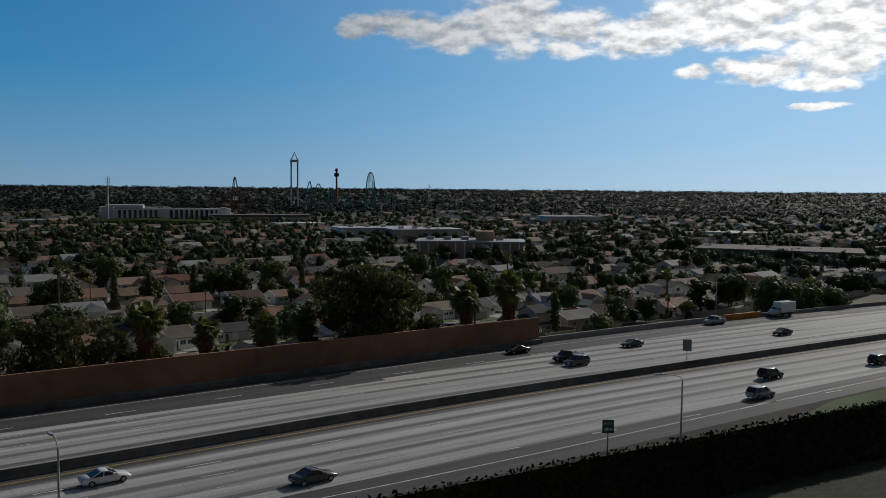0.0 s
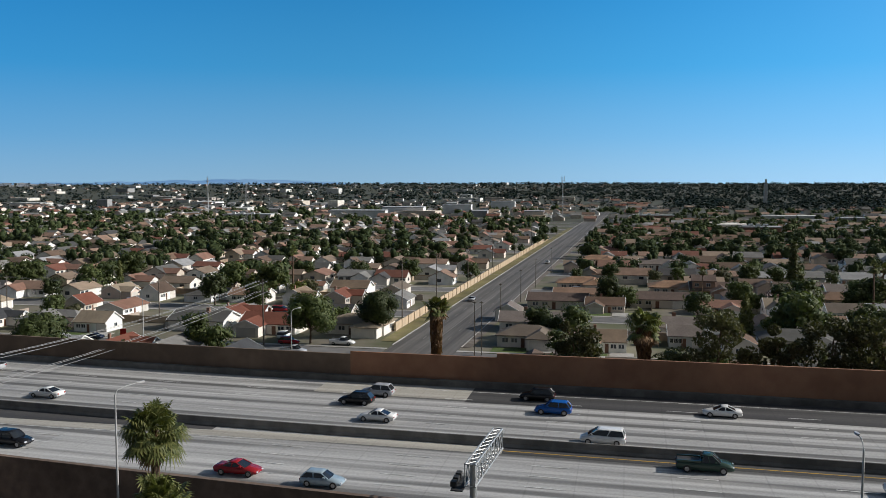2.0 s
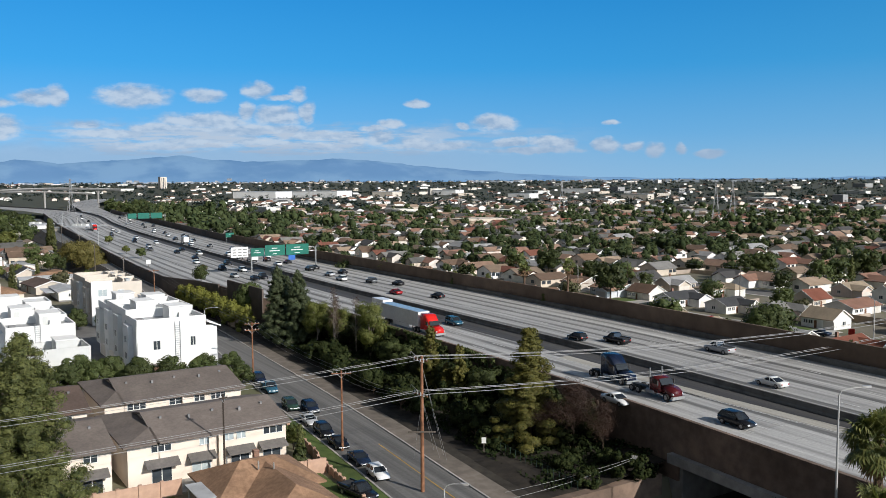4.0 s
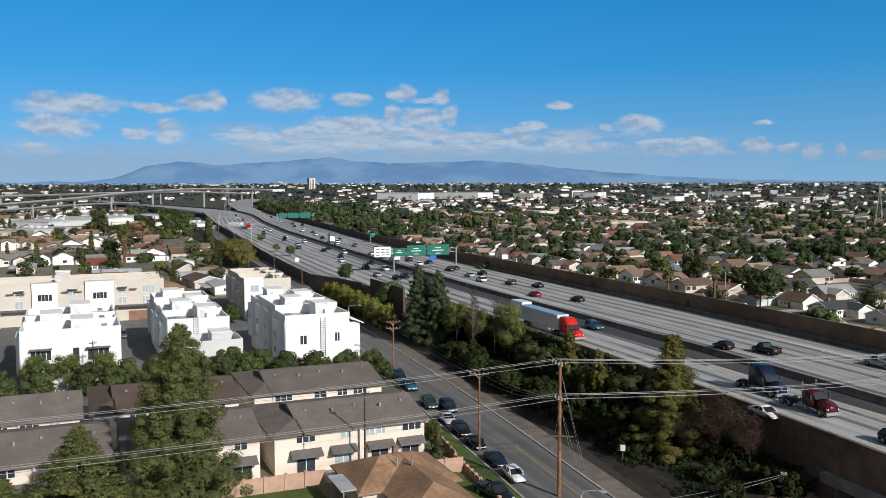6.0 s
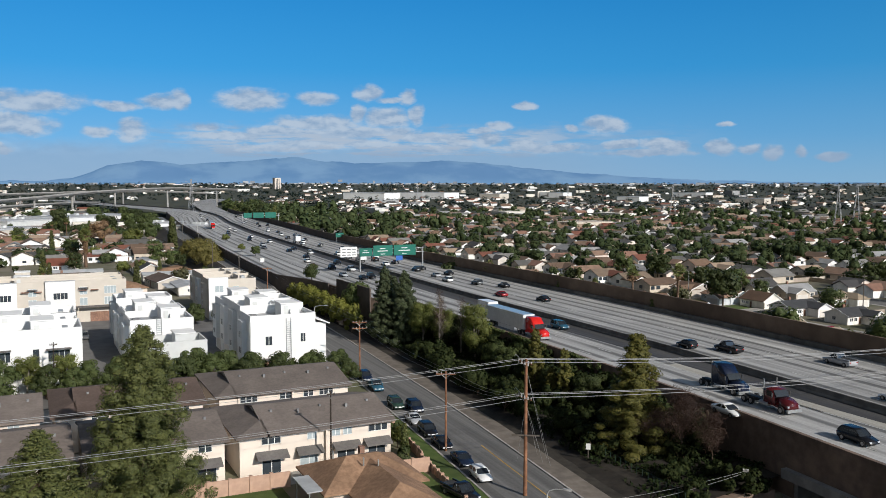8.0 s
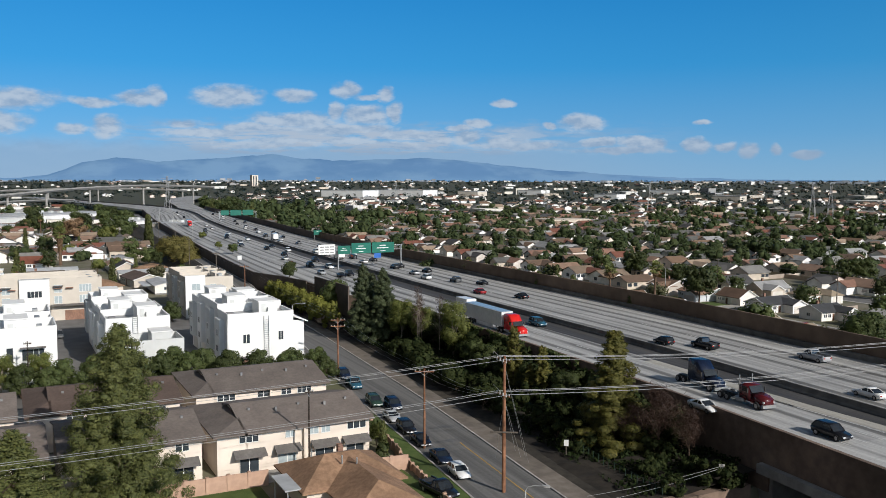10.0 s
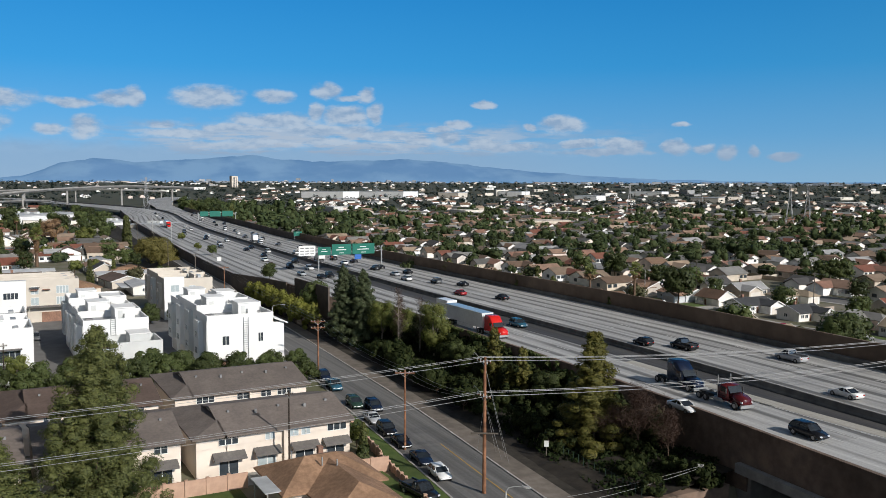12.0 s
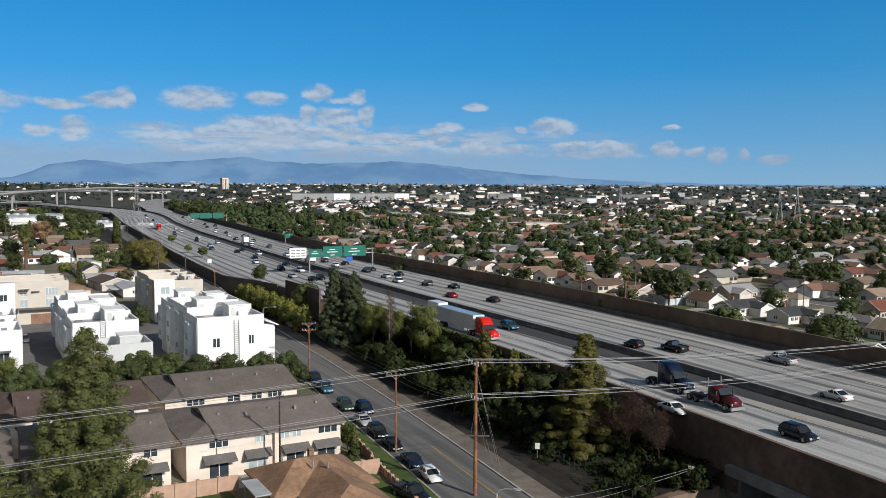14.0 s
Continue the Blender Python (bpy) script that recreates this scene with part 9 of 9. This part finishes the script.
exit_panel = post_sign(74.3, 63.9, ROAD_Z, 3.6, 1.3, 1.5, -40, "sign_green", "green exit sign on a post at the shoulder", ((0.2, 0.55, 0.18, 0.42), (0.65, 0.85, 0.2, 0.4)))
post_sign(126.2, 91.2, ROAD_Z, 3.6, 1.5, 2.0, -50, "sign_back", "grey back of a sign in the median")
post_sign(146.0, 58.5, ROAD_Z, 3.4, 1.6, 2.3, -60, "sign_back", "grey back of a sign at the shoulder")
post_sign(-91.5, 64.3, 0.6, 2.0, 0.6, 0.8, 55, "sign_white", "small white sign on the freeway bank")
post_sign(-308, 75.2, ROAD_Z, 2.6, 1.5, 1.5, 80, "sign_white", "pale sign at the freeway shoulder")
fenced = tagged(empty("chain_fence"), label="low dark chain-link fence on the freeway bank", category="fence")
for i in range(16):
    x = -92 + i * 1.2
    bm = bmesh.new()
    tube(bm, ((x, 66.6 - i * 0.1, 0), (x, 66.6 - i * 0.1, 1.7)), 0.04, 5)
    part("post", bm, M["fence_green"], fenced)
for z in (0.3, 1.65):
    bm = bmesh.new()
    tube(bm, ((-92, 66.6, z), (-74, 65.1, z)), 0.025, 4)
    part("rail", bm, M["fence_green"], fenced)
post_sign(-104.8, 166, 0, 5.2, 1.3, 1.3, 10, "red", "red sign panel beyond the sound wall")

# ---------------------------------------------------------------- far landmarks


def lattice_pylon(x, y, h, rz=0.0, label="grey lattice power pylon rising over the suburb"):
    root = tagged(empty("power_pylon", x, y, 0, rz), label=label, category="power pylon", group="power pylons")
    b, t = h * 0.09, h * 0.022
    for sx in (-1, 1):
        for sy in (-1, 1):
            bm = bmesh.new()
            tube(bm, ((sx * b, sy * b, 0), (sx * t, sy * t, h * 0.72), (sx * t * 0.6, sy * t * 0.6, h)), 0.16, 4)
            part("leg", bm, M["pylon"], root)
    for i in range(7):
        z0, z1 = h * i / 9, h * (i + 1) / 9
        w0, w1 = b + (t - b) * min(1, i / 6.5), b + (t - b) * min(1, (i + 1) / 6.5)
        bm = bmesh.new()
        tube(bm, ((-w0, -w0, z0), (w1, -w1, z1)), 0.09, 4)
        tube(bm, ((w0, -w0, z0), (-w1, -w1, z1)), 0.09, 4)
        part("brace", bm, M["pylon"], root)
    for z, w in ((h * 0.72, h * 0.16), (h * 0.83, h * 0.19), (h * 0.94, h * 0.14)):
        bm = bmesh.new()
        tube(bm, ((-w, 0, z), (0, 0, z + 0.8), (w, 0, z)), 0.14, 4)
        part("crossarm", bm, M["pylon"], root)


for a, d, h in ((-40.2, 760, 34), (-39.2, 790, 34), (-56.4, 1120, 33), (-49.8, 980, 34), (-66.2, 1300, 34), (-24.6, 690, 36), (-3.2 - 20, 1250, 34), (37.4, 900, 40), (45.6, 1150, 36), (49.2, 1300, 36), (-80.6, 900, 40), (-45.4, 1250, 34)):
    lattice_pylon(*at(a, d)[:2], h, a)


def mast(a, d, h, label):
    root = tagged(empty("antenna_mast", *at(a, d)), label=label, category="mast")
    bm = bmesh.new()
    tube(bm, ((0, 0, 0), (0, 0, h)), (0.6, 0.35), 6)
    part("pole", bm, M["ride_white"], root)
    for k in (-1, 0, 1):
        bm = bmesh.new()
        tube(bm, ((k * 1.6, 0, h - 5), (k * 1.6, 0, h + 2.0 - abs(k))), 0.16, 4)
        part("antenna", bm, M["pylon"], root)
    part("bracket", cube(-1.8, 1.8, -0.1, 0.1, h - 4, h - 3.6), M["pylon"], root)


mast(17.33, 845, 43, "tall pale antenna mast over the suburb")
mast(-4.16, 878, 42, "tall pale antenna mast over the suburb")
mast(-27.0, 1000, 42, "tall pale antenna mast over the suburb")
spire = tagged(empty("bell_tower", *at(8.29, 1500)), label="slim white tower far over the trees", category="tower")
part("shaft", cube(-2.5, 2.5, -2.5, 2.5, 0, 34), M["ride_white"], spire)
part("top", cube(-1.4, 1.4, -1.4, 1.4, 34, 42), M["ride_white"], spire)


def ride_park():
    drop = tagged(empty("drop_tower", *at(28.65, 1400), rz=-30), label="tall white twin-column drop tower ride", category="ride tower")
    for s in (-5, 5):
        bm = bmesh.new()
        tube(bm, ((s, 0, 0), (s, 0, 80)), 1.3, 8)
        part("column", bm, M["ride_white"], drop)
    for s in (-5, 5):
        bm = bmesh.new()
        tube(bm, ((s, 0, 80), (s * 0.4, 0, 86), (0, 0, 92)), (0.9, 0.6, 0.4), 6)
        part("crown", bm, M["ride_white"], drop)
    part("cross_head", cube(-6.5, 6.5, -1.5, 1.5, 76, 80), M["ride_white"], drop)
    tower = tagged(empty("observation_tower", *at(31.35, 1400)), label="dark observation tower with a round cabin", category="ride tower")
    bm = bmesh.new()
    tube(bm, ((0, 0, 0), (0, 0, 66)), 1.5, 8)
    part("column", bm, M["ride_red"], tower)
    bm = bmesh.new()
    tube(bm, ((0, 0, 54), (0, 0, 55), (0, 0, 59), (0, 0, 60)), (2, 4.2, 4.2, 2), 12)
    part("cabin", bm, M["chassis"], tower)
    bm = bmesh.new()
    tube(bm, ((0, 0, 63), (0, 0, 67)), (3.0, 1.5), 10)
    part("cap", bm, M["chassis"], tower)
    r = random.Random(4)

    def coaster(a, d, pts, mat, label):
        root = tagged(empty("roller_coaster", *at(a, d), rz=-a), label=label, category="roller coaster", group="roller coasters")
        ps = [Vector(p) for p in pts]
        line = []
        for i in range(len(ps) - 1):
            p0, p1, p2, p3 = ps[max(0, i - 1)], ps[i], ps[i + 1], ps[min(len(ps) - 1, i + 2)]
            for k in range(8):
                t = k / 8
                line.append(0.5 * ((2 * p1) + (p2 - p0) * t + (2 * p0 - 5 * p1 + 4 * p2 - p3) * t * t + (3 * p1 - p0 - 3 * p2 + p3) * t ** 3))
        bm = bmesh.new()
        tube(bm, line, 0.75, 5)
        part("track", bm, M[mat], root)
        for p in line[::3]:
            if p.z > 4:
                bm = bmesh.new()
                tube(bm, ((p.x + r.uniform(-2, 2), p.y + 2, 0), p), 0.4, 4)
                part("support", bm, M[mat], root)
    coaster(33.55, 1390, ((-9, 0, 0), (-7.5, 0, 30), (-4.5, 0, 54), (0, 0, 61), (4.5, 0, 54), (7.5, 0, 30), (9, 0, 4)), "ride_teal", "tall teal top-hat roller coaster")
    coaster(30.2, 1330, ((-22, 0, 6), (-14, 3, 45), (-8, 0, 30), (0, 6, 42), (12, 2, 20), (20, 0, 36), (30, 0, 14), (40, 0, 26), (52, 4, 6)), "ride_teal", "teal looping roller coaster over the trees")
    coaster(24.9, 1250, ((-26, 0, 14), (-14, 4, 26), (-6, 0, 16), (0, 2, 50), (7, 0, 20), (14, 3, 34), (24, 0, 10)), "ride_red", "dark red roller coaster over the trees")
    coaster(34.2, 1300, ((-16, 0, 6), (-6, 3, 26), (4, 0, 14), (14, 2, 30), (24, 0, 8)), "ride_teal", "low teal roller coaster among trees")


ride_park()


def striped_building():
    """The long white block with dark bays and a pyramid roof beside it."""
    root = tagged(empty("hotel_building", *at(21.6, 905), rz=-24), label="long white building with tall dark window bays", category="building")
    part("wall", cube(-62, 48, -9, 9, 0, 14), M["white_stucco"], root)
    part("roof", cube(-62, 48, -9, 9, 14, 14.6), M["flat_roof"], root)
    part("end_block", cube(-75, -62, -10, 8, 0, 16), M["grey_stucco"], root)
    for i in range(22):
        x = -58 + i * 4.8
        if 7 < i < 10:
            continue
        part("window_bay", cube(x, x + 2.7, -9.12, -8.95, 2, 13), M["glass"], root)
    part("upper_storey", cube(-70, -35, -4, 9, 14.6, 18), M["grey_stucco"], root)
    pyr = tagged(empty("pavilion", *at(24.2, 900), rz=-24), label="white stepped pavilion beside a long building", category="building")
    for i, (w, z) in enumerate(((12, 6), (9, 10), (6, 13), (3, 15.5))):
        part("tier", cube(-w, w, -w, w, z - 4 if i else 0, z), M["white_stucco"], pyr)
    low = tagged(empty("shop_building", *at(26.8, 860), rz=-24), label="long low building with an arcade front", category="building")
    part("wall", cube(-50, 40, -10, 12, 0, 8), M["tan_stucco"], low)
    part("roof", cube(-52, 42, -12, 14, 8, 10), M["shingle_grey"], low)
    for i in range(14):
        part("arch", cube(-46 + i * 6, -42.5 + i * 6, -10.1, -9.9, 0.5, 5.5), M["glass"], low)
    berm = bmesh.new()
    tube(berm, ((-70, 0, 3), (-20, -3, 4), (60, 0, 3)), (3, 5, 3), 8)
    o = tagged(part("clipped_hedge", berm, M["lawn"]), label="long clipped green hedge before a building", category="hedge")
    o.matrix_basis = pose(*at(20.5, 800), 0, 0, -24)


striped_building()


def fin_building():
    root = tagged(empty("office_building", *at(40.0, 452), rz=-42), label="flat-roofed pinkish office building with white fins", category="building")
    part("wall", cube(-26, 28, -10, 14, 0, 9.0), M["pinkwall"], root)
    part("roof", cube(-27, 29, -11, 15, 9.0, 9.8), M["flat_roof"], root)
    part("tower", cube(4, 13, -4, 6, 9.8, 14.5), M["pinkwall"], root)
    for i in range(12):
        x = -25 + i * 4.6
        part("fin", cube(x, x + 0.7, -10.6, -10.0, 0, 9.0), M["white_stucco"], root)
    for i in range(5):
        part("roof_unit", cube(-22 + i * 9, -18 + i * 9, 0, 3, 9.8, 11.5), M["flat_roof"], root)
    store = tagged(empty("shop_building", *at(59.6, 490), rz=-62), label="long low store with a dark flat roof and columns", category="building")
    part("wall", cube(-40, 36, -8, 26, 0, 5.2), M["tan_stucco"], store)
    part("roof", cube(-43, 39, -13, 28, 5.2, 6.3), M["shingle_grey"], store)
    for i in range(14):
        part("column", cube(-42 + i * 5.9, -41.2 + i * 5.9, -12.6, -11.8, 0, 5.2), M["white_stucco"], store)
    lot_bm = bmesh.new()
    box(lot_bm, -60, 75, -60, -14, -0.1, 0.05, Matrix.Translation(at(59.6, 490)) @ pose(0, 0, 0, 0, 0, -62))
    tagged(part("car_park", lot_bm, M["street_far"]), label="grey asphalt car park before the store", category="car park", kind="structure")
    m = Matrix.Translation(at(59.6, 490)) @ pose(0, 0, 0, 0, 0, -62)
    rr = np.random.default_rng(9)
    for row in (-20, -30, -42, -52):
        for i in range(20):
            if rr.uniform() < 0.4:
                p = m @ Vector((-55 + i * 6.2, row, 0))
                parked(("sedan", "suv")[int(rr.integers(0, 2))], ("white", "black", "silver", "grey", "red")[int(rr.integers(0, 5))], p.x, p.y, 28, "in the store car park")


fin_building()


def big_box(a, d, w, dep, h, mat, label, rz=0.0, name="warehouse"):
    root = tagged(empty(name, *at(a, d, swell(d)), rz=rz), label=label, category="warehouse")
    part("wall", cube(-w / 2, w / 2, -dep / 2, dep / 2, 0, h), M[mat], root)
    part("roof", cube(-w / 2 - 0.3, w / 2 + 0.3, -dep / 2 - 0.3, dep / 2 + 0.3, h, h + 0.9), M["flat_roof"], root)
    for i in range(3 if d < 900 else 0):
        part("roof_unit", cube(-w * 0.35 + i * w * 0.2, -w * 0.35 + i * w * 0.2 + 3, -1.5, 1.5, h + 0.9, h + 2.4), M["grey_stucco"], root)
    for i in range(4 if d < 900 else 0):
        part("loading_door", cube(-w * 0.4 + i * w * 0.19, -w * 0.4 + i * w * 0.19 + 4, -dep / 2 - 0.1, -dep / 2 + 0.05, 0, 4.5), M["garage"], root)


for a, d, w, dep, h, mat in ((-87.0, 800, 50, 90, 8, "white_stucco"), (-90.5, 760, 40, 60, 7, "grey_stucco"), (-82.6, 690, 26, 34, 6, "white_stucco"), (-80.0, 640, 20, 30, 6, "tan_stucco"), (-91.5, 640, 30, 40, 6, "tan_stucco"),
                             (-69.2, 1850, 104, 60, 13, "white_stucco"), (-65.5, 1880, 118, 60, 13, "white_stucco"), (-61.2, 1900, 50, 40, 10, "tan_stucco"), (-52.3, 1700, 46, 40, 9, "white_stucco"), (-45.0, 1600, 50, 30, 9, "tan_stucco"), (-57.2, 2000, 60, 40, 11, "white_stucco"),
                             (-14.5, 980, 46, 30, 9, "white_stucco"), (-11.0, 1050, 34, 22, 10, "white_stucco"), (-17.5, 930, 60, 26, 7, "grey_stucco"), (-24.5, 830, 44, 20, 7, "tan_stucco"), (-8.0, 1130, 30, 20, 12, "white_stucco"), (-6.0, 900, 20, 14, 7, "cream"), (-48.6, 2100, 80, 40, 10, "white_stucco"), (34.0, 620, 60, 30, 8, "white_stucco"), (37.0, 600, 50, 26, 8, "tan_stucco"),
                             (46.5, 900, 60, 30, 9, "grey_stucco"), (1.6, 824, 36, 14, 6, "brick"), (8.1, 628, 24, 12, 6, "brick")):
    big_box(a, d, w, dep, h, mat, "low flat-roofed %s building beyond the houses" % {"white_stucco": "white", "grey_stucco": "grey", "tan_stucco": "tan", "cream": "cream", "brick": "brown", "pinkwall": "pinkish"}[mat], -a * 0.5)
tallb = tagged(empty("tower_block", *at(-75.3, 3000)), label="pale square tower block over far trees", category="building")
part("wall", cube(-14, 14, -10, 10, 0, 53), M["cream"], tallb)
for i in range(3):
    part("window_band", cube(14, 14.2, -6.5 + i * 5, -4 + i * 5, 4, 50), M["glass"], tallb)
part("roof", cube(-14.5, 14.5, -10.5, 10.5, 53, 54), M["flat_roof"], tallb)


def flyover(pts, label, w=10.0):
    root = tagged(empty("flyover_bridge"), label=label, category="bridge", group="flyover ramps")
    ps = [Vector(p) for p in pts]
    line = []
    for i in range(len(ps) - 1):
        p0, p1, p2, p3 = ps[max(0, i - 1)], ps[i], ps[i + 1], ps[min(len(ps) - 1, i + 2)]
        for k in range(10):
            t = k / 10
            line.append(0.5 * ((2 * p1) + (p2 - p0) * t + (2 * p0 - 5 * p1 + 4 * p2 - p3) * t * t + (3 * p1 - p0 - 3 * p2 + p3) * t ** 3))
    line.append(ps[-1])
    bm = bmesh.new()
    rings = []
    for i, p in enumerate(line):
        d = (line[min(i + 1, len(line) - 1)] - line[max(i - 1, 0)]).normalized()
        n = Vector((-d.y, d.x, 0)).normalized() * w / 2
        u = Vector((0, 0, 1))
        rings.append([p - n, p - n + u * 0.95, p - n * 0.95 + u * 0.95, p - n * 0.95 + u * 0.1, p + n * 0.95 + u * 0.1, p + n * 0.95 + u * 0.95, p + n + u * 0.95, p + n, p + n * 0.6 - u * 2.0, p - n * 0.6 - u * 2.0])
    loft(bm, rings)
    bmesh.ops.recalc_face_normals(bm, faces=bm.faces[:])
    part("deck", bm, M["concrete"], root)
    for p in line[4::7]:
        bm = bmesh.new()
        tube(bm, ((p.x, p.y, 0), (p.x, p.y, p.z - 3.2), (p.x, p.y, p.z - 1.8)), (1.3, 1.3, 2.6), 8)
        part("column", bm, M["concrete"], root)


flyover(((-960, -90, 14), (-1030, -40, 16.5), (-1110, 20, 20.5), (-1190, 85, 25.5), (-1290, 190, 29), (-1400, 300, 26)), "grey concrete flyover ramp on round columns")
flyover(((-1380, -120, 18), (-1450, -20, 20), (-1520, 90, 22), (-1580, 200, 22), (-1620, 300, 18)), "long grey concrete flyover ramp above the trees")
flyover(((-1000, -120, 6), (-1090, -50, 8), (-1200, 20, 10), (-1330, 90, 9)), "low grey concrete freeway ramp among trees")
words = bpy.data.curves.new("lettering", "FONT")
words.body, words.size, words.align_x, words.align_y, words.extrude = "EXIT", 0.46, "CENTER", "CENTER", 0.004
words.materials.append(M["sign_white"])
letters = new("lettering", words)
letters.parent = exit_panel
letters.matrix_basis = pose(0, -0.1, 3.6 - 0.45, 90, 0, 0)

for pattern in (*PAT.values(), *HOUSES, *BACKS, GREY, GARAGE, PINK, BROWN, TAN, *CARS.values(), *TRUCKS.values()):
    hide_template(pattern)
